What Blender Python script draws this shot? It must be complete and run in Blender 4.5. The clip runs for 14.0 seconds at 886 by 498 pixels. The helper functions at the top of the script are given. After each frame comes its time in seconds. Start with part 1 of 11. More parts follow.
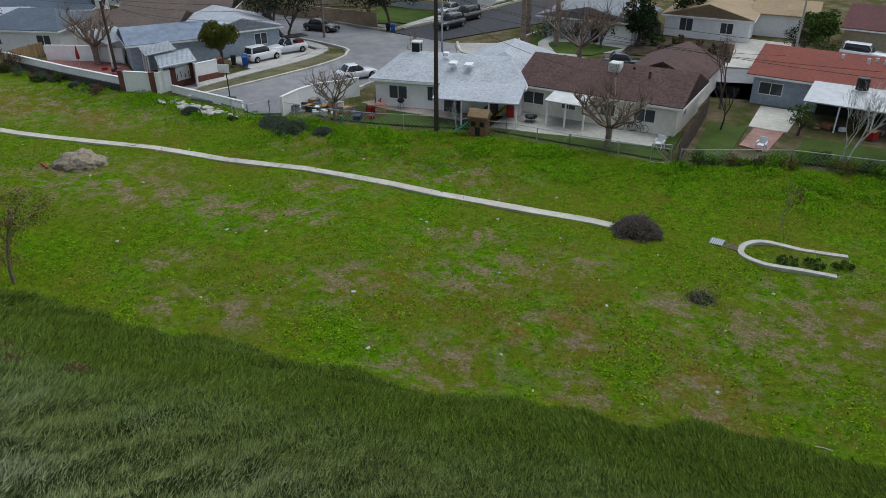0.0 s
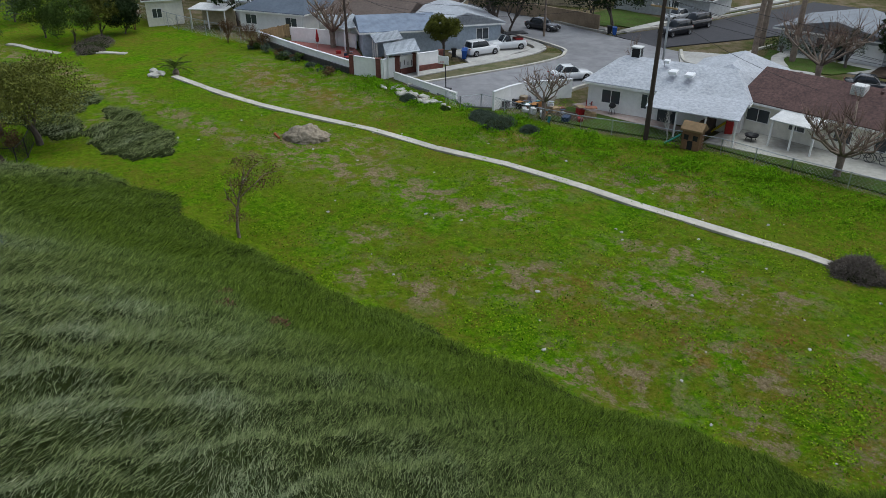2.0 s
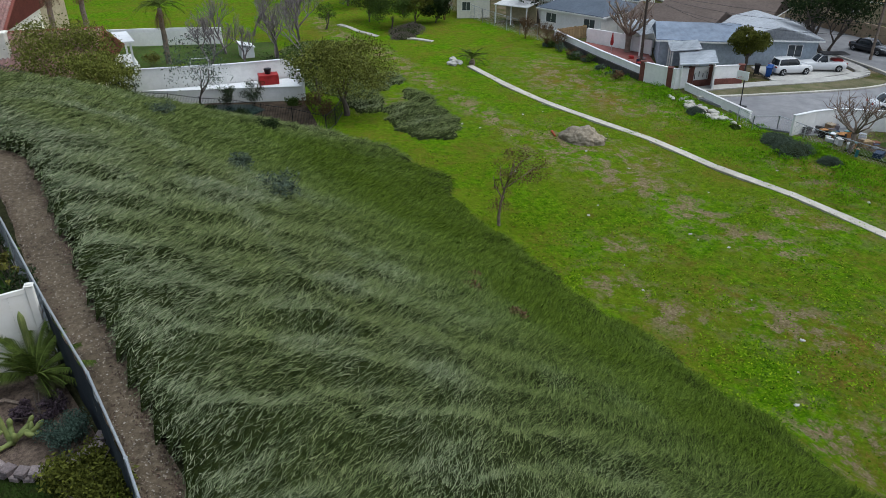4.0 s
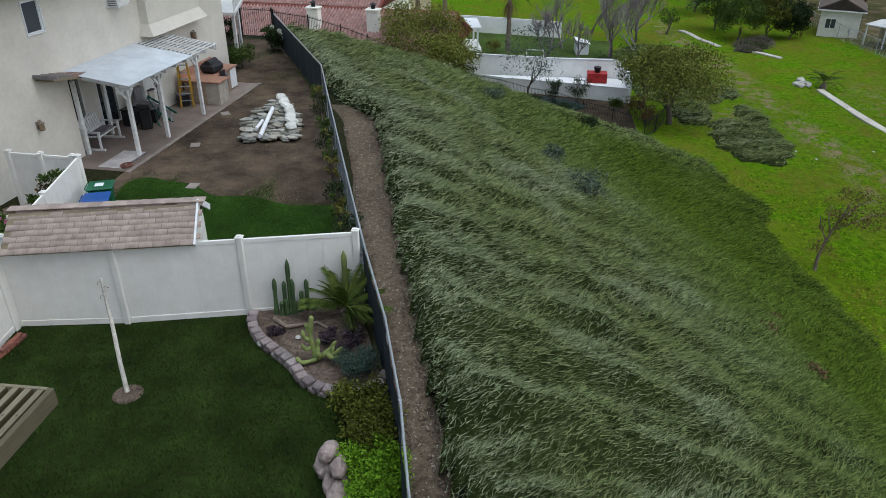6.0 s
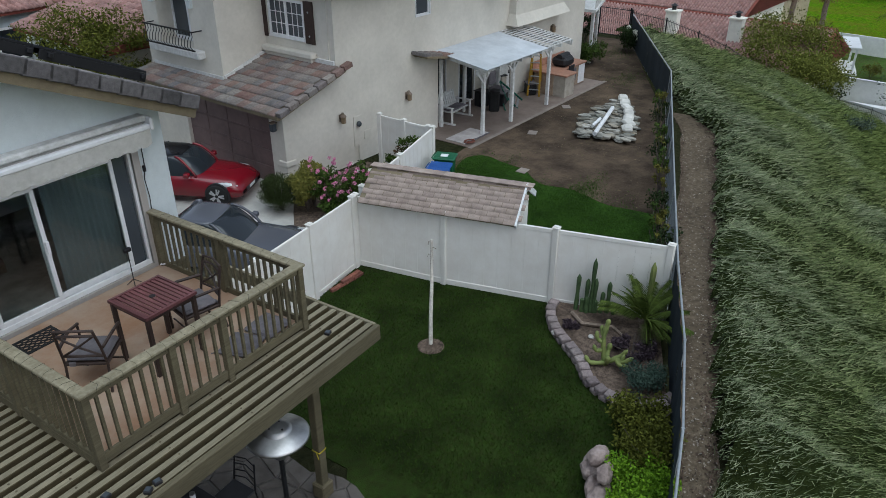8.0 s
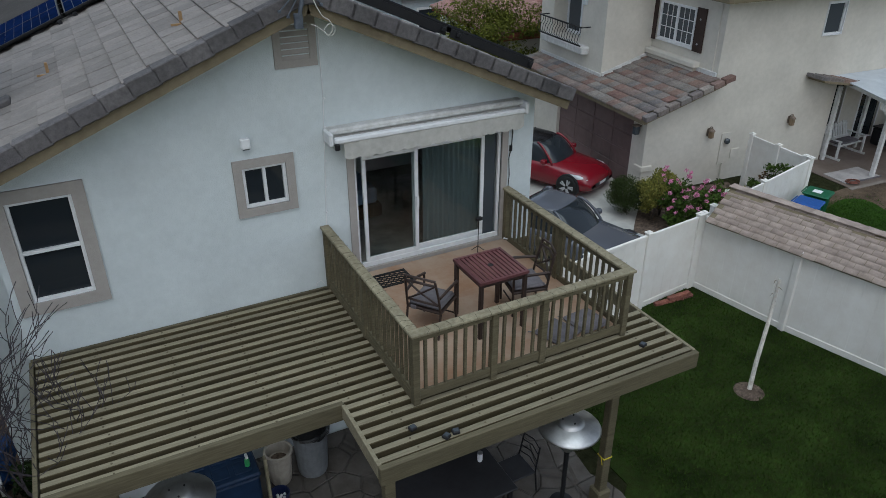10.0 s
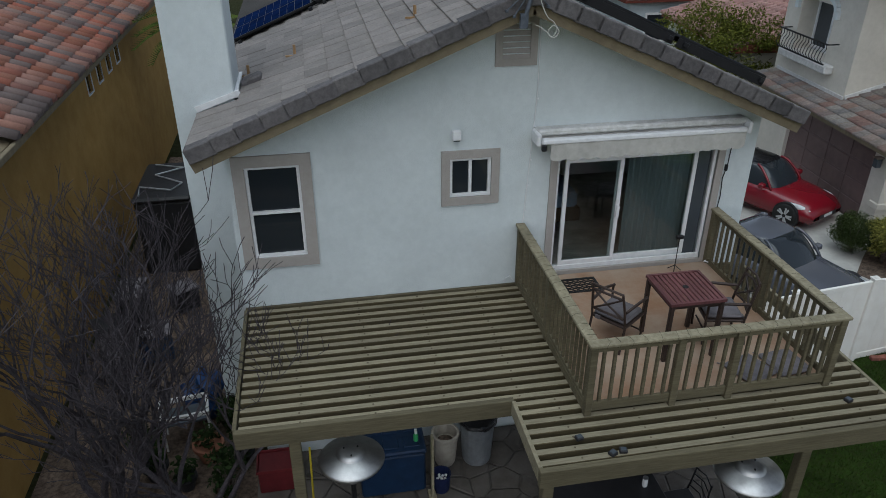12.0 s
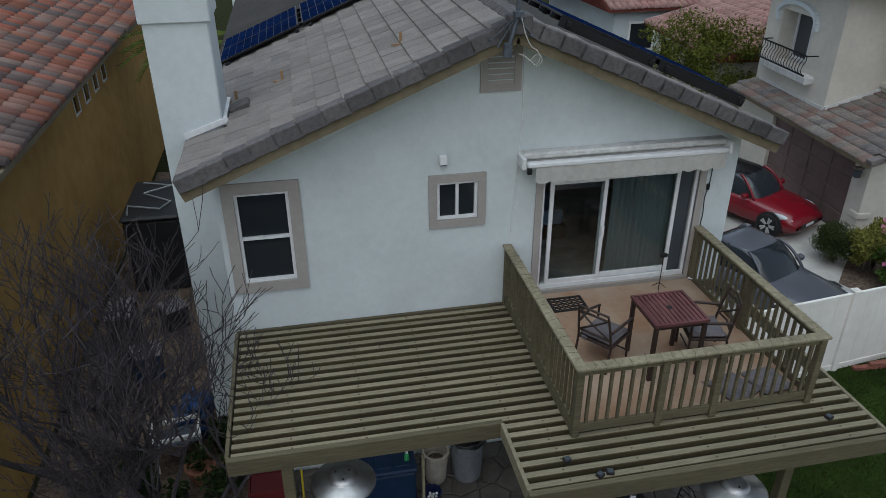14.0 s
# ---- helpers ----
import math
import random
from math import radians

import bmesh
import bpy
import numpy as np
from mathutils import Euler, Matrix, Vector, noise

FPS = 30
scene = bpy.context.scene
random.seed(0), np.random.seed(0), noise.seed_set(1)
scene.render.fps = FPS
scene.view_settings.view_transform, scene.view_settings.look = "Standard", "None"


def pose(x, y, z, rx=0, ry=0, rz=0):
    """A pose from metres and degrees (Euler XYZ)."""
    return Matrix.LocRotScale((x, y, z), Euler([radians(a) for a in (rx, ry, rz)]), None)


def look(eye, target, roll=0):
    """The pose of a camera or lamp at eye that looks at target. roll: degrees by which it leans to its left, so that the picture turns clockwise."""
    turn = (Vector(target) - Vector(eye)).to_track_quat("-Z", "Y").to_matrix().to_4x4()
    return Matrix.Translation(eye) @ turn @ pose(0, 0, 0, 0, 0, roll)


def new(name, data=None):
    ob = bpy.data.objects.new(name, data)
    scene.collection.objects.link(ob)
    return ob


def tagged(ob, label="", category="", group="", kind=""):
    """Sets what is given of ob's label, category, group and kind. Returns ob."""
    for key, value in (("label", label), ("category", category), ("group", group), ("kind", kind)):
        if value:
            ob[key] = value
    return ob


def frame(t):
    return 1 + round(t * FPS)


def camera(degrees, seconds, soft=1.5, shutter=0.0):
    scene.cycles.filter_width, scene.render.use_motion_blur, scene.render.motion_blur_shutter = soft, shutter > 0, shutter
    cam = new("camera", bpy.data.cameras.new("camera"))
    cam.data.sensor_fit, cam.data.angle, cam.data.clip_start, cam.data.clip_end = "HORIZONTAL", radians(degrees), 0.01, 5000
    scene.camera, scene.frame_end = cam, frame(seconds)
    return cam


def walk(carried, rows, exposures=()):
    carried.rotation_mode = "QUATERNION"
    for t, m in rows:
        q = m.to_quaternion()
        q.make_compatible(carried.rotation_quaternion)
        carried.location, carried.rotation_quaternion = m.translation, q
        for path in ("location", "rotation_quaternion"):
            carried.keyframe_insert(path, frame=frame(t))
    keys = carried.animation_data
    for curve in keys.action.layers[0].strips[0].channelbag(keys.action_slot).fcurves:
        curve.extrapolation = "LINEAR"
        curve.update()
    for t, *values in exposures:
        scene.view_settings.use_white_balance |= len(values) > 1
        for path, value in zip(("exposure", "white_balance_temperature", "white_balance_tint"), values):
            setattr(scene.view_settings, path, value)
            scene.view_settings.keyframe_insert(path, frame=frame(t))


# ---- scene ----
cam = camera(62.89, 14.0, soft=0.7)
# seconds, x, y, z, yaw, pitch, roll
PATH = [
    (0.0, 0.408, -0.109, 8.653, -148.66, -28.35, 0.03),
    (0.5, 0.406, -0.064, 8.663, -146.16, -28.35, 0.05),
    (1.0, 0.421, -0.018, 8.689, -141.91, -28.38, 0.11),
    (1.5, 0.418, -0.011, 8.716, -136.73, -28.42, 0.10),
    (2.0, 0.391, -0.005, 8.734, -131.80, -28.44, 0.10),
    (2.2, 0.374, -0.021, 8.741, -129.80, -28.45, 0.09),
    (2.9, 0.314, -0.096, 8.721, -122.20, -28.39, -0.03),
    (3.6, 0.255, -0.171, 8.700, -113.70, -28.32, -0.14),
    (4.3, 0.196, -0.247, 8.680, -105.20, -28.26, -0.26),
    (4.5, 0.175, -0.249, 8.677, -102.62, -28.27, -0.22),
    (5.0, 0.171, -0.213, 8.678, -96.10, -28.25, -0.13),
    (5.5, 0.192, -0.184, 8.672, -89.63, -28.24, -0.02),
    (6.0, 0.188, -0.133, 8.696, -83.32, -28.26, 0.05),
    (6.5, 0.167, -0.089, 8.709, -76.94, -28.29, 0.04),
    (7.0, 0.093, -0.041, 8.744, -70.33, -28.33, 0.11),
    (7.5, 0.037, -0.019, 8.775, -63.49, -28.37, 0.14),
    (8.0, -0.000, 0.000, 8.799, -56.58, -28.41, 0.01),
    (8.5, -0.037, 0.023, 8.793, -49.56, -28.37, 0.04),
    (9.0, -0.068, 0.037, 8.777, -42.43, -28.28, 0.04),
    (9.2, -0.073, 0.032, 8.792, -39.48, -28.30, 0.01),
    (9.7, -0.079, 0.018, 8.802, -32.05, -28.32, 0.02),
    (10.2, -0.085, 0.004, 8.811, -24.40, -28.34, 0.03),
    (10.7, -0.091, -0.010, 8.820, -16.95, -28.35, 0.05),
    (11.0, -0.095, -0.018, 8.826, -12.60, -28.36, 0.05),
    (11.3, -0.099, -0.026, 8.832, -10.07, -28.37, 0.06),
    (11.5, -0.093, -0.038, 8.844, -10.03, -28.39, 0.02),
    (12.0, -0.103, -0.039, 8.848, -10.33, -28.39, 0.03),
    (12.5, -0.103, -0.054, 8.863, -10.60, -28.43, -0.03),
    (13.0, -0.103, -0.057, 8.898, -10.90, -28.50, -0.05),
    (13.5, -0.091, -0.050, 9.021, -11.08, -28.44, -0.14),
    (14.0, -0.093, -0.036, 9.160, -11.35, -28.13, -0.19),
]
ROWS = [(t, pose(x, y, z, 90 + pitch, 0, yaw) @ pose(0, 0, 0, 0, 0, roll)) for t, x, y, z, yaw, pitch, roll in PATH]
walk(cam, ROWS, [(0.0, 0.04, 6500, 10), (2.2, 0.1, 6450, 10), (4.5, 0.3, 6400, 10), (6.0, 0.2, 6300, 9), (7.5, 0.05, 6200, 8), (9.0, -0.1, 6150, 7), (11.5, -0.25, 6250, 7), (14.0, -0.3, 6250, 7)])

# ---- world and sun: an overcast afternoon ----
world = bpy.data.worlds.new("overcast_sky")
scene.world = world
world.use_nodes = True
wn, wl = world.node_tree.nodes, world.node_tree.links
sky = wn.new("ShaderNodeTexSky")
sky.sky_type, sky.sun_disc = "NISHITA", False
sky.sun_elevation, sky.sun_rotation = radians(48), radians(200)
sky.air_density, sky.dust_density, sky.ozone_density = 1.0, 1.5, 1.0
grey = wn.new("ShaderNodeHueSaturation")
grey.inputs["Saturation"].default_value = 0.55
wl.new(sky.outputs[0], grey.inputs["Color"])
wl.new(grey.outputs[0], wn["Background"].inputs["Color"])
wn["Background"].inputs["Strength"].default_value = 0.15
sun_data = bpy.data.lights.new("sun", "SUN")
sun_data.energy, sun_data.angle, sun_data.color = 1.7, radians(60), (0.88, 0.97, 1.0)
sun = new("sun", sun_data)
sun.matrix_world = look((-4, -8, 60), (0, 0, 0))

# ---- material makers ----
def mat(name, a, b=None, scale=6.0, rough=0.85, bump=0.15, fine=None, metal=0.0, vary=0.0, big=0.25, spec=0.3, dist=0.02, stretch=None):
    """Two colours mixed by a grain, broken by a large slow noise; vary: brightness from piece to piece."""
    m = bpy.data.materials.new(name)
    m.use_nodes = True
    nt = m.node_tree
    n, l = nt.nodes, nt.links
    p = n["Principled BSDF"]
    geo = n.new("ShaderNodeNewGeometry")
    vec = geo.outputs["Position"]
    if stretch:
        mp = n.new("ShaderNodeVectorMath")
        mp.operation = "MULTIPLY"
        mp.inputs[1].default_value = stretch
        l.new(vec, mp.inputs[0])
        vec = mp.outputs[0]
    t1 = n.new("ShaderNodeTexNoise")
    t1.inputs["Scale"].default_value, t1.inputs["Detail"].default_value, t1.inputs["Roughness"].default_value = scale, 6.0, 0.65
    l.new(vec, t1.inputs["Vector"])
    r = n.new("ShaderNodeValToRGB")
    b = b or tuple(c * 0.75 for c in a)
    r.color_ramp.elements[0].position, r.color_ramp.elements[1].position = 0.35, 0.65
    r.color_ramp.elements[0].color, r.color_ramp.elements[1].color = (*b, 1), (*a, 1)
    l.new(t1.outputs["Fac"], r.inputs[0])
    col = r.outputs[0]
    t2 = n.new("ShaderNodeTexNoise")
    t2.inputs["Scale"].default_value, t2.inputs["Detail"].default_value = scale * 0.13, 3.0
    l.new(vec, t2.inputs["Vector"])
    mr = n.new("ShaderNodeMapRange")
    mr.inputs["From Min"].default_value, mr.inputs["From Max"].default_value = 0.3, 0.7
    mr.inputs["To Min"].default_value, mr.inputs["To Max"].default_value = 1 - big, 1 + big
    l.new(t2.outputs["Fac"], mr.inputs["Value"])
    fac = mr.outputs[0]
    if vary:
        oi = n.new("ShaderNodeObjectInfo")
        mv = n.new("ShaderNodeMapRange")
        mv.inputs["To Min"].default_value, mv.inputs["To Max"].default_value = 1 - vary, 1 + vary
        l.new(oi.outputs["Random"], mv.inputs["Value"])
        mm = n.new("ShaderNodeMath")
        mm.operation = "MULTIPLY"
        l.new(fac, mm.inputs[0])
        l.new(mv.outputs[0], mm.inputs[1])
        fac = mm.outputs[0]
    vm = n.new("ShaderNodeVectorMath")
    vm.operation = "SCALE"
    l.new(col, vm.inputs[0])
    l.new(fac, vm.inputs["Scale"])
    l.new(vm.outputs[0], p.inputs["Base Color"])
    p.inputs["Roughness"].default_value, p.inputs["Metallic"].default_value = rough, metal
    p.inputs["Specular IOR Level"].default_value = spec
    if bump:
        t3 = n.new("ShaderNodeTexNoise")
        t3.inputs["Scale"].default_value, t3.inputs["Detail"].default_value = fine or scale * 6, 4.0
        l.new(vec, t3.inputs["Vector"])
        bp = n.new("ShaderNodeBump")
        bp.inputs["Strength"].default_value, bp.inputs["Distance"].default_value = bump, dist
        l.new(t3.outputs["Fac"], bp.inputs["Height"])
        l.new(bp.outputs[0], p.inputs["Normal"])
    return m


def random_tint(name, colours, rough=0.85, bump=0.2, scale=20.0, island=False, big=0.2, grain_mix=0.6):
    """Each piece takes one of several colours."""
    m = mat(name, colours[0], None, scale, rough, bump, big=big)
    n, l = m.node_tree.nodes, m.node_tree.links
    src = n.new("ShaderNodeNewGeometry").outputs["Random Per Island"] if island else n.new("ShaderNodeObjectInfo").outputs["Random"]
    r = n.new("ShaderNodeValToRGB")
    r.color_ramp.interpolation = "LINEAR"
    els = r.color_ramp.elements
    while len(els) < len(colours):
        els.new(0.5)
    for i, c in enumerate(colours):
        els[i].position = i / max(1, len(colours) - 1)
        els[i].color = (*c, 1)
    l.new(src, r.inputs[0])
    vm = [x for x in n if x.bl_idname == "ShaderNodeVectorMath" and x.operation == "SCALE"][0]
    mix = n.new("ShaderNodeMix")
    mix.data_type, mix.blend_type = "RGBA", "MULTIPLY"
    mix.inputs["Factor"].default_value = grain_mix
    grain = [x for x in n if x.bl_idname == "ShaderNodeValToRGB"][0]
    grain.color_ramp.elements[0].color, grain.color_ramp.elements[1].color = (0.55, 0.55, 0.55, 1), (1.25, 1.25, 1.25, 1)
    l.new(r.outputs[0], mix.inputs["A"])
    l.new(grain.outputs[0], mix.inputs["B"])
    l.new(mix.outputs["Result"], vm.inputs[0])
    return m


def glass(name, tint=(0.02, 0.025, 0.03), rough=0.05):
    m = bpy.data.materials.new(name)
    m.use_nodes = True
    p = m.node_tree.nodes["Principled BSDF"]
    p.inputs["Base Color"].default_value, p.inputs["Roughness"].default_value = (*tint, 1), rough
    p.inputs["Specular IOR Level"].default_value = 0.5
    return m


def clear_glass(name):
    m = bpy.data.materials.new(name)
    m.use_nodes = True
    n, l = m.node_tree.nodes, m.node_tree.links
    n.remove(n["Principled BSDF"])
    tr, gl, mx = n.new("ShaderNodeBsdfTransparent"), n.new("ShaderNodeBsdfGlossy"), n.new("ShaderNodeMixShader")
    tr.inputs["Color"].default_value = (0.80, 0.86, 0.86, 1)
    gl.inputs["Roughness"].default_value = 0.02
    fr = n.new("ShaderNodeFresnel")
    fr.inputs["IOR"].default_value = 1.5
    l.new(fr.outputs[0], mx.inputs[0])
    l.new(tr.outputs[0], mx.inputs[1])
    l.new(gl.outputs[0], mx.inputs[2])
    l.new(mx.outputs[0], n["Material Output"].inputs["Surface"])
    return m


STUCCO_WHITE = mat("stucco_white", (0.60, 0.65, 0.66), (0.56, 0.61, 0.62), 9, 0.95, 0.35, 60, big=0.05)
STUCCO_CREAM = mat("stucco_cream", (0.61, 0.575, 0.51), (0.56, 0.53, 0.465), 7, 0.95, 0.3, 50, big=0.07)
STUCCO_OCHRE = mat("stucco_ochre", (0.36, 0.22, 0.07), (0.30, 0.175, 0.05), 2.5, 0.95, 0.3, 50, big=0.22)
STUCCO_TAN = mat("stucco_tan", (0.42, 0.38, 0.32), None, 5, 0.95, 0.2, 40, big=0.06)
TRIM_TAUPE = mat("trim_taupe", (0.37, 0.345, 0.32), (0.34, 0.315, 0.29), 12, 0.9, 0.3, 70, big=0.05)
VINYL = mat("white_vinyl", (0.80, 0.785, 0.745), (0.74, 0.715, 0.665), 3, 0.5, 0.03, 20, big=0.06)
WHITE = mat("white_paint", (0.74, 0.75, 0.76), (0.66, 0.67, 0.68), 10, 0.6, 0.08, 50, big=0.05)
OLD_WHITE = mat("weathered_white_paint", (0.66, 0.66, 0.65), (0.50, 0.50, 0.48), 9, 0.8, 0.2, 60, big=0.1)
WOOD_OLIVE = mat("olive_stained_wood", (0.135, 0.116, 0.071), (0.090, 0.076, 0.045), 7, 0.75, 0.25, 60, vary=0.12, big=0.16, stretch=(0.5, 6, 6))
WOOD_CAP = mat("weathered_cap_wood", (0.27, 0.24, 0.165), (0.18, 0.155, 0.10), 14, 0.8, 0.3, 70, vary=0.08, big=0.2)
WOOD_DARK = mat("dark_fence_wood", (0.07, 0.05, 0.04), (0.045, 0.033, 0.027), 8, 0.85, 0.3, 40, vary=0.2, stretch=(6, 6, 0.6))
WOOD_TAN = mat("tan_fence_wood", (0.36, 0.26, 0.14), (0.28, 0.19, 0.10), 8, 0.85, 0.3, 40, vary=0.15, stretch=(6, 6, 0.6))
BARK = mat("bark_grey", (0.12, 0.10, 0.085), (0.065, 0.052, 0.045), 25, 0.95, 0.6, 60)
BARK_BARE = mat("bark_bare_twigs", (0.070, 0.060, 0.068), (0.030, 0.026, 0.030), 25, 0.95, 0.4, 60)
BARK_TAN = mat("bark_tan", (0.24, 0.19, 0.15), (0.15, 0.115, 0.09), 20, 0.95, 0.5, 60)
CONCRETE = mat("concrete", (0.42, 0.41, 0.38), (0.33, 0.32, 0.30), 3, 0.9, 0.2, 40, vary=0.06, big=0.14)
CONCRETE_PALE = mat("pale_concrete", (0.50, 0.48, 0.43), (0.38, 0.36, 0.31), 2.5, 0.9, 0.3, 30, vary=0.08, big=0.16)
ASPHALT = mat("asphalt", (0.235, 0.235, 0.24), (0.17, 0.17, 0.18), 0.7, 0.9, 0.2, 60, big=0.15)
ASPHALT_NEW = mat("dark_asphalt", (0.045, 0.045, 0.05), (0.035, 0.035, 0.04), 1.2, 0.85, 0.2, 60, big=0.1)
BLACK = mat("black_metal", (0.015, 0.015, 0.017), None, 20, 0.45, 0.05, big=0.1)
BLACK_PLASTIC = mat("black_plastic", (0.02, 0.02, 0.022), None, 20, 0.6, 0.05, big=0.1)
RUBBER = mat("rubber", (0.02, 0.02, 0.02), None, 30, 0.9, 0.1)
STEEL = mat("brushed_steel", (0.46, 0.46, 0.46), (0.36, 0.36, 0.36), 8, 0.42, 0.05, metal=1.0, big=0.1)
GALV = mat("galvanised_steel", (0.45, 0.48, 0.50), (0.36, 0.38, 0.40), 14, 0.5, 0.05, metal=0.7, big=0.1)
GLASS_DARK = glass("dark_window_glass")
GLASS_GREY = glass("grey_window_glass", (0.06, 0.07, 0.08))
GLASS_CLEAR = clear_glass("clear_glass")

# ---- mesh makers ----
def mesh_of(bm, name, material=None, smooth=False):
    me = bpy.data.meshes.new(name)
    bm.normal_update()
    bm.to_mesh(me)
    bm.free()
    if material:
        me.materials.append(material)
    if smooth:
        me.shade_smooth()
    return me


def part(name, bm, material, parent, label="", smooth=False):
    ob = new(name, bm if isinstance(bm, bpy.types.Mesh) else mesh_of(bm, name, material, smooth))
    if material and isinstance(bm, bpy.types.Mesh) and not bm.materials:
        bm.materials.append(material)
    ob.parent = parent
    if label:
        ob["label"] = label
    return ob


def thing(name, label, category, m=None, group="", kind=""):
    ob = tagged(new(name), label, category, group, kind)
    ob.empty_display_size = 0.2
    ob.matrix_basis = m or Matrix()
    return ob


def solid(name, bm, material, label, category, m=None, group="", kind="", smooth=False):
    ob = tagged(new(name, mesh_of(bm, name, material, smooth)), label, category, group, kind)
    ob.matrix_basis = m or Matrix()
    return ob


def box(x0, y0, z0, x1, y1, z1, bev=0.0, bm=None, m=None):
    bm = bm or bmesh.new()
    c = ((x0 + x1) / 2, (y0 + y1) / 2, (z0 + z1) / 2)
    mm = Matrix.Translation(c) @ Matrix.Diagonal((abs(x1 - x0), abs(y1 - y0), abs(z1 - z0), 1))
    r = bmesh.ops.create_cube(bm, size=1.0, matrix=(m or Matrix()) @ mm)
    if bev:
        es = {e for v in r["verts"] for e in v.link_edges}
        bmesh.ops.bevel(bm, geom=list(es), offset=bev, segments=1, affect="EDGES")
    return bm


def bar(a, b, w, h=None, bev=0.0, bm=None, up=(0, 0, 1)):
    """A straight rectangular bar from a to b, w wide and h high."""
    a, b = Vector(a), Vector(b)
    d = b - a
    y = d.normalized()
    upv = Vector(up)
    if abs(y.dot(upv)) > 0.98:
        upv = Vector((1, 0, 0))
    x = y.cross(upv).normalized()
    z = x.cross(y)
    m = Matrix((x, y, z)).transposed().to_4x4()
    m.translation = (a + b) / 2
    h = h or w
    return box(-w / 2, -d.length / 2, -h / 2, w / 2, d.length / 2, h / 2, bev, bm, m)


def tube(points, radii, sides=8, bm=None, caps=True):
    """A round tube along points."""
    bm = bm or bmesh.new()
    pts = [Vector(p) for p in points]
    if not isinstance(radii, (list, tuple)):
        radii = [radii] * len(pts)
    rings = []
    ref = Vector((0.31, 0.17, 0.93))
    for i, p in enumerate(pts):
        d = (pts[min(i + 1, len(pts) - 1)] - pts[max(i - 1, 0)])
        d = d.normalized() if d.length > 1e-9 else Vector((0, 0, 1))
        u = d.cross(ref)
        u = u.normalized() if u.length > 1e-3 else d.cross(Vector((1, 0, 0))).normalized()
        v = d.cross(u)
        rings.append([bm.verts.new(p + (u * math.cos(k * math.tau / sides) + v * math.sin(k * math.tau / sides)) * radii[i]) for k in range(sides)])
    for a, b in zip(rings, rings[1:]):
        for k in range(sides):
            bm.faces.new((a[k], a[(k + 1) % sides], b[(k + 1) % sides], b[k]))
    if caps and sides > 2:
        bm.faces.new(rings[0][::-1])
        bm.faces.new(rings[-1])
    return bm


def lathe(profile, sides=20, bm=None, at=(0, 0, 0)):
    """A turned body; profile: (radius, z)."""
    bm = bm or bmesh.new()
    ax, ay, az = at
    rings = [[bm.verts.new((ax + r * math.cos(k * math.tau / sides), ay + r * math.sin(k * math.tau / sides), az + z)) for k in range(sides)] for r, z in profile]
    for a, b in zip(rings, rings[1:]):
        for k in range(sides):
            bm.faces.new((a[k], a[(k + 1) % sides], b[(k + 1) % sides], b[k]))
    bm.faces.new(rings[0][::-1])
    bm.faces.new(rings[-1])
    return bm


def prism(outline, z0, z1, bm=None):
    """An upright prism over a plan outline."""
    bm = bm or bmesh.new()
    lo = [bm.verts.new((x, y, z0)) for x, y in outline]
    hi = [bm.verts.new((x, y, z1)) for x, y in outline]
    n = len(outline)
    for i in range(n):
        bm.faces.new((lo[i], lo[(i + 1) % n], hi[(i + 1) % n], hi[i]))
    bm.faces.new(hi)
    bm.faces.new(lo[::-1])
    bmesh.ops.recalc_face_normals(bm, faces=bm.faces[:])
    return bm


def wall_xz(x0, x1, z_of, y0, y1, holes, bm=None):
    """A wall along x of thickness y0 to y1 whose top follows z_of(x), with rectangular holes (x0, x1, z0, z1); bottom at 0."""
    bm = bm or bmesh.new()
    xs = sorted({x0, x1, *[h[0] for h in holes], *[h[1] for h in holes]})
    for a, b in zip(xs, xs[1:]):
        cuts = sorted((h[2], h[3]) for h in holes if h[0] <= a + 1e-6 and h[1] >= b - 1e-6)
        z = 0.0
        for c0, c1 in cuts + [(None, None)]:
            ta, tb = (z_of(a), z_of(b)) if c0 is None else (c0, c0)
            v = [bm.verts.new(p) for p in ((a, y0, z), (b, y0, z), (b, y0, tb), (a, y0, ta), (a, y1, z), (b, y1, z), (b, y1, tb), (a, y1, ta))]
            for f in ((0, 1, 2, 3), (5, 4, 7, 6), (4, 0, 3, 7), (1, 5, 6, 2), (3, 2, 6, 7), (4, 5, 1, 0)):
                bm.faces.new([v[i] for i in f])
            if c0 is not None:
                z = c1
    bmesh.ops.remove_doubles(bm, verts=bm.verts, dist=0.0005)
    return bm


def raw_mesh(name, verts, faces, material=None):
    """A mesh from numpy arrays; faces all of one size."""
    me = bpy.data.meshes.new(name)
    verts, faces = np.asarray(verts, np.float32), np.asarray(faces, np.int32)
    k = faces.shape[1]
    me.vertices.add(len(verts))
    me.vertices.foreach_set("co", verts.ravel())
    me.loops.add(faces.size)
    me.loops.foreach_set("vertex_index", faces.ravel())
    me.polygons.add(len(faces))
    me.polygons.foreach_set("loop_start", np.arange(0, faces.size, k, dtype=np.int32))
    me.polygons.foreach_set("loop_total", np.full(len(faces), k, np.int32))
    me.update(calc_edges=True)
    if material:
        me.materials.append(material)
    return me


RNG = np.random.default_rng(7)


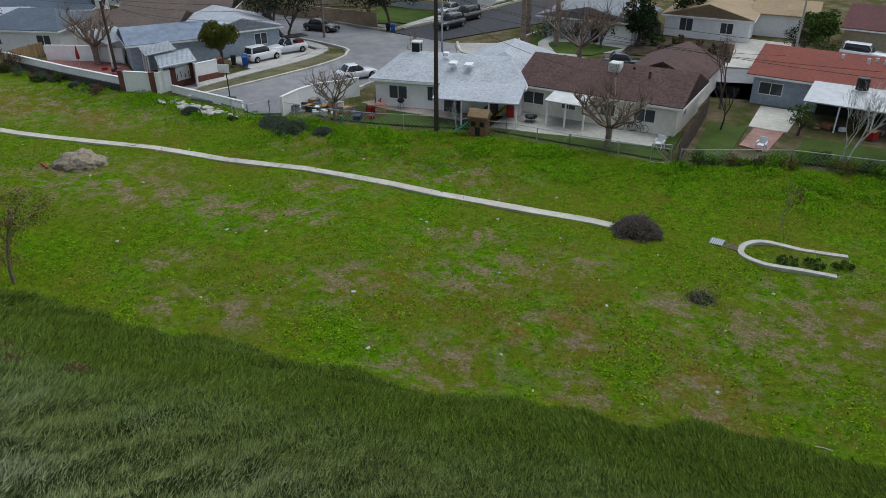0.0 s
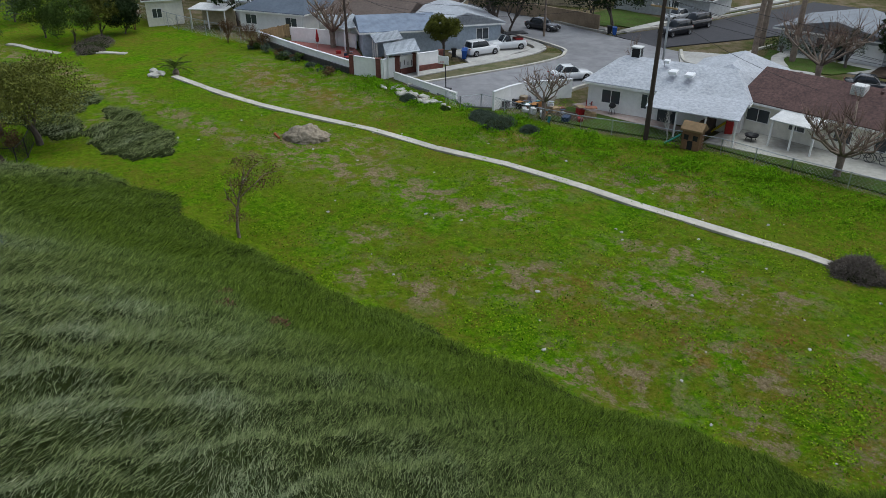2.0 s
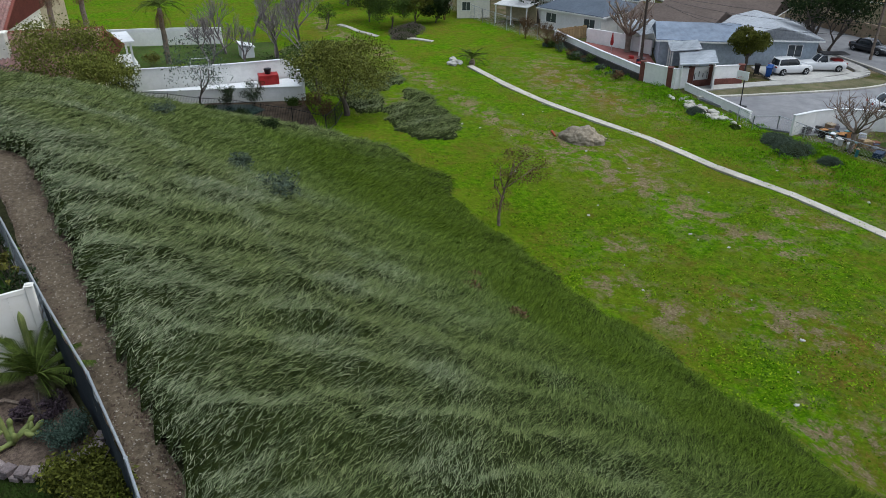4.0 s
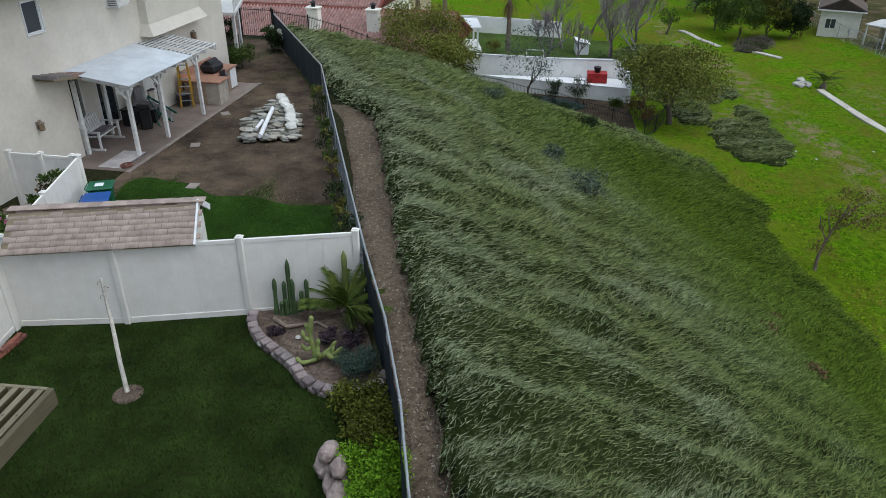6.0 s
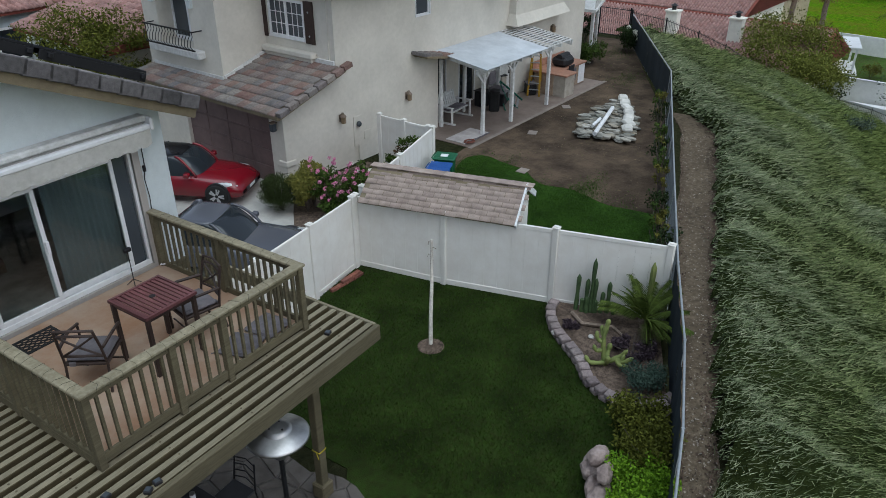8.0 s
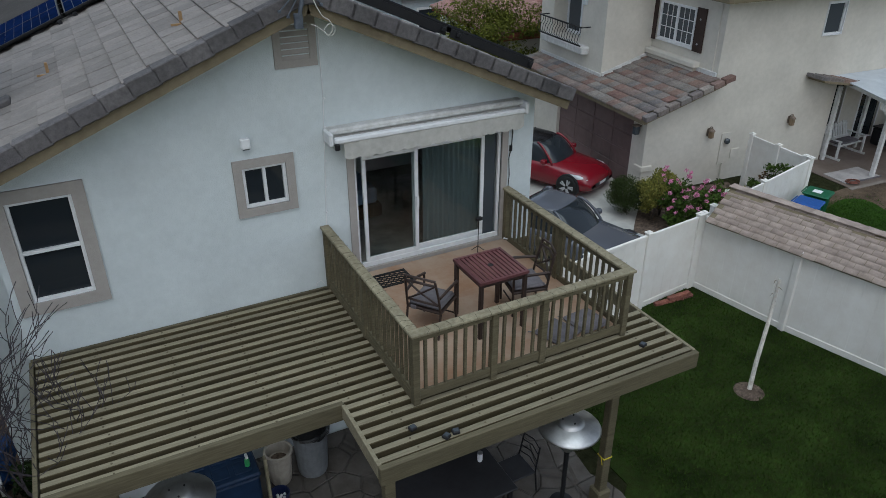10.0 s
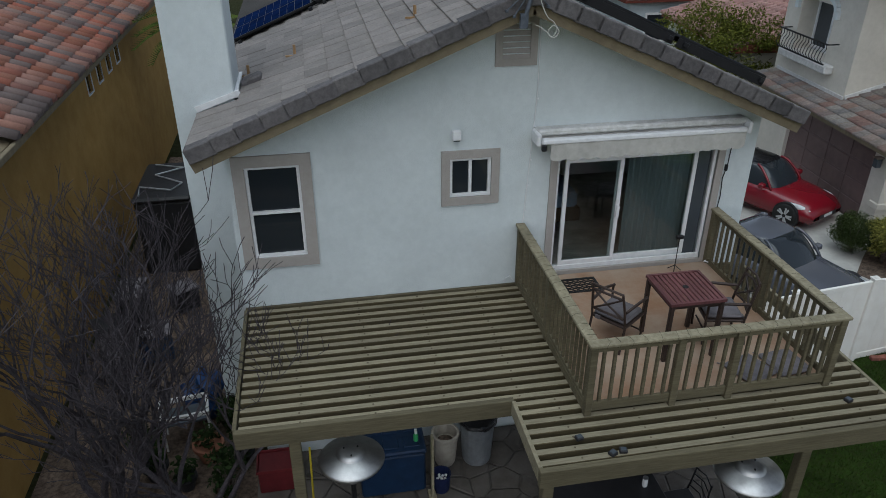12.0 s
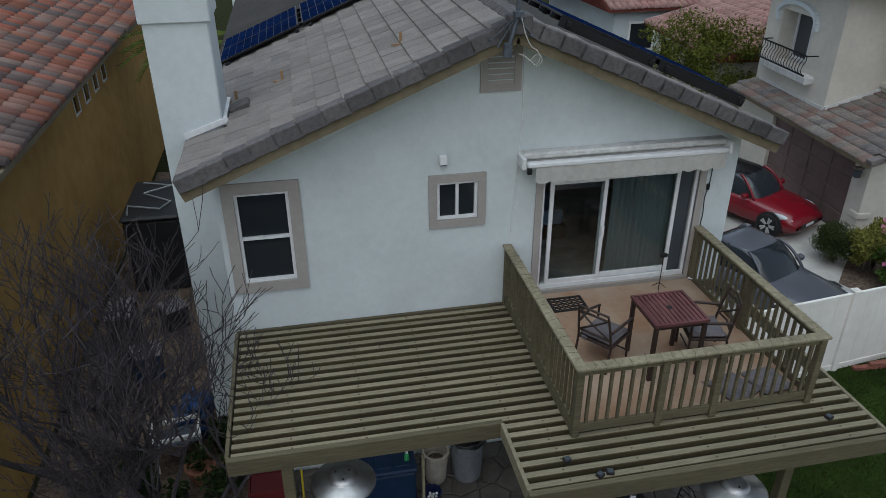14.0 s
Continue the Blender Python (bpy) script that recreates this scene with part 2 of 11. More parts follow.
def blades(base, direction, length, width, name, material):
    """Thin three-cornered blades: arrays of feet and ways (N x 3), lengths and widths."""
    n = len(base)
    side = np.cross(direction, RNG.normal(size=(n, 3)))
    side /= np.linalg.norm(side, axis=1)[:, None] + 1e-9
    tip = base + direction * length[:, None]
    v = np.stack([base - side * width[:, None] / 2, base + side * width[:, None] / 2, tip], 1).reshape(-1, 3)
    return raw_mesh(name, v, np.arange(3 * n).reshape(-1, 3), material)


def leaf_cloud(centres, n_each, spread, size, name, material, squash=0.8, seed=3):
    """Many small four-cornered leaves scattered round centres."""
    g = np.random.default_rng(seed)
    c = np.repeat(np.asarray(centres, float), n_each, axis=0)
    n = len(c)
    off = g.normal(size=(n, 3))
    off /= np.linalg.norm(off, axis=1)[:, None]
    sp = np.repeat(np.broadcast_to(np.asarray(spread, float), (len(centres),)), n_each)
    off *= (g.random(n) ** 0.45 * sp)[:, None]
    off[:, 2] *= squash
    p = c + off
    a = g.normal(size=(n, 3))
    a /= np.linalg.norm(a, axis=1)[:, None]
    b = np.cross(a, g.normal(size=(n, 3)))
    b /= np.linalg.norm(b, axis=1)[:, None]
    s = (size * (0.6 + 0.8 * g.random(n)))[:, None]
    v = np.stack([p - a * s, p + b * s * 0.45, p + a * s, p - b * s * 0.45], 1).reshape(-1, 3)
    return raw_mesh(name, v, np.arange(4 * n).reshape(-1, 4), material)

# ---- ground: the terrace, the bank below it and the low field ----
LOW = -11.0
CREST = [(-90, -25.6), (-10, -4.3), (8.4, 0.62), (18.4, 3.3), (25.9, 5.3), (28.5, 7.3), (39.9, 13.9), (42, 40), (44, 160)]


def crest_distance(x, y):
    """Metres outside the terrace's rim; negative on the terrace."""
    x, y = np.asarray(x, float), np.asarray(y, float)
    best, sign = np.full(x.shape, 1e9), np.ones(x.shape)
    for (ax, ay), (bx, by) in zip(CREST, CREST[1:]):
        dx, dy = bx - ax, by - ay
        t = np.clip(((x - ax) * dx + (y - ay) * dy) / (dx * dx + dy * dy), 0, 1)
        d = np.hypot(x - ax - t * dx, y - ay - t * dy)
        s = np.where((x - ax) * dy - (y - ay) * dx > 0, 1.0, -1.0)
        near = d < best
        best, sign = np.where(near, d, best), np.where(near, s, sign)
    return best * sign


def ground_z(x, y):
    d = crest_distance(x, y)
    w = 22.0 + 7.0 * np.clip((np.asarray(x, float) - 32) / 14, 0, 1)
    t = np.clip((d - 0.2) / w, 0, 1)
    z = LOW * (0.72 * t + 0.28 * t * t * (3 - 2 * t))
    out = np.clip((d - 8) / 10, 0, 1)
    x, y = np.asarray(x, float), np.asarray(y, float)
    out = out * np.clip((y + 50) / 8, 0, 1)
    return z + out * (0.10 * np.sin(x * 0.31 + 1.3) * np.cos(y * 0.27) + 0.06 * np.sin(x * 0.83 + y * 0.6))


def on_ground(x, y):
    return float(ground_z(np.array([x]), np.array([y]))[0])


def axis_steps(lo, hi, step):
    a = list(np.arange(lo, hi + 1e-6, step))
    out, s, v = [], step, hi
    while v < 1600:
        s *= 1.5
        v += s
        out.append(v)
    low, s, v = [], step, lo
    while v > -1600:
        s *= 1.5
        v -= s
        low.append(v)
    return np.array(low[::-1] + a + out)


# bare patches of the field: x, y, radius across, stretch, turn in degrees
BARE = [(28.0, -19.4, 1.6, 1.4, 20), (22.1, -25.2, 2.2, 1.6, 40), (16.3, -30.1, 2.6, 1.7, 40), (0.3, -34.0, 3.6, 1.9, 75), (14.2, -21.6, 2.4, 1.3, 30),
        (6.5, -31.5, 1.8, 1.6, 70), (10.5, -27.0, 1.9, 1.4, 10), (34.0, -28.5, 2.0, 2.0, 0), (40.5, -27.5, 2.6, 1.8, 20), (47.0, -26.6, 3.4, 1.6, 8),
        
        (24.5, -20.5, 1.5, 1.2, 0), (19.0, -33.5, 1.5, 2.2, 30), (-4.0, -35.0, 3.0, 1.6, 60), (3.5, -25.6, 1.5, 1.8, 60), (8.0, -23.5, 1.4, 1.3, 0),
        (44.0, -30.5, 2.0, 1.6, 0), (31.0, -34.0, 1.6, 2.0, 20), (25.0, -41.0, 3.0, 1.8, 10), (36.5, -40.0, 2.0, 2.0, 10), (12.5, -33.0, 1.6, 1.5, 60),
        (64.0, -36.5, 5.0, 2.0, 5), (55.0, -37.5, 3.0, 2.0, 5), (63.3, -16.8, 2.2, 1.6, 100), (31.8, -22.0, 1.3, 1.6, 50), (29.0, -30.0, 1.6, 1.8, 40)]
gx, gy = axis_steps(-12, 82, 0.6), axis_steps(-62, 26, 0.6)
GX, GY = np.meshgrid(gx, gy)
GZ = ground_z(GX, GY)
nx, ny = len(gx), len(gy)
idx = np.arange(nx * ny).reshape(ny, nx)
quads = np.stack([idx[:-1, :-1], idx[:-1, 1:], idx[1:, 1:], idx[1:, :-1]], -1).reshape(-1, 4)
bare = np.zeros(GX.shape)
for bx, by, br, bs, ba in BARE:
    c, s = math.cos(radians(ba)), math.sin(radians(ba))
    u, v = (GX - bx) * c + (GY - by) * s, -(GX - bx) * s + (GY - by) * c
    bare = np.maximum(bare, np.exp(-((u / (br * bs)) ** 2 + (v / br) ** 2)))
TRACK = [(108, -16.6), (94.9, -18.3), (87.0, -20.1), (79.0, -21.5), (67.2, -22.4), (56.8, -23.6), (50.5, -24.7), (43.5, -26.3)]
for (ax, ay), (bx, by) in zip(TRACK, TRACK[1:]):
    t = np.clip(((GX - ax) * (bx - ax) + (GY - ay) * (by - ay)) / ((bx - ax) ** 2 + (by - ay) ** 2), 0, 1)
    bare = np.maximum(bare, 1.15 * np.exp(-(np.hypot(GX - ax - t * (bx - ax), GY - ay - t * (by - ay)) / 1.15) ** 2))
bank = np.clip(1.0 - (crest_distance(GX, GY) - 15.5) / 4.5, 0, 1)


def field_material():
    m = bpy.data.materials.new("field_grass_and_soil")
    m.use_nodes = True
    n, l = m.node_tree.nodes, m.node_tree.links
    p = n["Principled BSDF"]
    geo = n.new("ShaderNodeNewGeometry")

    def noise_at(scale, detail=6.0, rough=0.6):
        t = n.new("ShaderNodeTexNoise")
        t.inputs["Scale"].default_value, t.inputs["Detail"].default_value, t.inputs["Roughness"].default_value = scale, detail, rough
        l.new(geo.outputs["Position"], t.inputs["Vector"])
        return t.outputs["Fac"]

    def ramp(src, stops):
        r = n.new("ShaderNodeValToRGB")
        e = r.color_ramp.elements
        while len(e) < len(stops):
            e.new(0.5)
        for i, (pos, c) in enumerate(stops):
            e[i].position, e[i].color = pos, (*c, 1)
        l.new(src, r.inputs[0])
        return r.outputs[0]

    def mixed(fac, a, b):
        x = n.new("ShaderNodeMix")
        x.data_type = "RGBA"
        l.new(fac, x.inputs["Factor"])
        l.new(a, x.inputs["A"])
        l.new(b, x.inputs["B"])
        return x.outputs["Result"]

    def maths(op, a, b):
        x = n.new("ShaderNodeMath")
        x.operation, x.use_clamp = op, op != "ADD"
        for i, v in enumerate((a, b)):
            if isinstance(v, (int, float)):
                x.inputs[i].default_value = v
            else:
                l.new(v, x.inputs[i])
        return x.outputs[0]

    green = ramp(noise_at(2.2, 10, 0.85), [(0.32, (0.020, 0.058, 0.002)), (0.46, (0.066, 0.166, 0.003)), (0.56, (0.128, 0.27, 0.005)), (0.7, (0.20, 0.36, 0.012))])
    olive = ramp(noise_at(4.0, 9, 0.85), [(0.32, (0.050, 0.056, 0.006)), (0.45, (0.120, 0.128, 0.012)), (0.56, (0.205, 0.175, 0.025)), (0.7, (0.30, 0.23, 0.07))])
    rust = ramp(noise_at(5.0, 8, 0.8), [(0.35, (0.090, 0.058, 0.014)), (0.5, (0.215, 0.118, 0.028)), (0.65, (0.34, 0.215, 0.08))])
    soil = ramp(noise_at(6.0, 9, 0.8), [(0.32, (0.10, 0.078, 0.036)), (0.5, (0.245, 0.19, 0.105)), (0.7, (0.47, 0.385, 0.25))])
    dry = n.new("ShaderNodeAttribute")
    dry.attribute_name = "dry"
    f1 = ramp(noise_at(0.16, 9, 0.80), [(0.43, (0, 0, 0)), (0.54, (0.85, 0.85, 0.85))])
    col = mixed(maths("MULTIPLY", f1, dry.outputs["Fac"]), green, olive)
    f2 = ramp(noise_at(0.30, 9, 0.82), [(0.50, (0, 0, 0)), (0.60, (0.8, 0.8, 0.8))])
    col = mixed(maths("MULTIPLY", f2, dry.outputs["Fac"]), col, rust)
    at = n.new("ShaderNodeAttribute")
    at.attribute_name = "bare"
    broken = maths("MULTIPLY", at.outputs["Fac"], ramp(noise_at(0.8, 10, 0.78), [(0.49, (0, 0, 0)), (0.57, (1.5, 1.5, 1.5))]))
    sparse = maths("MULTIPLY", ramp(noise_at(0.55, 9, 0.75), [(0.63, (0, 0, 0)), (0.70, (0.6, 0.6, 0.6))]), ramp(noise_at(4.0, 5), [(0.4, (0.2, 0.2, 0.2)), (0.6, (1, 1, 1))]))
    tot = maths("MAXIMUM", broken, maths("MULTIPLY", sparse, dry.outputs["Fac"]))
    col = mixed(tot, col, soil)
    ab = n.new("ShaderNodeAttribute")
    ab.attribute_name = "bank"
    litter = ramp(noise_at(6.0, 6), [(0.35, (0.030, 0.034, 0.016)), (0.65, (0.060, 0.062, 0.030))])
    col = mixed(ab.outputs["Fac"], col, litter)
    ay = n.new("ShaderNodeAttribute")
    ay.attribute_name = "town"
    yard = ramp(noise_at(0.35, 8, 0.7), [(0.36, (0.060, 0.085, 0.020)), (0.47, (0.115, 0.105, 0.045)), (0.6, (0.20, 0.155, 0.105)), (0.72, (0.27, 0.235, 0.19))])
    col = mixed(ay.outputs["Fac"], col, yard)
    l.new(col, p.inputs["Base Color"])
    p.inputs["Roughness"].default_value = 0.95
    p.inputs["Specular IOR Level"].default_value = 0.02
    b = n.new("ShaderNodeBump")
    b.inputs["Strength"].default_value, b.inputs["Distance"].default_value = 1.0, 0.22
    l.new(noise_at(9.0, 8, 0.75), b.inputs["Height"])
    l.new(b.outputs[0], p.inputs["Normal"])
    return m


TOWN_EDGE = [(140, -36), (108, -37.5), (79, -41.9), (57.5, -43.4), (45.2, -44.4), (35.4, -46.4), (24.9, -50), (12, -50.8), (4.5, -55.2), (-8, -57), (-80, -66)]
town_line = lambda x: np.interp(x, [p[0] for p in TOWN_EDGE[::-1]], [p[1] for p in TOWN_EDGE[::-1]])
town = np.clip((town_line(GX) - GY) / .8 + .5, 0, 1)
FIELD = field_material()
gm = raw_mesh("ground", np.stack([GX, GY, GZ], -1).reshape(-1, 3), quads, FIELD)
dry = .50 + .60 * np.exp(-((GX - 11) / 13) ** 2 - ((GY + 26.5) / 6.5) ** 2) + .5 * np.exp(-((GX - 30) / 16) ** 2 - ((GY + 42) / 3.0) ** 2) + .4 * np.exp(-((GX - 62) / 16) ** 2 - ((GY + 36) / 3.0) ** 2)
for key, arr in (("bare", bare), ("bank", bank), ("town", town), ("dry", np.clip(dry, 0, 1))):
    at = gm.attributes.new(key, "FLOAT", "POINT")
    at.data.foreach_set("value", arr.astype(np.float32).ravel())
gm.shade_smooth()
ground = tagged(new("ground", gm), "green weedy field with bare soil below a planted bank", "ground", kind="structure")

LAWN = mat("lawn_dark", (0.022, 0.045, 0.007), (0.020, 0.027, 0.006), 9, 0.95, 0.8, 60, big=0.5, spec=0.1, dist=0.05)
LAWN_DRY = mat("lawn_far", (0.048, 0.10, 0.014), (0.060, 0.070, 0.022), 1.6, 0.95, 0.8, 60, big=0.35, spec=0.1, dist=0.05)
DIRT = mat("bare_yard_soil", (0.115, 0.084, 0.058), (0.040, 0.029, 0.021), 0.9, 0.97, 0.9, 14, big=0.45, spec=0.1, dist=0.05)
TRAIL = mat("trail_gravel_soil", (0.155, 0.122, 0.085), (0.075, 0.058, 0.040), 7, 0.97, 0.7, 45, big=0.22, spec=0.1, dist=0.03)
MULCH = mat("garden_mulch", (0.20, 0.15, 0.115), (0.075, 0.055, 0.045), 14, 0.97, 0.8, 60, big=0.35, spec=0.1, dist=0.05)
FLAG = mat("stamped_concrete", (0.13, 0.118, 0.105), (0.07, 0.062, 0.055), 2.5, 0.8, 0.3, 30, big=0.3)


def sheet(name, outline, z, material, label, category, thick=0.02, kind="structure"):
    """A thin slab laid on the ground, its top at z."""
    return solid(name, prism(outline, z - thick, z), material, label, category, kind=kind)


def smooth_line(pts, n=8):
    """Points along a soft curve through pts."""
    P = [Vector((*p, 0)) if len(p) == 2 else Vector(p) for p in pts]
    out = []
    for i in range(len(P) - 1):
        a, b, c, d = P[max(i - 1, 0)], P[i], P[i + 1], P[min(i + 2, len(P) - 1)]
        for k in range(n):
            t = k / n
            out.append(0.5 * ((2 * b) + (c - a) * t + (2 * a - 5 * b + 4 * c - d) * t * t + (3 * b - a - 3 * c + d) * t ** 3))
    out.append(P[-1])
    return out


TRAIL_L = [(-10, -2.9), (0, -0.6), (8.6, 1.42), (10.6, 1.98), (13.6, 2.95), (17.5, 4.2), (22.0, 5.5), (26.0, 6.75), (27.9, 7.8)]
TRAIL_R = [(-10, -4.2), (0, -1.6), (8.4, 0.66), (10.9, 1.35), (13.9, 2.15), (18.4, 3.39), (22.4, 4.45), (25.9, 5.41), (27.9, 7.0)]
tl, tr = [v[:2] for v in smooth_line(TRAIL_L, 14)], [v[:2] for v in smooth_line(TRAIL_R, 14)]
wob = lambda p, k: (p[0], p[1] + 0.03 * math.sin(p[0] * 1.3 + k) + 0.02 * math.sin(p[0] * 3.7 + 2 * k))
sheet("trail", [wob(p, 0) for p in tr] + [wob(p, 2) for p in tl[::-1]], 0.012, TRAIL, "narrow bare dirt trail with gravel along the fence", "trail")
sheet("lawn", [(6.4, 9.6), (6.4, 6.1), (4.5, 4.6), (0, 3.0), (-6, 1.5), (-6, 0.4), (0, 1.4), (8.4, 1.7), (10.4, 2.2), (13.5, 3.3), (12.9, 5.75), (11.85, 10.25), (10.0, 10.0)], 0.02, LAWN, "dark green mown back lawn with thin patches", "lawn")
sheet("bare_yard", [(12.05, 10.2), (13.3, 5.7), (14.0, 3.5), (22.0, 5.95), (28.0, 8.1), (33.0, 10.6), (39.2, 13.6), (39.0, 16.0), (30.0, 12.4), (21.5, 12.4), (17.5, 12.2), (14.0, 11.4)], 0.014, DIRT, "bare brown soil of the next back yard", "yard")
edge = [(12.05, 10.2), (13.3, 5.7), (14.0, 3.6), (17.1, 4.5), (18.3, 4.95), (18.45, 5.6), (18.35, 6.4), (18.6, 7.2), (18.8, 7.9), (18.7, 8.8), (19.4, 9.7), (19.6, 10.6), (19.8, 11.4), (19.2, 11.8), (17.8, 11.5), (16, 11.4)]
sheet("lawn_patch", [tuple(v[:2]) for v in smooth_line(edge + edge[:1], 4)][:-1], 0.024, mat("yard_lawn", (0.030, 0.074, 0.008), (0.014, 0.036, 0.004), 9, 0.95, 0.8, 60, big=0.4, spec=0.1, dist=0.05), "patch of green lawn with a ragged edge", "lawn")
sheet("driveway", [(6.6, 10.2), (10.0, 10.2), (12.0, 10.6), (13.3, 11.6), (13.6, 14.0), (14.2, 14.9), (14.7, 24.0), (6.6, 30)], 0.03, CONCRETE, "pale concrete driveway between the houses", "driveway")
sheet("side_path", [(-5.0, 4), (-1.5, 6.2), (-1.5, 24), (-5.0, 24)], 0.016, MULCH, "dark soil side yard strewn with leaves", "yard")

# ---- the house with the balcony ----
HX0, HX1, HY = -1.36, 6.46, 9.4
APEX_X, APEX_Z, EAVE_Z = 2.67, 7.42, 5.60
EL, ER, RY0, RY1 = -1.72, 6.76, 8.85, 24.0
slope_l, slope_r = (APEX_Z - EAVE_Z) / (APEX_X - EL), (APEX_Z - 5.62) / (ER - APEX_X)
roof_z = lambda x: APEX_Z - (APEX_X - x) * slope_l if x < APEX_X else APEX_Z - (x - APEX_X) * slope_r
TILE_GREY = random_tint("grey_brown_concrete_tile", [(0.165, 0.148, 0.138), (0.21, 0.19, 0.178), (0.24, 0.215, 0.20), (0.185, 0.168, 0.155)], 0.85, 0.15, 30, big=.10, grain_mix=.35)
FASCIA = mat("painted_fascia", (0.20, 0.165, 0.105), (0.16, 0.13, 0.085), 8, 0.8, 0.15, 40, big=0.15)
house = thing("house", "white stucco house with grey tile roof and balcony door", "house", Matrix.Translation((0, HY, 0)))
H = lambda bm: (bmesh.ops.translate(bm, verts=bm.verts, vec=(0, -HY, 0)), bm)[1]
WIN_L, WIN_S, DOOR, LOWWIN = (-1.12, -0.38, 3.77, 5.17), (1.71, 2.32, 4.50, 5.10), (3.32, 5.86, 3.10, 5.00), (2.2, 2.9, 1.0, 2.0)
part("wall", H(wall_xz(HX0, HX1, lambda x: roof_z(x) - 0.16, HY, HY + 0.22, [WIN_L, WIN_S, DOOR, LOWWIN])), STUCCO_WHITE, house, "white stucco gable wall")
part("wall", H(box(HX0, HY + 0.22, 0, HX0 + 0.2, RY1 - 0.4, roof_z(HX0) - 0.17)), STUCCO_WHITE, house)
part("wall", H(box(HX1 - 0.2, HY + 0.22, 0, HX1, RY1 - 0.4, roof_z(HX1) - 0.17)), STUCCO_WHITE, house)
part("wall", H(box(HX0 + .2, RY1 - 0.6, 0, HX1 - .2, RY1 - 0.4, 5.4)), STUCCO_WHITE, house)
ROOM = mat("dim_room_paint", (0.66, 0.66, 0.66), None, 4, 0.9, 0.05)
part("upper_floor", H(box(HX0 + .2, HY + .22, 2.8, HX1 - .2, HY + 5, 2.98)), mat("carpet", (0.42, 0.40, 0.37), None, 30, 0.95, 0.3), house)
part("room_wall", H(box(HX0 + .2, HY + 4.0, 2.98, HX1 - .2, HY + 4.1, 5.45)), ROOM, house)
part("room_ceiling", H(box(HX0 + .2, HY + .22, 5.3, HX1 - .2, HY + 4.0, 5.4)), ROOM, house)
# roof deck and fascia
bm = bmesh.new()
for xa, xb in ((EL + .02, APEX_X), (APEX_X, ER - .02)):
    za, zb = roof_z(xa) - 0.05, roof_z(xb) - 0.05
    v = [bm.verts.new(p) for p in ((xa, RY0 + .05, za - .12), (xb, RY0 + .05, zb - .12), (xb, RY1, zb - .12), (xa, RY1, za - .12), (xa, RY0 + .05, za), (xb, RY0 + .05, zb), (xb, RY1, zb), (xa, RY1, za))]
    for f in ((3, 2, 1, 0), (4, 5, 6, 7), (0, 1, 5, 4), (1, 2, 6, 5), (2, 3, 7, 6), (3, 0, 4, 7)):
        bm.faces.new([v[i] for i in f])
roof = part("roof", H(bm), mat("dark_roof_underlay", (.045, .04, .036), None, 9), house, "tiled gable roof with broad eaves")
for xa, xb in ((EL + .04, APEX_X), (APEX_X, ER - .04)):
    part("fascia", H(bar((xa, RY0 + .03, roof_z(xa) - .205), (xb, RY0 + .03, roof_z(xb) - .205), 0.05, 0.15)), FASCIA, house, "olive painted rake board")


def slab_mesh(name, w, l, t, bev=0.006, material=None):
    return mesh_of(box(-w / 2, -l / 2, 0, w / 2, l / 2, t, bev), name, material)


def put(name, me, parent, m, label=""):
    ob = new(name, me)
    ob.parent = parent
    ob.matrix_basis = m
    if label:
        ob["label"] = label
    return ob


tile_me = slab_mesh("roof_tile", 0.40, 0.312, 0.042, 0.005, TILE_GREY)
Hm = Matrix.Translation((0, -HY, 0))
rnd = random.Random(4)


def tile_field(x_low, x_high, y0, y1, parent, ang, me, up_sign, exposure=0.335, width=0.33, jitter=0.012, zf=roof_z, base=Hm):
    """Courses of flat tiles from the eave up to the ridge."""
    n = int(abs(x_high - x_low) / (exposure * math.cos(ang)) + 0.5)
    for i in range(n):
        x = x_low + up_sign * (i + 0.5) * exposure * math.cos(ang)
        k = int((y1 - y0) / width)
        for j in range(k):
            y = y0 + (j + (0.02 if i % 2 else 0.5)) * width
            if y > y1:
                continue
            if parent is roof and -2.1 < x < -1.16 and 10.3 < y < 11.5:
                continue
            z = zf(x) + 0.012 + rnd.uniform(0, 0.006)
            tilt = -ang * up_sign + up_sign * 0.10
            m = base @ Matrix.Translation((x, y, z)) @ Matrix.Rotation(tilt, 4, "Y") @ Matrix.Rotation(rnd.uniform(-jitter, jitter), 4, "Z")
            put("roof_tile", me, parent, m)


tile_field(EL + 0.02, APEX_X - 0.05, RY0 + 0.16, 15.4, roof, math.atan(slope_l), tile_me, 1)
tile_field(ER - 0.02, APEX_X + 0.05, RY0 + 0.16, 9.9, roof, math.atan(slope_r), tile_me, -1)
RAKE = random_tint("rake_tile_grey", [(0.085, 0.080, 0.082), (0.135, 0.125, 0.126), (0.108, 0.10, 0.104)], 0.85, 0.3, 14)
bm = box(-0.19, -0.11, -0.16, 0.19, 0.09, 0.04, 0.012)
rake_me = mesh_of(bm, "rake_tile", RAKE)
for xa, xb in ((EL, APEX_X), (ER, APEX_X)):
    L = math.hypot(xb - xa, roof_z(xb) - roof_z(xa))
    n = int(L / 0.34)
    for i in range(n + 1):
        t = (i + 0.5) / (n + 1)
        x = xa + (xb - xa) * t
        ang = math.atan(slope_l) if xa < xb else -math.atan(slope_r)
        m = Hm @ Matrix.Translation((x, RY0 + 0.05, roof_z(x) + 0.03)) @ Matrix.Rotation(-ang + (0.045 if xa < xb else -0.045), 4, "Y")
        put("rake_tile", rake_me, roof, m)
bm = tube([(0, -0.2, -0.02), (0, 0.2, 0.0)], [0.13, 0.15], 10)
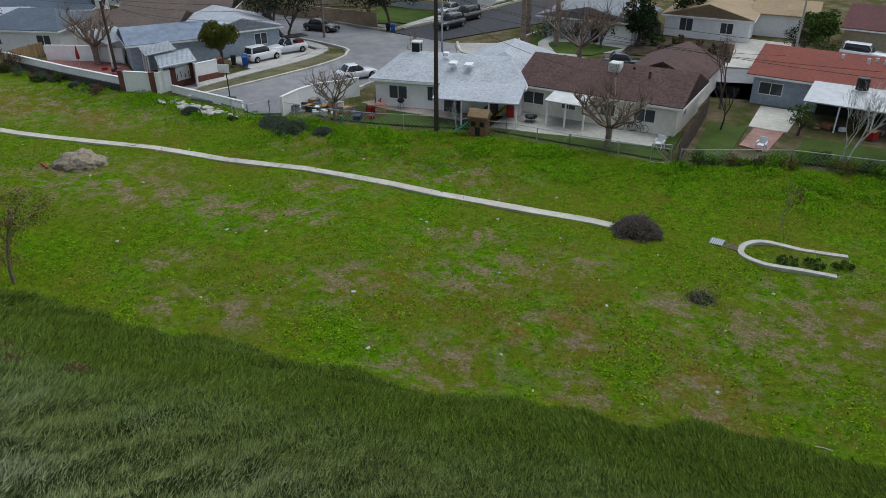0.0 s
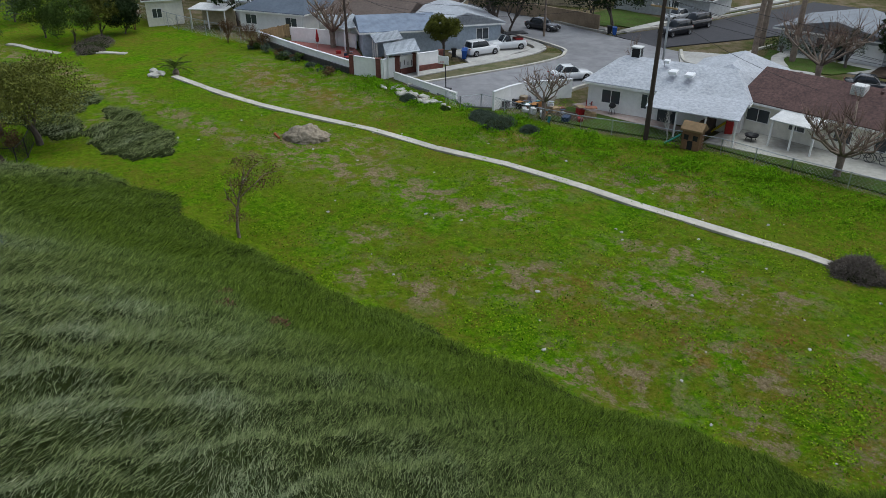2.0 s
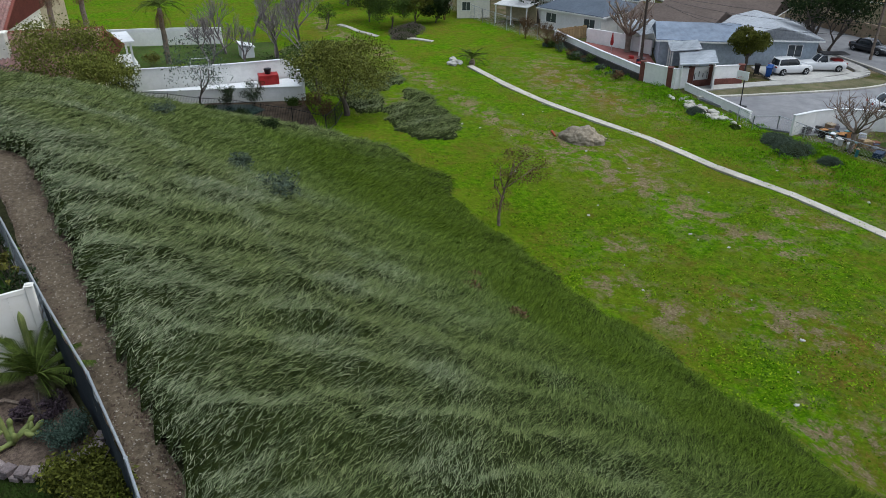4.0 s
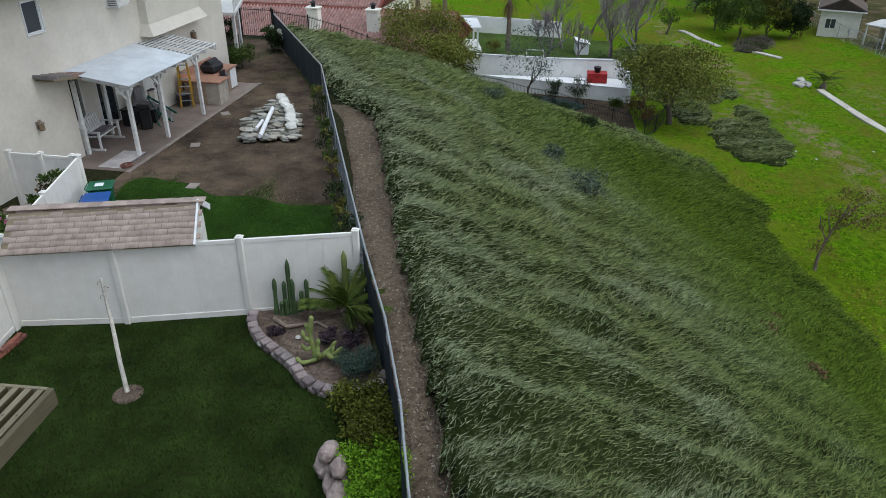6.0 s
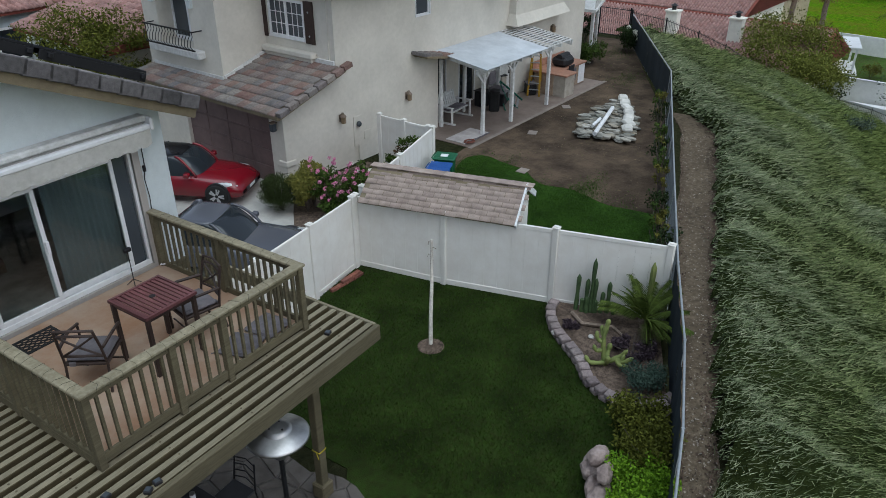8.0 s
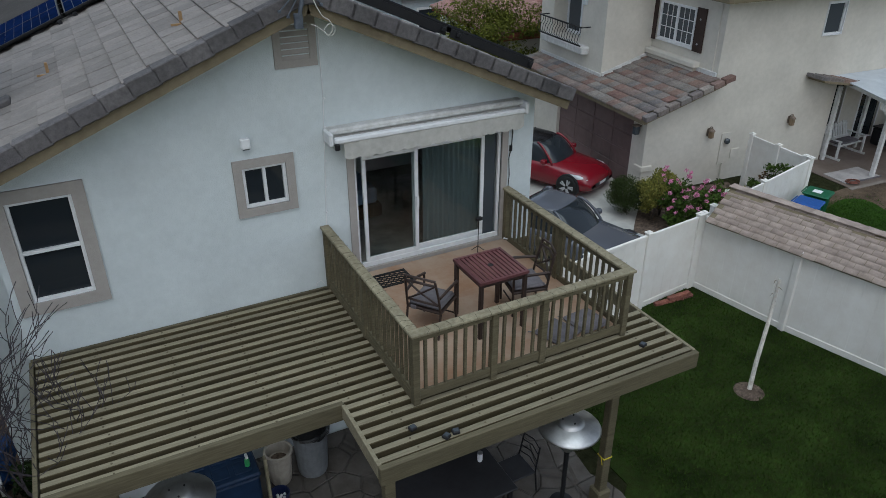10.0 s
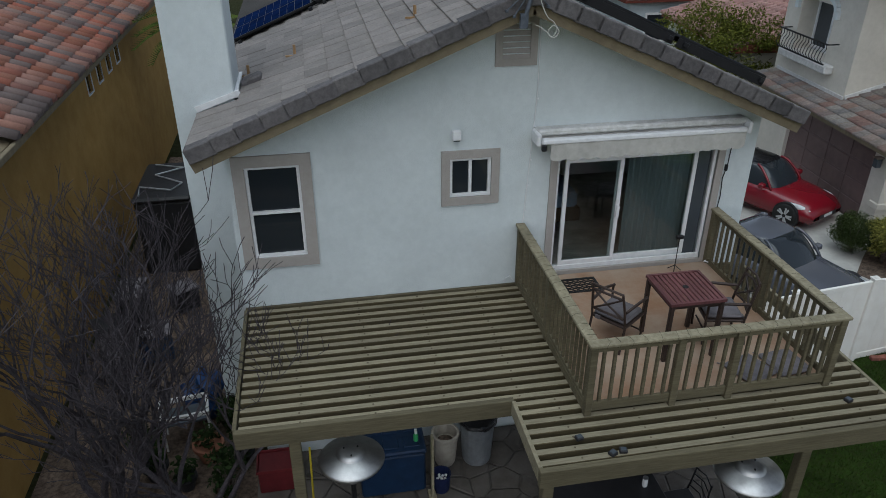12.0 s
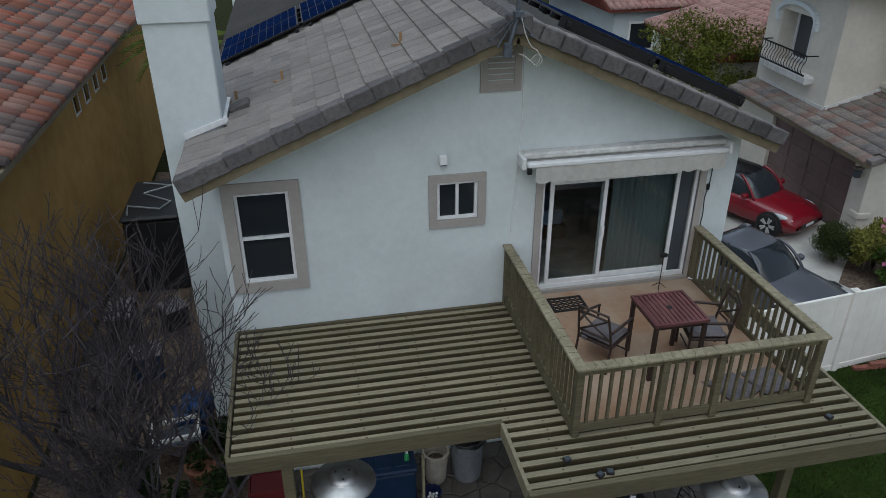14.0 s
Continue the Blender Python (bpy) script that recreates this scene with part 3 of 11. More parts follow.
ridge_me = mesh_of(bm, "ridge_tile", RAKE)
put("rake_tile", mesh_of(box(-.15, -.13, -.17, .15, .12, .075, .02), "apex_tile", RAKE), roof, Hm @ Matrix.Translation((APEX_X, RY0 + .03, APEX_Z + .01)))
for j in range(17):
    put("ridge_tile", ridge_me, roof, Hm @ Matrix.Translation((APEX_X, RY0 + 0.36 + j * 0.37, APEX_Z - 0.03)))
# brackets left on the roof
ORANGE = mat("rusty_bracket", (0.32, 0.20, 0.10), None, 20, 0.7, 0.1)
for bx, by in ((-0.33, 11.2), (1.36, 10.15), (-1.05, 11.3)):
    b = box(bx - .02, by - .02, roof_z(bx), bx + .02, by + .02, roof_z(bx) + .2)
    box(bx - .14, by - .06, roof_z(bx) + .03, bx + .08, by - .03, roof_z(bx) + .055, bm=b)
    part("roof_bracket", H(b), ORANGE, roof, "rusty mounting bracket")
b = box(-.16, -.13, 0, .16, .13, .11, .03)
put("roof_vent", mesh_of(b, "roof_vent", RAKE), roof, Hm @ Matrix.Translation((-0.95, 10.75, roof_z(-0.95) + .03)) @ Matrix.Rotation(-0.4, 4, "Y"), "low grey roof vent")
# chimney
bm = box(-2.05, 10.35, 0, -1.2, 11.35, 8.9, 0.02)
chimney = part("chimney", H(bm), STUCCO_WHITE, house, "white stucco chimney stack")
part("band", H(box(-2.09, 10.31, 7.28, -1.16, 11.39, 7.95, 0.02)), STUCCO_WHITE, chimney)
part("band", H(box(-2.13, 10.27, 7.95, -1.12, 11.43, 8.12, 0.02)), STUCCO_WHITE, chimney)
fl = bmesh.new()
bar((-1.75, 10.33, 5.72), (-1.12, 10.33, roof_z(-1.12) + .09), .03, .08, bm=fl)
bar((-1.17, 10.33, roof_z(-1.17) + .08), (-1.17, 11.4, roof_z(-1.17) + .08), .05, .1, bm=fl)
part("flashing", H(fl), WHITE, chimney)


def trim_frame(x0, x1, z0, z1, w, depth, y, bev=0.0):
    bm = bmesh.new()
    box(x0 - w, y - depth, z1, x1 + w, y + 0.02, z1 + w, bev, bm)
    box(x0 - w, y - depth, z0 - w, x1 + w, y + 0.02, z0, bev, bm)
    box(x0 - w, y - depth, z0, x0, y + 0.02, z1, bev, bm)
    box(x1, y - depth, z0, x1 + w, y + 0.02, z1, bev, bm)
    bmesh.ops.remove_doubles(bm, verts=bm.verts, dist=0.0005)
    return bm


def window_part(parent, x0, x1, z0, z1, y, mull=(), rail=(), trim=0.14, off=H, glass_mat=None, bar_w=0.045, trim_mat=None, grid=()):
    w = part("window", off(trim_frame(x0, x1, z0, z1, trim, 0.035, y)), trim_mat or TRIM_TAUPE, parent, "white vinyl window with stucco surround")
    f = bmesh.new()
    for a, b, c, d in ((x0, x1, z1 - bar_w, z1), (x0, x1, z0, z0 + bar_w), (x0, x0 + bar_w, z0 + bar_w, z1 - bar_w), (x1 - bar_w, x1, z0 + bar_w, z1 - bar_w)):
        box(a, y + 0.005, c, b, y + 0.07, d, 0.004, f)
    for mx in mull:
        box(mx - bar_w / 2, y + 0.003, z0 + bar_w, mx + bar_w / 2, y + 0.06, z1 - bar_w, 0.004, f)
    for rz in rail:
        box(x0 + bar_w, y + 0.002, rz - bar_w / 2, x1 - bar_w, y + 0.06, rz + bar_w / 2, 0.004, f)
    for gx0, gx1, gz0, gz1 in grid:
        box(gx0, y + 0.03, gz0, gx1, y + 0.045, gz1, 0, f)
    part("window_frame", off(f), WHITE, w)
    part("pane", off(box(x0 + .02, y + 0.05, z0 + .02, x1 - .02, y + 0.056, z1 - .02)), glass_mat or GLASS_DARK, w)
    return w


wl_ = window_part(house, *WIN_L, HY, rail=(4.47,), trim=0.16)
window_part(house, *WIN_S, HY, mull=(2.015,), trim=0.12)
window_part(house, *LOWWIN, HY, rail=(), trim=0.12)
v = part("gable_vent", H(trim_frame(2.42, 2.80, 6.48, 6.94, 0.10, 0.03, HY)), TRIM_TAUPE, house, "taupe louvred gable vent")
part("backing", H(box(2.42, HY + .02, 6.48, 2.80, HY + .03, 6.94)), BLACK, v)
for i in range(6):
    b = box(-.19, -.045, -.006, .19, .045, .006)
    put("slat", mesh_of(b, "slat", TRIM_TAUPE), v, Hm @ Matrix.Translation((2.61, HY - .005, 6.515 + i * .078)) @ Matrix.Rotation(-2.2, 4, "X"))
# sliding door
d = part("sliding_door", H(trim_frame(*DOOR, 0.11, 0.03, HY)), TRIM_TAUPE, house, "white framed sliding glass door")


def sash(x0, x1, z0, z1, y, w=0.06):
    f = bmesh.new()
    box(x0, y, z1 - w, x1, y + .045, z1, .004, f)
    box(x0, y, z0, x1, y + .045, z0 + w + .03, .004, f)
    box(x0, y, z0 + w + .03, x0 + w, y + .045, z1 - w, .004, f)
    box(x1 - w, y, z0 + w + .03, x1, y + .045, z1 - w, .004, f)
    return f


part("door_frame", H(sash(3.32, 5.86, 3.10, 5.00, HY + .02, 0.045)), WHITE, d)
for x0, x1, y in ((3.46, 4.38, HY + .03), (4.31, 5.60, HY + .09)):
    s = part("door_panel", H(sash(x0, x1, 3.16, 4.95, y)), WHITE, d, "white door sash")
    g = part("pane", H(box(x0 + .05, y + .02, 3.22, x1 - .05, y + .026, 4.9)), GLASS_CLEAR, s)
    g.visible_shadow = False
part("handle", H(box(4.325, HY - .01, 3.95, 4.375, HY + .03, 4.15, .008)), WHITE, d)
part("screen_door", H(box(5.60, HY + .1, 3.15, 5.81, HY + .11, 4.95)), GLASS_GREY, d)
CURT = mat("grey_curtain", (0.23, 0.26, 0.27), (0.19, 0.22, 0.23), 2, 0.9, 0.1, 30)
bm = bmesh.new()
prev = None
for i in range(61):
    x = 4.56 + i * 0.0172
    yy = HY + .26 + .035 * math.sin(i * 1.15) + .015 * math.sin(i * 0.37)
    a, b = bm.verts.new((x, yy, 3.05)), bm.verts.new((x, yy, 5.1))
    if prev:
        bm.faces.new((prev[0], a, b, prev[1]))
    prev = (a, b)
curtain = solid("curtain", bm, CURT, "grey pleated curtain drawn behind the glass door", "curtain", smooth=True)
bd = thing("bed", "low bed with a blue cover inside the room", "bed", Matrix.Translation((3.75, 12.2, 2.99)))
part("mattress", box(-.7, -.9, .25, .7, .9, .55, .05), mat("blue_bedding", (0.22, 0.30, 0.42), None, 5, .9, .2), bd)
part("bed_frame", box(-.75, -.95, 0, .75, .95, .25, .02), mat("bed_wood", (0.1, 0.06, 0.035), None, 5, .6), bd)
# small wall things
flood = thing("wall_light", "small white box light on the stucco wall", "light", Matrix.Translation((1.80, HY, 5.42)))
part("box", box(-.06, -.09, -.03, .06, 0, .11, .012), WHITE, flood)
part("lens", box(-.045, -.075, -.045, .045, -.01, -.03, .004), GLASS_GREY, flood)
bm = tube([(2.93, HY - .012, 6.9), (2.94, HY - .012, 6.0), (2.9, HY - .012, 5.2), (2.86, HY - .012, 4.5), (2.83, HY - .012, 3.9), (2.8, HY - .012, 3.2)], 0.007, 6)
for zz in (5.9, 5.5, 5.0, 4.6, 4.2):
    lathe([(0.012, 0), (0.012, .02)], 6, bm, (2.9 - (5.3 - zz) * .06 + .02, HY - .014, zz))
solid("wall_cable", bm, WHITE, "thin white cable clipped to the stucco", "cable")
bm = tube([(2.72, HY - .02, 3.02), (2.66, HY - .06, 3.12), (2.60, HY - .05, 3.08), (2.57, HY - .02, 2.99)], 0.006, 6)
solid("wall_cable", bm, WHITE, "short white cable hanging by the balcony", "cable")
bm = tube([(6.05, HY - .02, 5.1), (6.04, HY - .02, 4.7), (5.99, HY - .03, 4.5), (6.02, HY - .02, 4.2), (5.98, HY - .03, 3.75)], 0.008, 6)
box(6.0, HY - .05, 4.62, 6.04, HY - .01, 4.72, .005, bm)
solid("awning_cord", bm, BLACK, "black cord hanging from the awning", "cord")
ob = thing("power_socket", "white outdoor socket with a coiled cable", "socket", Matrix.Translation((5.98, HY, 3.55)))
part("cover", box(-.05, -.06, 0, .05, 0, .14, .01), WHITE, ob)
part("cable", tube([(0, -.04, .02), (-.03, -.08, -.2), (.02, -.1, -.42), (.12, -.15, -.46), (.02, -.2, -.46), (-.08, -.12, -.46), (.05, -.06, -.44), (.1, -.14, -.45)], .012, 6), WHITE, ob)
# awning
CANVAS = mat("grey_canvas", (0.50, 0.49, 0.46), (0.42, 0.41, 0.38), 10, 0.9, 0.15, 80, big=0.08)
aw = thing("retractable_awning", "closed white wall awning with a scalloped canvas valance", "awning", Matrix.Translation((4.52, HY, 5.36)))
part("cassette", box(-1.6, -.20, .06, 1.6, 0, .15, .025), OLD_WHITE, aw)
part("front_bar", box(-1.55, -.30, -.04, 1.57, -.19, .04, .02), WHITE, aw)
part("roller", tube([(-1.55, -.12, .0), (1.55, -.12, .0)], .045, 12), CANVAS, aw)
for sx in (-1, 1):
    part("end_cap", box(sx * 1.6 - .03, -.31, -.06, sx * 1.6 + .03, -.01, .13, .02), WHITE, aw)
part("crank_eye", box(-1.56, -.33, -.12, -1.49, -.27, -.03, .01), BLACK, aw)
bm = bmesh.new()
prev = None
for i in range(121):
    u = i / 120
    x = -1.42 + u * 2.98
    zb = -.25 - .045 * abs(math.sin(u * 13 * math.pi)) ** .7
    row = [bm.verts.new((x, -.285 + .012 * math.sin(u * 40), zt)) for zt in (-.03, -.15, zb)]
    if prev:
        for k in range(2):
            bm.faces.new((prev[k + 1], row[k + 1], row[k], prev[k]))
    prev = row
part("valance", bm, CANVAS, aw, "pale grey scalloped canvas", smooth=True)
# solar panels
CELL = mat("solar_cell_blue", (0.006, 0.016, 0.062), (0.004, 0.010, 0.036), 3, 0.85, 0.0, big=0.3, spec=0.0)


def solar_panel(m, cols, rows_, skirt=False):
    w, l = cols * .16 + .04, rows_ * .16 + .04
    p = part("solar_panel", box(0, 0, 0, w, l, .035, .004), BLACK, house, "dark blue solar panel with silver grid")
    p.matrix_basis = Hm @ m
    cm = mesh_of(box(.004, .004, .035, .154, .154, .039), "cell", CELL)
    for i in range(cols):
        for j in range(rows_):
            put("cell", cm, p, Matrix.Translation((.02 + i * .16, .02 + j * .16, 0)))
    for j in (.25, .75):
        part("rail", box(-.06, l * j, -.07, w + .06, l * j + .04, 0), BLACK, p)
    # added black strip: stands for the shade between panel and roof
    if skirt:
        part("skirt", box(0, -.012, -.13, w, .012, -.002, .003), BLACK, p)
    for cx in (.1, w - .1):
        part("clamp", box(cx, -.06, -.09, cx + .07, .03, -.02, .008), BLACK, p)
    return p


aL, aR = math.atan(slope_l), math.atan(slope_r)
for i in range(2):
    for j in range(2):
        x = -1.5 + i * 1.72 * math.cos(aL)
        solar_panel(Matrix.Translation((x, 14.05 + 1.02 * j, roof_z(x) + .15)) @ Matrix.Rotation(-aL, 4, "Y"), 10, 6)
for i in range(2):
    x = 3.55 + i * 1.72 * math.cos(aR)
    for j in range(2):
        solar_panel(Matrix.Translation((x, 9.75 + 1.02 * j, roof_z(x) + .24)) @ Matrix.Rotation(aR, 4, "Y"), 10, 6, j == 0)
# mast at the gable's top
mast = thing("antenna_mast", "grey steel dish mast on a strutted bracket at the gable", "antenna", Matrix.Translation((2.50, 8.72, 7.10)))
MAST_GREY = mat("weathered_mast_steel", (.13, .15, .18), (.08, .09, .11), 14, .55, .05, metal=.3, big=.1)
part("pole", tube([(0, .02, -.02), (.03, 0, .12), (.10, .02, .34), (.12, .03, .62), (.05, .03, .85)], .026, 10), MAST_GREY, mast)
part("foot_plate", box(-.05, -.01, -.10, .05, .05, .08, .006), MAST_GREY, mast)
part("clamp", box(.06, -.03, .38, .18, .07, .46, .008), MAST_GREY, mast)
for ex, ez, ey in ((-.22, .12, .02), (-.12, .05, .03), (.30, .16, .02), (.24, .30, .1)):
    part("strut", tube([(.10, .02, .40), (ex, ey, ez)], .009, 6), MAST_GREY, mast)
    part("strut_foot", box(ex - .02, ey - .015, ez - .02, ex + .02, ey + .015, ez + .012, .004), MAST_GREY, mast)
part("dish", lathe([(.02, 0), (.16, .03), (.27, .09), (.275, .095)], 20, at=(-.2, -.02, .66)), MAST_GREY, mast)
part("cable", tube(smooth_line([(.14, -.02, .42), (.20, -.03, .2), (.28, -.04, .04), (.36, -.05, -.02), (.40, -.05, -.12), (.34, -.05, -.20), (.29, -.05, -.13), (.37, -.05, -.06), (.43, -.05, -.14), (.37, -.05, -.21), (.30, -.05, -.16), (.20, -.05, -.08), (.13, -.04, -.05)], 5), .0065, 6), CANVAS, mast, "pale coiled cable")

# ---- slatted patio cover ----
DZ = 2.95
cover = thing("patio_cover", "olive stained wooden patio cover with open slats", "patio cover", Matrix.Translation((2.6, 7.4, 0)))
PC = lambda bm: (bmesh.ops.translate(bm, verts=bm.verts, vec=(-2.6, -7.4, 0)), bm)[1]
PCm = Matrix.Translation((-2.6, -7.4, 0))


def plank(l, w, t, name, material, bev=0.006):
    return mesh_of(box(-l / 2, -w / 2, -t, l / 2, w / 2, 0, bev), name, material)


# tops and sides split so the shade between slats sits in the colour
WOOD_BLEACHED_LIT = mat("bleached_lit_olive_wood", (.25, .22, .15), (.17, .148, .098), 7, .8, .25, 60, vary=.16, big=.14, stretch=(.5, 6, 6))
WOOD_SIDE_SHADED = mat("shaded_olive_wood_side", (.085, .068, .034), (.055, .043, .021), 7, .8, .25, 60, vary=.10, big=.16, stretch=(.5, 6, 6))


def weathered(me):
    """The upper faces paler: bleaching plus painted top light; the sides stay shade-dark."""
    me.materials.append(WOOD_BLEACHED_LIT)
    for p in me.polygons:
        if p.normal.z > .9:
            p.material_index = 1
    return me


long_me = weathered(plank(4.12, 0.092, 0.09, "slat", WOOD_SIDE_SHADED))
short_me = weathered(plank(4.58, 0.092, 0.09, "slat", WOOD_SIDE_SHADED))
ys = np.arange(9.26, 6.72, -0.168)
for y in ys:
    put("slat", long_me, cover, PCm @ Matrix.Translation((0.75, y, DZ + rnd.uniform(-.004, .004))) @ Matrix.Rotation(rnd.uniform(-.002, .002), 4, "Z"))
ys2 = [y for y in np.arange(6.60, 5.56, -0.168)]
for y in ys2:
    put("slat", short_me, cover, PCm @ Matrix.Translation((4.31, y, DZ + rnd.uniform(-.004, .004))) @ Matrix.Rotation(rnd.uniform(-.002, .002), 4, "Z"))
knot = mesh_of(lathe([(.014, 0), (.014, .003)], 6), "screw_head", mat("screw_rust", (.11, .09, .055), None, 9))
for y in ys:
    for x in (-.6, .3, 1.2, 2.1):
        put("screw_head", knot, cover, PCm @ Matrix.Translation((x + rnd.uniform(-.03, .03), y, DZ + .003)))
for y in ys2:
    for x in (2.5, 3.4, 4.3, 5.2, 6.1):
        put("screw_head", knot, cover, PCm @ Matrix.Translation((x + rnd.uniform(-.03, .03), y, DZ + .003)))
part("ledger", PC(box(-1.36, HY - .05, DZ - .2, HX1, HY - .004, DZ + .012, .005)), WOOD_OLIVE, cover)
part("beam", PC(box(-1.36, 6.66, DZ - .245, 2.02, 6.74, DZ + .004, .008)), WOOD_OLIVE, cover)
part("beam", PC(box(1.98, 5.45, DZ - .245, 6.64, 5.53, DZ + .004, .008)), WOOD_OLIVE, cover)
part("beam", PC(box(1.98, 5.53, DZ - .2, 2.03, 6.66, DZ + .004, .006)), WOOD_CAP, cover)
part("beam", PC(box(6.60, 5.53, DZ - .2, 6.65, HY - .05, DZ + .004, .006)), WOOD_CAP, cover)
part("beam", PC(box(-1.38, 6.74, DZ - .2, -1.33, HY - .05, DZ - .002, .006)), WOOD_OLIVE, cover)
for x in (-.7, .0, .7, 1.4):
    part("rafter", PC(box(x - .02, 6.74, DZ - .2, x + .02, HY - .05, DZ - .09)), WOOD_OLIVE, cover)
for x in (2.7, 3.3, 3.9, 4.5, 5.1, 5.7, 6.2):
    part("rafter", PC(box(x - .02, 5.53, DZ - .2, x + .02, HY - .05, DZ - .09)), WOOD_OLIVE, cover)
for x, y in ((-.68, 6.75), (5.78, 6.05), (2.3, 6.05)):
    p = part("post", PC(box(x - .07, y - .07, 0.1, x + .07, y + .07, DZ - .245, .01)), WOOD_OLIVE, cover, "square wooden post")
    part("base_block", PC(box(x - .12, y - .12, 0.03, x + .12, y + .12, .3, .02)), WOOD_OLIVE, p)
tape = thing("yellow_strap", "thin yellow strap tied round a post", "strap", Matrix.Translation((5.78, 6.05, .95)))
part("loop", box(-.08, -.08, 0, .08, .08, .02, .004), mat("yellow_tape", (.55, .45, .04), None, 9), tape)
part("tail", bar((-.08, -.02, .01), (-.085, -.06, -.1), .012), mat("yellow_tape_tail", (.55, .45, .04), None, 9), tape)

# ---- balcony on top of it ----
bal = thing("balcony", "olive wooden balcony with railing above the patio cover", "balcony", Matrix.Translation((4.38, 7.8, DZ)))
BM = lambda bm: (bmesh.ops.translate(bm, verts=bm.verts, vec=(-4.38, -7.8, -DZ)), bm)[1]
BMm = Matrix.Translation((-4.38, -7.8, -DZ))
FLOORP = mat("peeling_terracotta_floor_paint", (0.25, 0.140, 0.082), (0.33, 0.25, 0.185), 1.1, 0.8, 0.15, 20, big=0.2)
part("floor", BM(box(2.84, 6.32, DZ + .015, 5.98, HY - .055, DZ + .10)), FLOORP, bal, "peeling terracotta painted floor")
RX0, RX1, RYF = 2.80, 5.97, 6.27
CAPZ = 4.0
posts = [(RX0, RYF), (3.88, RYF), (4.62, RYF), (RX1, RYF), (RX0, HY - .07), (RX1, HY - .07), (RX0, 7.85), (RX1, 7.85)]
for x, y in posts:
    part("rail_post", BM(box(x - .045, y - .045, DZ + .005, x + .045, y + .045, CAPZ - .04, .006)), WOOD_OLIVE, bal)
part("rail_cap", BM(box(RX0 - .07, RYF - .07, CAPZ - .04, RX1 + .07, RYF + .07, CAPZ, .008)), WOOD_CAP, bal, "weathered grey handrail board")
part("rail_cap", BM(box(RX0 - .07, RYF + .073, CAPZ - .04, RX0 + .07, HY - .005, CAPZ, .008)), WOOD_CAP, bal, "weathered grey handrail board")
part("rail_cap", BM(box(RX1 - .07, RYF + .073, CAPZ - .04, RX1 + .07, HY - .005, CAPZ, .008)), WOOD_CAP, bal, "weathered grey handrail board")
for z0, z1 in ((CAPZ - .13, CAPZ - .045), (DZ + .06, DZ + .19)):
    for a, b in zip(posts[:3], posts[1:4]):
        part("rail", BM(box(a[0] + .047, RYF - .02, z0, b[0] - .047, RYF + .02, z1, .004)), WOOD_OLIVE, bal)
    for x in (RX0, RX1):
        for ya, yb in ((RYF + .047, 7.803), (7.897, HY - .117)):
            part("rail", BM(box(x - .02, ya, z0, x + .02, yb, z1, .004)), WOOD_OLIVE, bal)
part("skirt", BM(box(RX0 - .025, RYF + .05, DZ + .006, RX0 + .02, HY - .05, DZ + .13)), WOOD_OLIVE, bal)
bal_me = mesh_of(box(-.019, -.019, DZ + .19, .019, .019, CAPZ - .13, .003), "baluster", WOOD_OLIVE)
for a, b in zip(posts[:3], posts[1:4]):
    n = int((b[0] - a[0]) / .125)
    for i in range(1, n):
        put("baluster", bal_me, bal, BMm @ Matrix.Translation((a[0] + (b[0] - a[0]) * i / n, RYF, 0)))
for x in (RX0, RX1):
    for ya, yb in ((RYF, 7.85), (7.85, HY - .07)):
        n = int((yb - ya) / .125)
        for i in range(1, n):
            put("baluster", bal_me, bal, BMm @ Matrix.Translation((x, ya + (yb - ya) * i / n, 0)))
# strings of lights wound round the cap
WIRE = mat("dark_green_wire", (.035, .038, .022), None, 9)
for a, b, ax in (((RX0, RYF), (RX1, RYF), 0), ((RX0, RYF), (RX0, HY - .1), 1), ((RX1, RYF), (RX1, HY - .1), 1)):
    L = math.hypot(b[0] - a[0], b[1] - a[1])
    pts, u = [], .12
    while u < L - .15:
        w1, w2 = rnd.uniform(.0, .06), rnd.uniform(-.05, .03)
        for du, o, dz in ((0, -.078, -.05), (.01, -.078, .005), (w1, -.03, .007), (w1 + w2 * .5, .02, .007), (w1 + w2, .078, .005), (w1 + w2, .078, -.05), (.09, 0, -.055)):
            q = min(L - .02, max(.02, u + du)) / L
            x, y = a[0] + (b[0] - a[0]) * q, a[1] + (b[1] - a[1]) * q
            pts.append((x + (o if ax else 0), y + (0 if ax else o), CAPZ + dz))
        u += rnd.uniform(.13, .21)
    solid("string_light", tube(pts, .0019, 4), WIRE, "dark string light wire wound round the railing", "string light", group="string lights on the railing")

# ---- plants ----
def leaf_mat(name, a, b, rough=0.7):
    m = random_tint(name, [b, a, tuple(min(1, c * 1.25) for c in a), b], rough, 0.0, 30, island=True)
    m.node_tree.nodes["Principled BSDF"].inputs["Specular IOR Level"].default_value = 0.06
    return m


LEAF_GREEN = leaf_mat("leaf_green", (0.065, 0.105, 0.022), (0.03, 0.055, 0.012))
LEAF_BRIGHT = leaf_mat("leaf_bright_green", (0.16, 0.30, 0.02), (0.08, 0.17, 0.015))
LEAF_YELLOW = leaf_mat("leaf_yellow_green", (0.14, 0.135, 0.03), (0.07, 0.07, 0.02))
LEAF_OLIVE = leaf_mat("leaf_olive_gold", (.105, .115, .020), (.05, .06, .012))
LEAF_DARK = leaf_mat("leaf_dark", (0.025, 0.042, 0.014), (0.012, 0.022, 0.008))
LEAF_GREY = leaf_mat("leaf_grey_green", (0.09, 0.12, 0.085), (0.05, 0.07, 0.05))
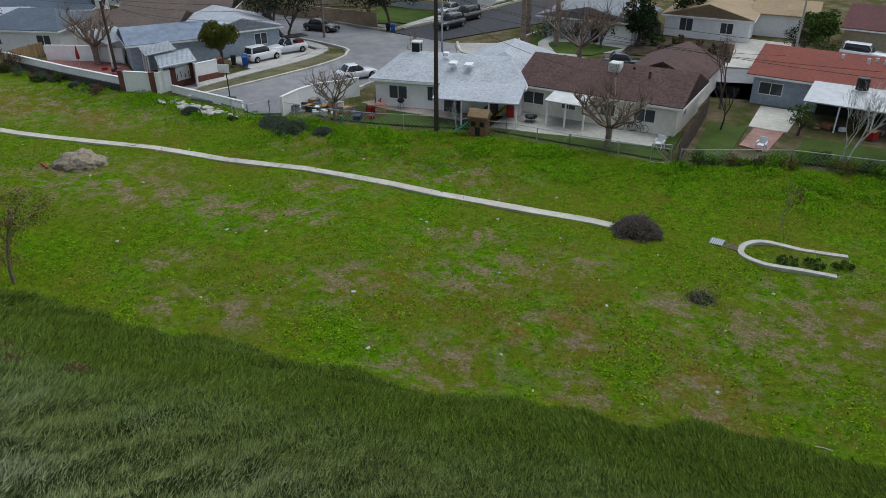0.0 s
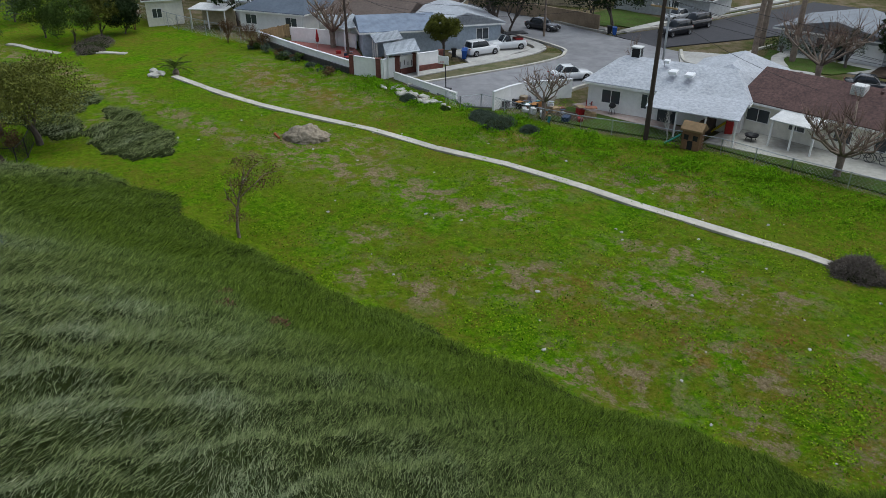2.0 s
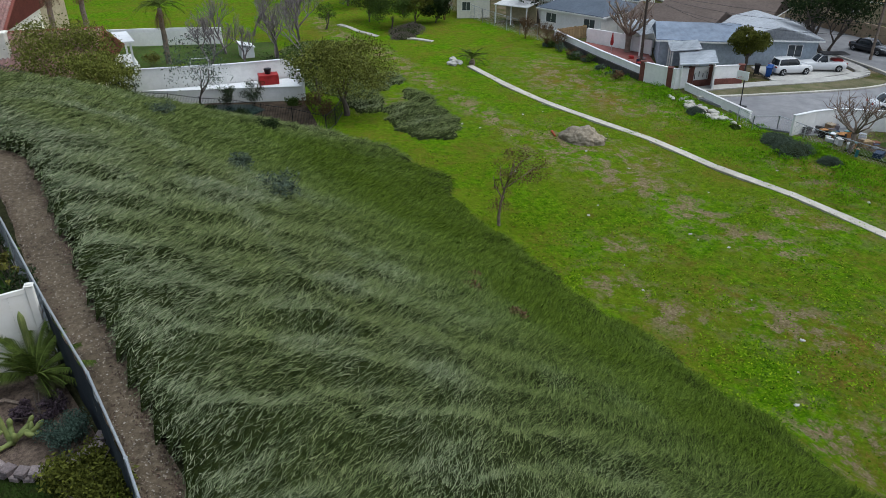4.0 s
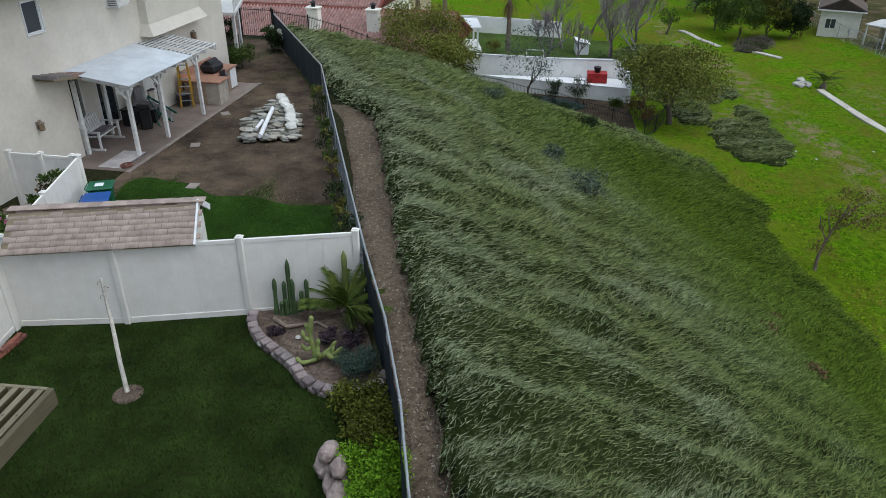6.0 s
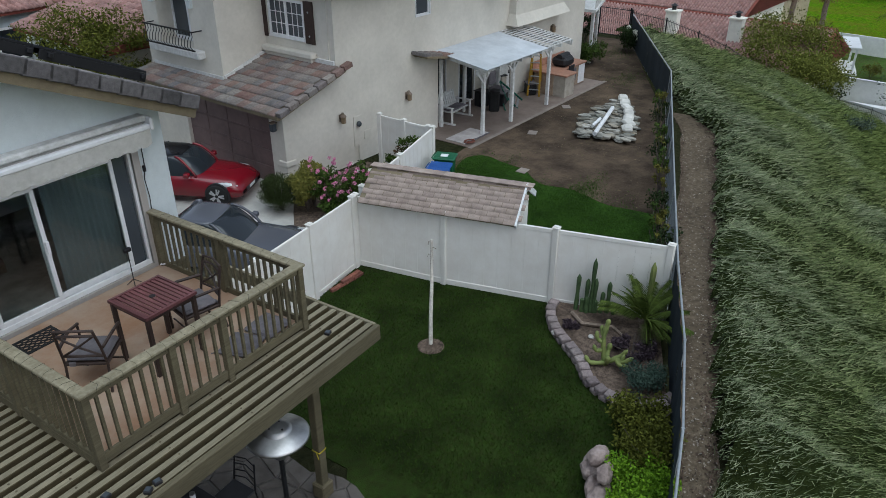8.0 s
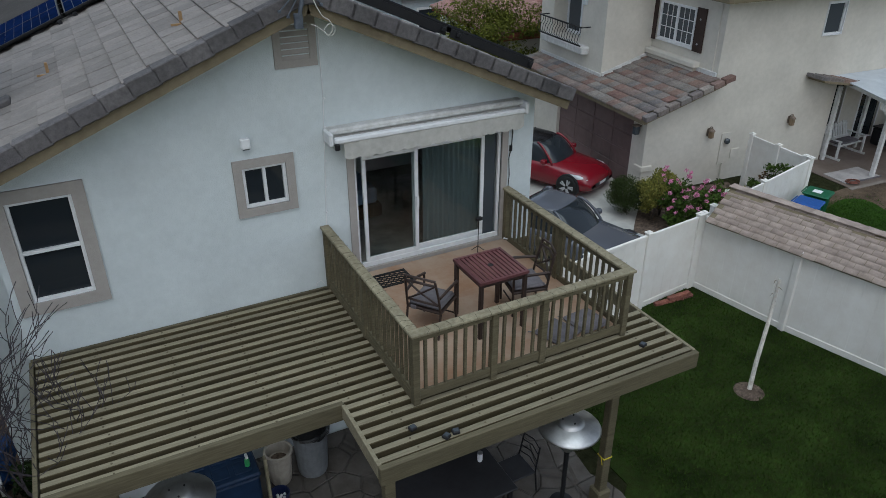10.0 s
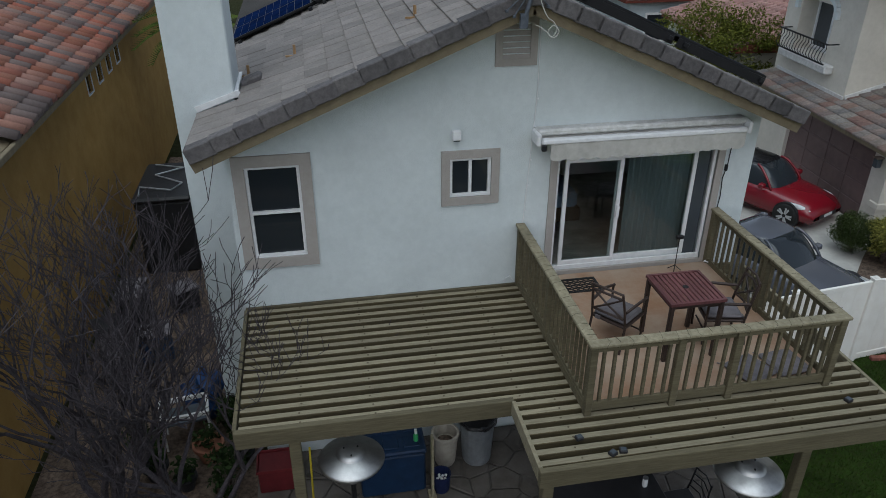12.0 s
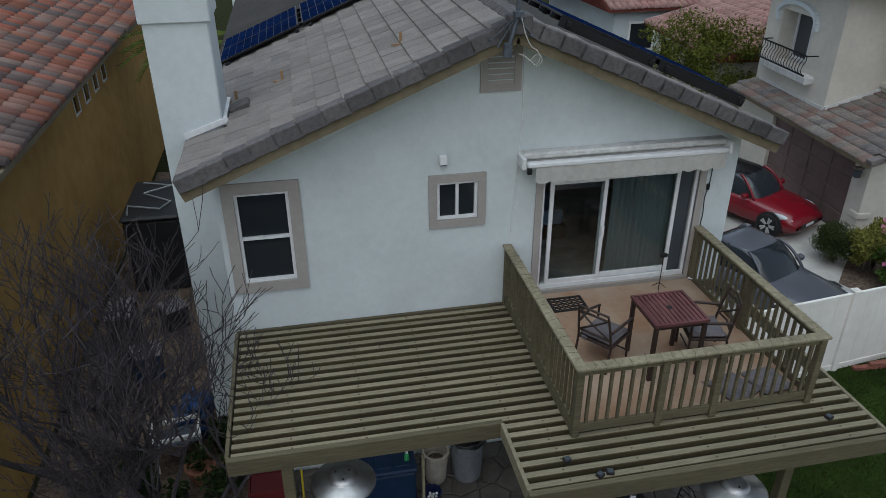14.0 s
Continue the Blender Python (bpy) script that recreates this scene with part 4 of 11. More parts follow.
LEAF_BLUE = leaf_mat("leaf_blue_green", (0.07, 0.11, 0.085), (0.035, 0.06, 0.045))
LEAF_PURPLE = leaf_mat("leaf_purple", (0.07, 0.05, 0.06), (0.035, 0.028, 0.033))
LEAF_RUST = leaf_mat("leaf_rust", (0.14, 0.085, 0.045), (0.08, 0.05, 0.03))
PETAL_PINK = leaf_mat("petal_pink", (0.66, 0.28, 0.42), (0.55, 0.16, 0.30))
PETAL_WHITE = leaf_mat("petal_white", (0.75, 0.75, 0.68), (0.6, 0.6, 0.5))
PALM_GREEN = leaf_mat("palm_frond", (0.105, 0.145, 0.032), (0.045, 0.068, 0.016))


def limbs(start, way, length, radius, depth, seed, spread=0.6, kids=3, sides=6, up=0.25, bm=None, tips=None, shrink=0.72, thinnest=0.0, taper=.58):
    """Forking limbs; tips collects the ends."""
    g = random.Random(seed)
    bm = bm or bmesh.new()
    tips = tips if tips is not None else []

    def grow(p, d, l, r, k):
        pts, rad = [p], [r]
        q, dd = p, d
        for i in range(3):
            dd = (dd + Vector((g.gauss(0, .13), g.gauss(0, .13), g.gauss(0, .1) + up * .2))).normalized()
            q = q + dd * (l / 3)
            pts.append(q)
            rad.append(max(thinnest, r * (1 - .16 * (i + 1))))
        tube(pts, rad, max(3, sides - (depth - k)), bm, caps=False)
        if k == 0:
            tips.append(q)
            return
        n = kids + (g.random() < .4)
        for i in range(n):
            a = g.random() * math.tau
            nd = (dd + Vector((math.cos(a), math.sin(a), g.uniform(-.2, .5) + up)) * spread * g.uniform(.6, 1.2)).normalized()
            s = pts[-1] if i < 2 else pts[2]
            grow(s, nd, l * shrink * g.uniform(.75, 1.15), max(thinnest, r * taper), k - 1)

    grow(Vector(start), Vector(way).normalized(), length, radius, depth)
    return bm, tips


def bare_tree(pos, height, seed, label, bark=None, depth=4, spread=.65, kids=3, trunk=.09, stems=1, first=.32, lean=(0, 0), shrink=.72, sides=6, thinnest=0.0, taper=.58):
    t = thing("bare_tree", label, "tree", Matrix.Translation(pos))
    g = random.Random(seed)
    for s in range(stems):
        a = s * math.tau / max(1, stems) + g.random()
        w = Vector((lean[0] + (.35 * math.cos(a) if stems > 1 else 0), lean[1] + (.35 * math.sin(a) if stems > 1 else 0), 1))
        bm, _ = limbs((0, 0, -.05), w, height * first, trunk, depth, seed + s, spread, kids, sides, shrink=shrink, thinnest=thinnest, taper=taper)
        part("trunk" if s == 0 else "stem", bm, bark or BARK_BARE, t)
    return t


def leafy_tree(pos, height, crown, seed, label, leaf, n=2600, size=.12, bark=None, trunk=.16, squash=.75, clumps=34, low=.35, name="tree"):
    t = thing(name, label, "tree", Matrix.Translation(pos))
    bm, tips = limbs((0, 0, -.1), (0, 0, 1), height * low, trunk, 3, seed, .7, 3)
    part("trunk", bm, bark or BARK, t)
    g = random.Random(seed)
    cs = []
    for i in range(clumps):
        a, r = g.random() * math.tau, crown * math.sqrt(g.random()) * .85
        zz = height * (low + .12 + (.88 - low) * g.random() ** .8 * (1 - .35 * (r / crown) ** 2))
        cs.append((r * math.cos(a), r * math.sin(a), zz))
    sp = [crown * g.uniform(.22, .4) for _ in cs]
    ob = new("crown", leaf_cloud(cs, n // clumps, sp, size, "crown", leaf, squash, seed))
    ob.parent = t
    return t


def bush(pos, r, h, seed, label, leaf, n=900, size=.05, name="bush", twigs=True, clumps=14, m=None):
    t = thing(name, label, "bush", m or Matrix.Translation(pos))
    g = random.Random(seed)
    if twigs:
        bm = bmesh.new()
        for i in range(7):
            a = i * .9 + g.random()
            tube([(0, 0, -.03), (.35 * r * math.cos(a), .35 * r * math.sin(a), h * .45), (.7 * r * math.cos(a), .7 * r * math.sin(a), h * .8)], [.018, .012, .005], 4, bm, False)
        part("woody_base", bm, BARK, t)["kind"] = "stuff"
    cs = [(r * .7 * math.sqrt(g.random()) * math.cos(a), r * .7 * math.sqrt(g.random()) * math.sin(a), h * (.3 + .5 * g.random())) for a in [g.random() * math.tau for _ in range(clumps)]]
    ob = new("foliage", leaf_cloud(cs, n // clumps, [.42 * min(r, h) * g.uniform(.7, 1.2) for _ in cs], size, "foliage", leaf, .85, seed))
    ob.parent = t
    return t


def frond_mesh(length, droop, leaflets, width, name, material):
    """One feather palm frond along +x, drooping."""
    bm = bmesh.new()
    pts = [(length * u, 0, length * (.75 * u - droop * u * u)) for u in np.linspace(0, 1, 8)]
    tube(pts, [.02 * (1 - .8 * u) + .004 for u in np.linspace(0, 1, 8)], 4, bm, False)
    for i in range(leaflets):
        u = .18 + .82 * i / leaflets
        p = Vector((length * u, 0, length * (.75 * u - droop * u * u)))
        ll = width * (1 - .75 * abs(u - .45))
        for s in (-1, 1):
            tip = p + Vector((ll * .55, s * ll * .8, -.18 * ll))
            sd = Vector((.016, 0, .012))
            bm.faces.new([bm.verts.new(v) for v in (p - sd, p + sd, tip)])
    return mesh_of(bm, name, material)


def feather_palm(pos, trunk_h, fronds, length, seed, label, trunk_r=.12, droop=.75, leaflets=26, width=.38, skirt=0, name="palm"):
    t = thing(name, label, "palm tree", Matrix.Translation(pos))
    g = random.Random(seed)
    if trunk_h > .2:
        k = 10
        part("trunk", tube([(g.gauss(0, .02), g.gauss(0, .02), trunk_h * i / k) for i in range(k + 1)], [trunk_r * (1.15 - .3 * i / k) * (1 + .08 * (i % 2)) for i in range(k + 1)], 9), BARK_TAN, t)
    me = frond_mesh(length, droop, leaflets, width, "frond", PALM_GREEN)
    for i in range(fronds):
        put("frond", me, t, Matrix.Translation((0, 0, trunk_h)) @ Matrix.Rotation(i * 2.4 + g.uniform(-.2, .2), 4, "Z") @ Matrix.Rotation(g.uniform(-.75, .35), 4, "Y"))
    if skirt:
        dry = frond_mesh(length * .8, .5, 16, width * .8, "dry_frond", LEAF_RUST)
        for i in range(skirt):
            put("dry_frond", dry, t, Matrix.Translation((0, 0, trunk_h - .05)) @ Matrix.Rotation(i * 1.9, 4, "Z") @ Matrix.Rotation(g.uniform(1.3, 1.75), 4, "Y"))
    return t


# ---- white vinyl fence round the lawn ----
def vinyl_fence(pts, h, label, group=""):
    f = thing("vinyl_fence", label, "fence", Matrix.Translation((*pts[0], 0)), group)
    o = Vector((*pts[0], 0))
    for x, y in pts:
        p = part("post", box(x - o.x - .065, y - o.y - .065, 0, x - o.x + .065, y - o.y + .065, h + .06, .01), VINYL, f)
        bm = box(x - o.x - .08, y - o.y - .08, h + .06, x - o.x + .08, y - o.y + .08, h + .085, .008)
        box(x - o.x - .05, y - o.y - .05, h + .085, x - o.x + .05, y - o.y + .05, h + .11, .015, bm)
        part("cap", bm, VINYL, p)
    for a, b in zip(pts, pts[1:]):
        A, B = Vector((*a, 0)) - o, Vector((*b, 0)) - o
        d = (B - A).normalized()
        L = (B - A).length
        A2, B2 = A + d * .067, B - d * .067
        for z, hh in ((h - .02, .09), (.09, .14)):
            part("rail", bar(A2 + Vector((0, 0, z)), B2 + Vector((0, 0, z)), .055, hh, .006), VINYL, f)
        n = max(1, round((L - .13) / .30))
        w = (L - .13) / n
        z = (.16 + h - .066) / 2
        for i in range(n):
            s, e = A2 + d * (i * w + .0008), A2 + d * ((i + 1) * w - .0008)
            part("board", bar(s + Vector((0, 0, z)), e + Vector((0, 0, z)), .026, h - .066 - .16, .0025), VINYL, f)
    return f


vinyl_fence([(11.76, 10.22), (12.15, 7.99), (12.77, 5.54), (13.36, 3.25)], 1.83, "tall white vinyl privacy fence between two back yards")
vinyl_fence([(11.62, 10.20), (10.0, 10.02), (8.25, 9.83), (6.62, 9.66)], 1.83, "tall white vinyl privacy fence beside the driveway")
vinyl_fence([(12.65, 10.75), (14.9, 11.25), (17.3, 11.8)], 1.6, "white vinyl fence behind the shed and bins")
vinyl_fence([(17.3, 11.95), (17.35, 12.9), (17.42, 13.9)], 1.6, "white vinyl gate panel against the cream house")

# ---- trail-side chain fence with dark windscreen ----
SCREEN = mat("navy_windscreen_mesh", (0.018, 0.030, 0.042), (0.012, 0.020, 0.028), 3, 0.85, 0.1, 40, big=0.25)
PF = [(-8, -2.3), (0, -.5), (5.0, .66), (8.6, 1.5), (10.8, 2.15), (13.45, 3.1), (17.3, 4.4), (21.2, 5.7), (24.8, 6.9), (28.3, 8.05), (33.4, 10.7), (38.6, 13.4)]
DARK_WIRE = mat("dull_dark_wire", (.07, .085, .095), (.045, .055, .062), 14, .6, .05, metal=.3)
pf = thing("chain_link_fence", "chain link fence with navy windscreen along the trail", "fence", Matrix.Translation((8.6, 1.5, 0)))
o = Vector((8.6, 1.5, 0))
for i, (x, y) in enumerate(PF):
    part("post", tube([(x - o.x, y - o.y, 0), (x - o.x, y - o.y, 1.52)], .03, 8), GALV, pf)
    if i + 1 < len(PF):
        a, b = Vector((x, y, 0)) - o, Vector((*PF[i + 1], 0)) - o
        part("top_rail", tube([a + Vector((0, 0, 1.5)), b + Vector((0, 0, 1.5))], .021, 8), GALV, pf)
        part("bottom_rail", tube([a + Vector((0, 0, .06)), b + Vector((0, 0, .06))], .014, 6), GALV, pf)
        if i >= 9 or i in (1, 2, 3, 4):
            n = 14
            bm = bmesh.new()
            nrm = (b - a).cross(Vector((0, 0, 1))).normalized()
            prev = None
            for k in range(n + 1):
                p = a.lerp(b, k / n) + nrm * (-.035 + .012 * math.sin(k * 1.7))
                row = [bm.verts.new(p + Vector((0, 0, .08 + .02 * math.sin(k * 2.2)))), bm.verts.new(p + nrm * .02 * math.sin(k) + Vector((0, 0, .8))), bm.verts.new(p + Vector((0, 0, 1.46)))]
                if prev:
                    for q in range(2):
                        bm.faces.new((prev[q], row[q], row[q + 1], prev[q + 1]))
                prev = row
            s = part("windscreen", bm, SCREEN, pf, "navy mesh windscreen")
            s.data.shade_smooth()
        else:
            bm = bmesh.new()
            L = (b - a).length
            step = .13
            for k in range(int(L / step) + 12):
                for sg in (1, -1):
                    s0 = k * step - (1.4 if sg > 0 else 0)
                    e0 = s0 + 1.4 * sg if sg > 0 else s0 - 1.4
                    z0, z1 = .08, 1.48
                    sa, sb = s0, e0
                    if sg < 0:
                        sa, sb = s0, s0 - 1.4
                    lo, hi = min(sa, sb), max(sa, sb)
                    if hi < 0 or lo > L:
                        continue
                    t0, t1 = max(0, (0 - sa) / (sb - sa) if sb != sa else 0), 1
                    ta = sorted((max(0., min(1., (0 - sa) / (sb - sa))), max(0., min(1., (L - sa) / (sb - sa)))))
                    if ta[1] - ta[0] < .02:
                        continue
                    P = [a + (b - a).normalized() * (sa + (sb - sa) * t) + Vector((0, 0, z0 + (z1 - z0) * t)) for t in ta]
                    tube(P, .0045, 3, bm, False)
            part("wire_mesh", bm, DARK_WIRE, pf)
# vines on the inner side of the fence
for i, u in enumerate(np.linspace(14.2, 27.6, 13)):
    y = 3.1 + (u - 13.45) * .333
    bush((u, y + .25, 0), .38 + .12 * math.sin(i * 2.1), 1.15 + .35 * math.sin(i * 1.3), 40 + i, "straggly dark green creeper growing on the fence", [LEAF_GREEN, LEAF_DARK, LEAF_YELLOW][i % 3], 420, .045, "creeper", clumps=9)

# ---- lawn things ----
pole = thing("sapling_pole", "bare thin white sapling trunk standing in the lawn", "sapling", Matrix.Translation((9.93, 6.85, .02)))
pp = [(0, 0, -.05), (.12, .08, .6), (.30, .17, 1.25), (.42, .25, 1.75), (.5, .30, 2.15)]
part("trunk", tube(pp, [.045, .04, .036, .032, .028], 8), mat("whitewashed_bark", (.60, .58, .53), (.42, .38, .33), 16, .9, .3, 50), pole)
bm = bmesh.new()
for i, (px, py, pz) in enumerate(((.40, .24, 1.7), (.44, .26, 1.85), (.47, .28, 2.0), (.38, .22, 1.55), (.49, .3, 2.1))):
    a = i * 2.2
    tube([(px, py, pz), (px + .06 * math.cos(a), py + .06 * math.sin(a), pz + .02), (px + .1 * math.cos(a + .5), py + .1 * math.sin(a + .5), pz - .02)], .006, 4, bm)
part("twigs", bm, BARK_TAN, pole)
bm = lathe([(.02, .0), (.28, .0), (.24, .03), (.1, .05)], 14, at=(0, 0, 0))
part("soil_ring", bm, MULCH, pole)

bed_edge = [(12.72, 5.40), (12.48, 5.37), (12.2, 5.26), (11.83, 5.0), (11.52, 4.66), (11.25, 4.31), (10.99, 4.03), (10.67, 3.77), (10.43, 3.43), (10.33, 3.09), (10.36, 2.7), (10.55, 2.35), (10.75, 2.25)]
crv = [Vector((p.x, p.y, 0)) for p in smooth_line(bed_edge, 10)]
sheet("garden_bed", [(p.x, p.y) for p in crv] + [(10.9, 2.3), (13.3, 3.25), (12.86, 5.4)], .10, MULCH, "mulched garden bed with cacti in the lawn's corner", "garden bed", thick=.09)
edging = thing("garden_edging", "low curved edging of pinkish grey concrete blocks", "edging", Matrix.Translation((11.3, 4.2, 0)))
BLOCK = random_tint("pink_grey_block", [(.24, .195, .19), (.31, .26, .25), (.19, .155, .155), (.28, .245, .23)], .95, .4, 25)
bm = box(-.112, -.105, 0, .112, .105, .105, .018)
for v in bm.verts:
    if v.co.y > 0:
        v.co.x *= .8
blk = mesh_of(bm, "block", BLOCK)
acc, last, k = 0.0, crv[0], 0
for p in crv[1:]:
    acc += (p - last).length
    if acc >= .235 * k:
        d = (p - last).normalized()
        for lev in range(2):
            q = p + d * (.117 * lev)
            put("block", blk, edging, Matrix.Translation((q.x - 11.3, q.y - 4.2, lev * .108)) @ Matrix.Rotation(math.atan2(d.y, d.x) + math.pi + rnd.uniform(-.05, .05), 4, "Z"))
        k += 1
    last = p
BRICK_RED = random_tint("red_brick", [(.22, .085, .065), (.28, .11, .08), (.18, .075, .06)], .9, .3, 20)
rb = thing("brick_stack", "short row of red bricks at the fence's foot", "bricks", Matrix.Translation((11.45, 10.0, .02)))
bkm = mesh_of(box(-.1, -.05, 0, .1, .05, .075, .008), "brick", BRICK_RED)
for i in range(7):
    put("brick", bkm, rb, Matrix.Translation((-.12 - .14 * i, -.14 + .01 * i, .0)) @ Matrix.Rotation(rnd.uniform(-.3, .3), 4, "Z"))
for i in range(4):
    put("brick", bkm, rb, Matrix.Translation((-.2 - .14 * i, -.12, .076)) @ Matrix.Rotation(rnd.uniform(-.3, .3), 4, "Z"))

CACTUS = mat("cactus_green", (.075, .125, .05), (.045, .08, .03), 10, .7, .2, 60, big=.3)
CACTUS_Y = mat("prickly_pear_yellow_green", (.22, .25, .08), (.12, .16, .05), 6, .7, .2, 60, big=.3)


def ribbed(points, r, bm):
    n = 14
    pts = [Vector(p) for p in points]
    rings = []
    for i, p in enumerate(pts):
        t = i / (len(pts) - 1)
        rr = r * (.9 + .1 * math.sin(t * 9)) * (1 if t < .85 else math.sqrt(max(.02, 1 - ((t - .85) / .15) ** 2)))
        rings.append([bm.verts.new(p + Vector((math.cos(k * math.tau / n), math.sin(k * math.tau / n), 0)) * rr * (1.0 if k % 2 else .78)) for k in range(n)])
    for a, b in zip(rings, rings[1:]):
        for k in range(n):
            bm.faces.new((a[k], a[(k + 1) % n], b[(k + 1) % n], b[k]))
    bm.faces.new(rings[-1])
    return bm


cc = thing("column_cactus", "cluster of tall green columnar cacti by the fence", "cactus", Matrix.Translation((12.62, 4.72, .08)))
for i, (dx, dy, h, lx) in enumerate(((.1, .2, .88, .06), (.13, .0, .82, .06), (.16, -.1, 1.32, .05), (.18, -.16, .85, .06), (.10, -.04, .42, 0), (.08, .06, .36, 0), (.34, -.42, .78, .04), (.26, -.30, .5, .18), (.36, -.56, .3, .1), (.2, -.2, .34, 0))):
    zz = np.linspace(0, h, 12)
    part("column", ribbed([(dx + lx * z, dy, z) for z in zz], .052, bmesh.new()), CACTUS, cc)
c2 = thing("column_cactus", "single tall pale green columnar cactus behind the palm", "cactus", Matrix.Translation((13.12, 3.5, .08)))
part("column", ribbed([(0, -.02 * z, z) for z in np.linspace(0, 1.45, 12)], .065, bmesh.new()), CACTUS_Y, c2)
op = thing("branching_cactus", "branching yellow green cactus in the garden bed", "cactus", Matrix.Translation((11.2, 3.62, .08)))
g = random.Random(11)
for pts, r in (([(0, 0, 0), (.02, .06, .3), (.05, .10, .6), (.10, .08, .85), (.12, .06, 1.0)], .05), ([(.04, .09, .5), (.0, .2, .56), (.02, .24, .72)], .045), ([(.03, .08, .35), (-.05, .18, .32), (-.08, .24, .46)], .042), ([(.06, .1, .62), (.1, .17, .7), (.12, .18, .82)], .04),
               ([(0, 0, .1), (.05, -.18, .18), (.02, -.36, .22), (.06, -.52, .36)], .05), ([(.02, -.1, .16), (.14, -.26, .26), (.16, -.36, .42)], .045), ([(0, -.22, .2), (-.1, -.36, .2), (-.12, -.5, .28)], .045), ([(0, 0, .08), (-.12, .1, .1), (-.2, .24, .12), (-.2, .34, .24)], .045),
               ([(0, 0, .15), (.12, .0, .3), (.14, -.02, .46)], .05), ([(0, -.05, .1), (-.1, -.08, .2), (-.12, -.1, .34)], .045), ([(.03, -.3, .22), (.08, -.34, .36)], .04)):
    P_ = smooth_line([tuple(p) for p in pts], 4)
    part("stem", tube(P_, [r * (.85 + .25 * math.sin(2.4 * k) ** 2) * (1 if k < len(P_) - 2 else .72 if k < len(P_) - 1 else .25) for k in range(len(P_))], 8), CACTUS_Y, op, smooth=True)
feather_palm((12.82, 3.42, .08), .22, 30, .95, 5, "small feather palm in the garden bed", .10, .42, 26, .22)
bush((10.98, 2.78, .08), .50, .48, 3, "low grey green rosemary bush", LEAF_BLUE, 4200, .022, "rosemary_bush", clumps=26)
bush((11.80, 3.3, .08), .60, .34, 4, "low dark purple leaved bush", LEAF_PURPLE, 2600, .03, "purple_bush", clumps=20)
bush((12.05, 4.72, .08), .2, .16, 14, "low dry grey succulent", LEAF_PURPLE, 500, .05, "succulent")
for i, (x, y) in enumerate(((12.1, 4.7), (11.9, 4.2), (12.4, 4.1), (11.6, 4.9))):
    s = lathe([(.03, 0), (.06, .02), (.065, .04), (.04, .06), (.01, .065)], 8)
    for v in s.verts:
        v.co *= rnd.uniform(.85, 1.2)
    solid("rock", s, CONCRETE, "small grey rock on the mulch", "rock", Matrix.Translation((x, y, .09)), "rocks in the garden bed")
bm = tube([(12.5, 4.9, .13), (12.2, 4.55, .16), (12.45, 3.95, .14), (12.3, 3.7, .13)], [.05, .045, .04, .03], 6)
solid("driftwood", bm, BARK_TAN, "weathered piece of driftwood on the mulch", "driftwood")
bush((9.75, 2.35, .0), .70, .66, 5, "rounded yellowish green shrub beside the fence", LEAF_OLIVE, 4200, .036, clumps=30)
bush((9.15, 2.05, .0), .6, .85, 25, "yellowish green shrub beside the fence", LEAF_OLIVE, 4500, .032, clumps=24)
bush((8.45, 1.95, .0), .62, .62, 6, "bright green leafy shrub beside the fence", LEAF_BRIGHT, 8000, .030, clumps=34)
bush((7.75, 1.72, .0), .62, .60, 26, "bright green leafy shrub beside the fence", LEAF_BRIGHT, 8000, .030, clumps=34)
BOULD = mat("pink_boulder_stone", (.42, .34, .31), (.22, .17, .155), 5, .95, .6, 30, big=.3)
bw = thing("boulder_stack", "stack of rough pinkish boulders edging the shrubs", "boulders", Matrix.Translation((8.35, 2.5, 0)))
g = random.Random(6)
for i, (dx, dy, dz, r) in enumerate(((.12, .18, .2, .26), (-.15, -.02, .18, .25), (-.4, -.12, .16, .22), (.05, .12, .52, .2), (-.18, -.06, .45, .2), (-.68, -.2, .14, .2), (.25, .3, .05, .16))):
    bm = bmesh.new()
    bmesh.ops.create_icosphere(bm, subdivisions=3, radius=r)
    for v in bm.verts:
        q = v.co * 4 + Vector((i * 7, 0, 0))
        v.co = Vector((v.co.x * 1.05, v.co.y * .75, v.co.z * .9)) * (1 + .45 * noise.noise(q) + .16 * noise.noise(q * 3))
    bmesh.ops.translate(bm, verts=bm.verts, vec=(dx, dy, dz))
    part("boulder", bm, BOULD, bw)

# lawn blades, thicker near the camera
g = np.random.default_rng(5)
n = 90000
bx, by = 3.5 + 10 * g.random(n), 1.5 + 9 * g.random(n)
inside = (by < 10.0 + (bx - 10) * .13) & (bx + (by - 3.3) * .24 < 13.2) & (by > 1.8 + np.clip(bx - 8.4, 0, 9) * .28) & ~((bx < 6.7) & (by > 4.6))
inside &= ~((bx > 10.3) & (by < 5.4) & (by < 3.1 + (bx - 10.3) * .95))
b0 = np.stack([bx, by, np.full(n, .02)], 1)[inside]
dr = g.normal(size=b0.shape) * .55 + np.array([0, 0, 1])
dr /= np.linalg.norm(dr, axis=1)[:, None]
m = len(b0)
GRASS = leaf_mat("lawn_blade", (0.034, 0.064, 0.010), (0.014, 0.032, 0.005))
NG = 190000
gx_, gy_ = 12.0 + 9.5 * g.random(NG), 3.4 + 9.0 * g.random(NG)
ragged = 18.4 + .8 * np.sin(gy_ * 1.9) + .5 * np.sin(gy_ * 4.3 + 1) + g.normal(0, .6, NG)
keep_ = (gx_ < ragged) & (gx_ + (gy_ - 3.3) * .24 > 13.6) & (gy_ > 3.75 + (gx_ - 13.5) * .29) & (gy_ < 11.2 + (gx_ - 14) * .2)
p0 = np.stack([gx_, gy_, np.full(NG, .02)], 1)[keep_]
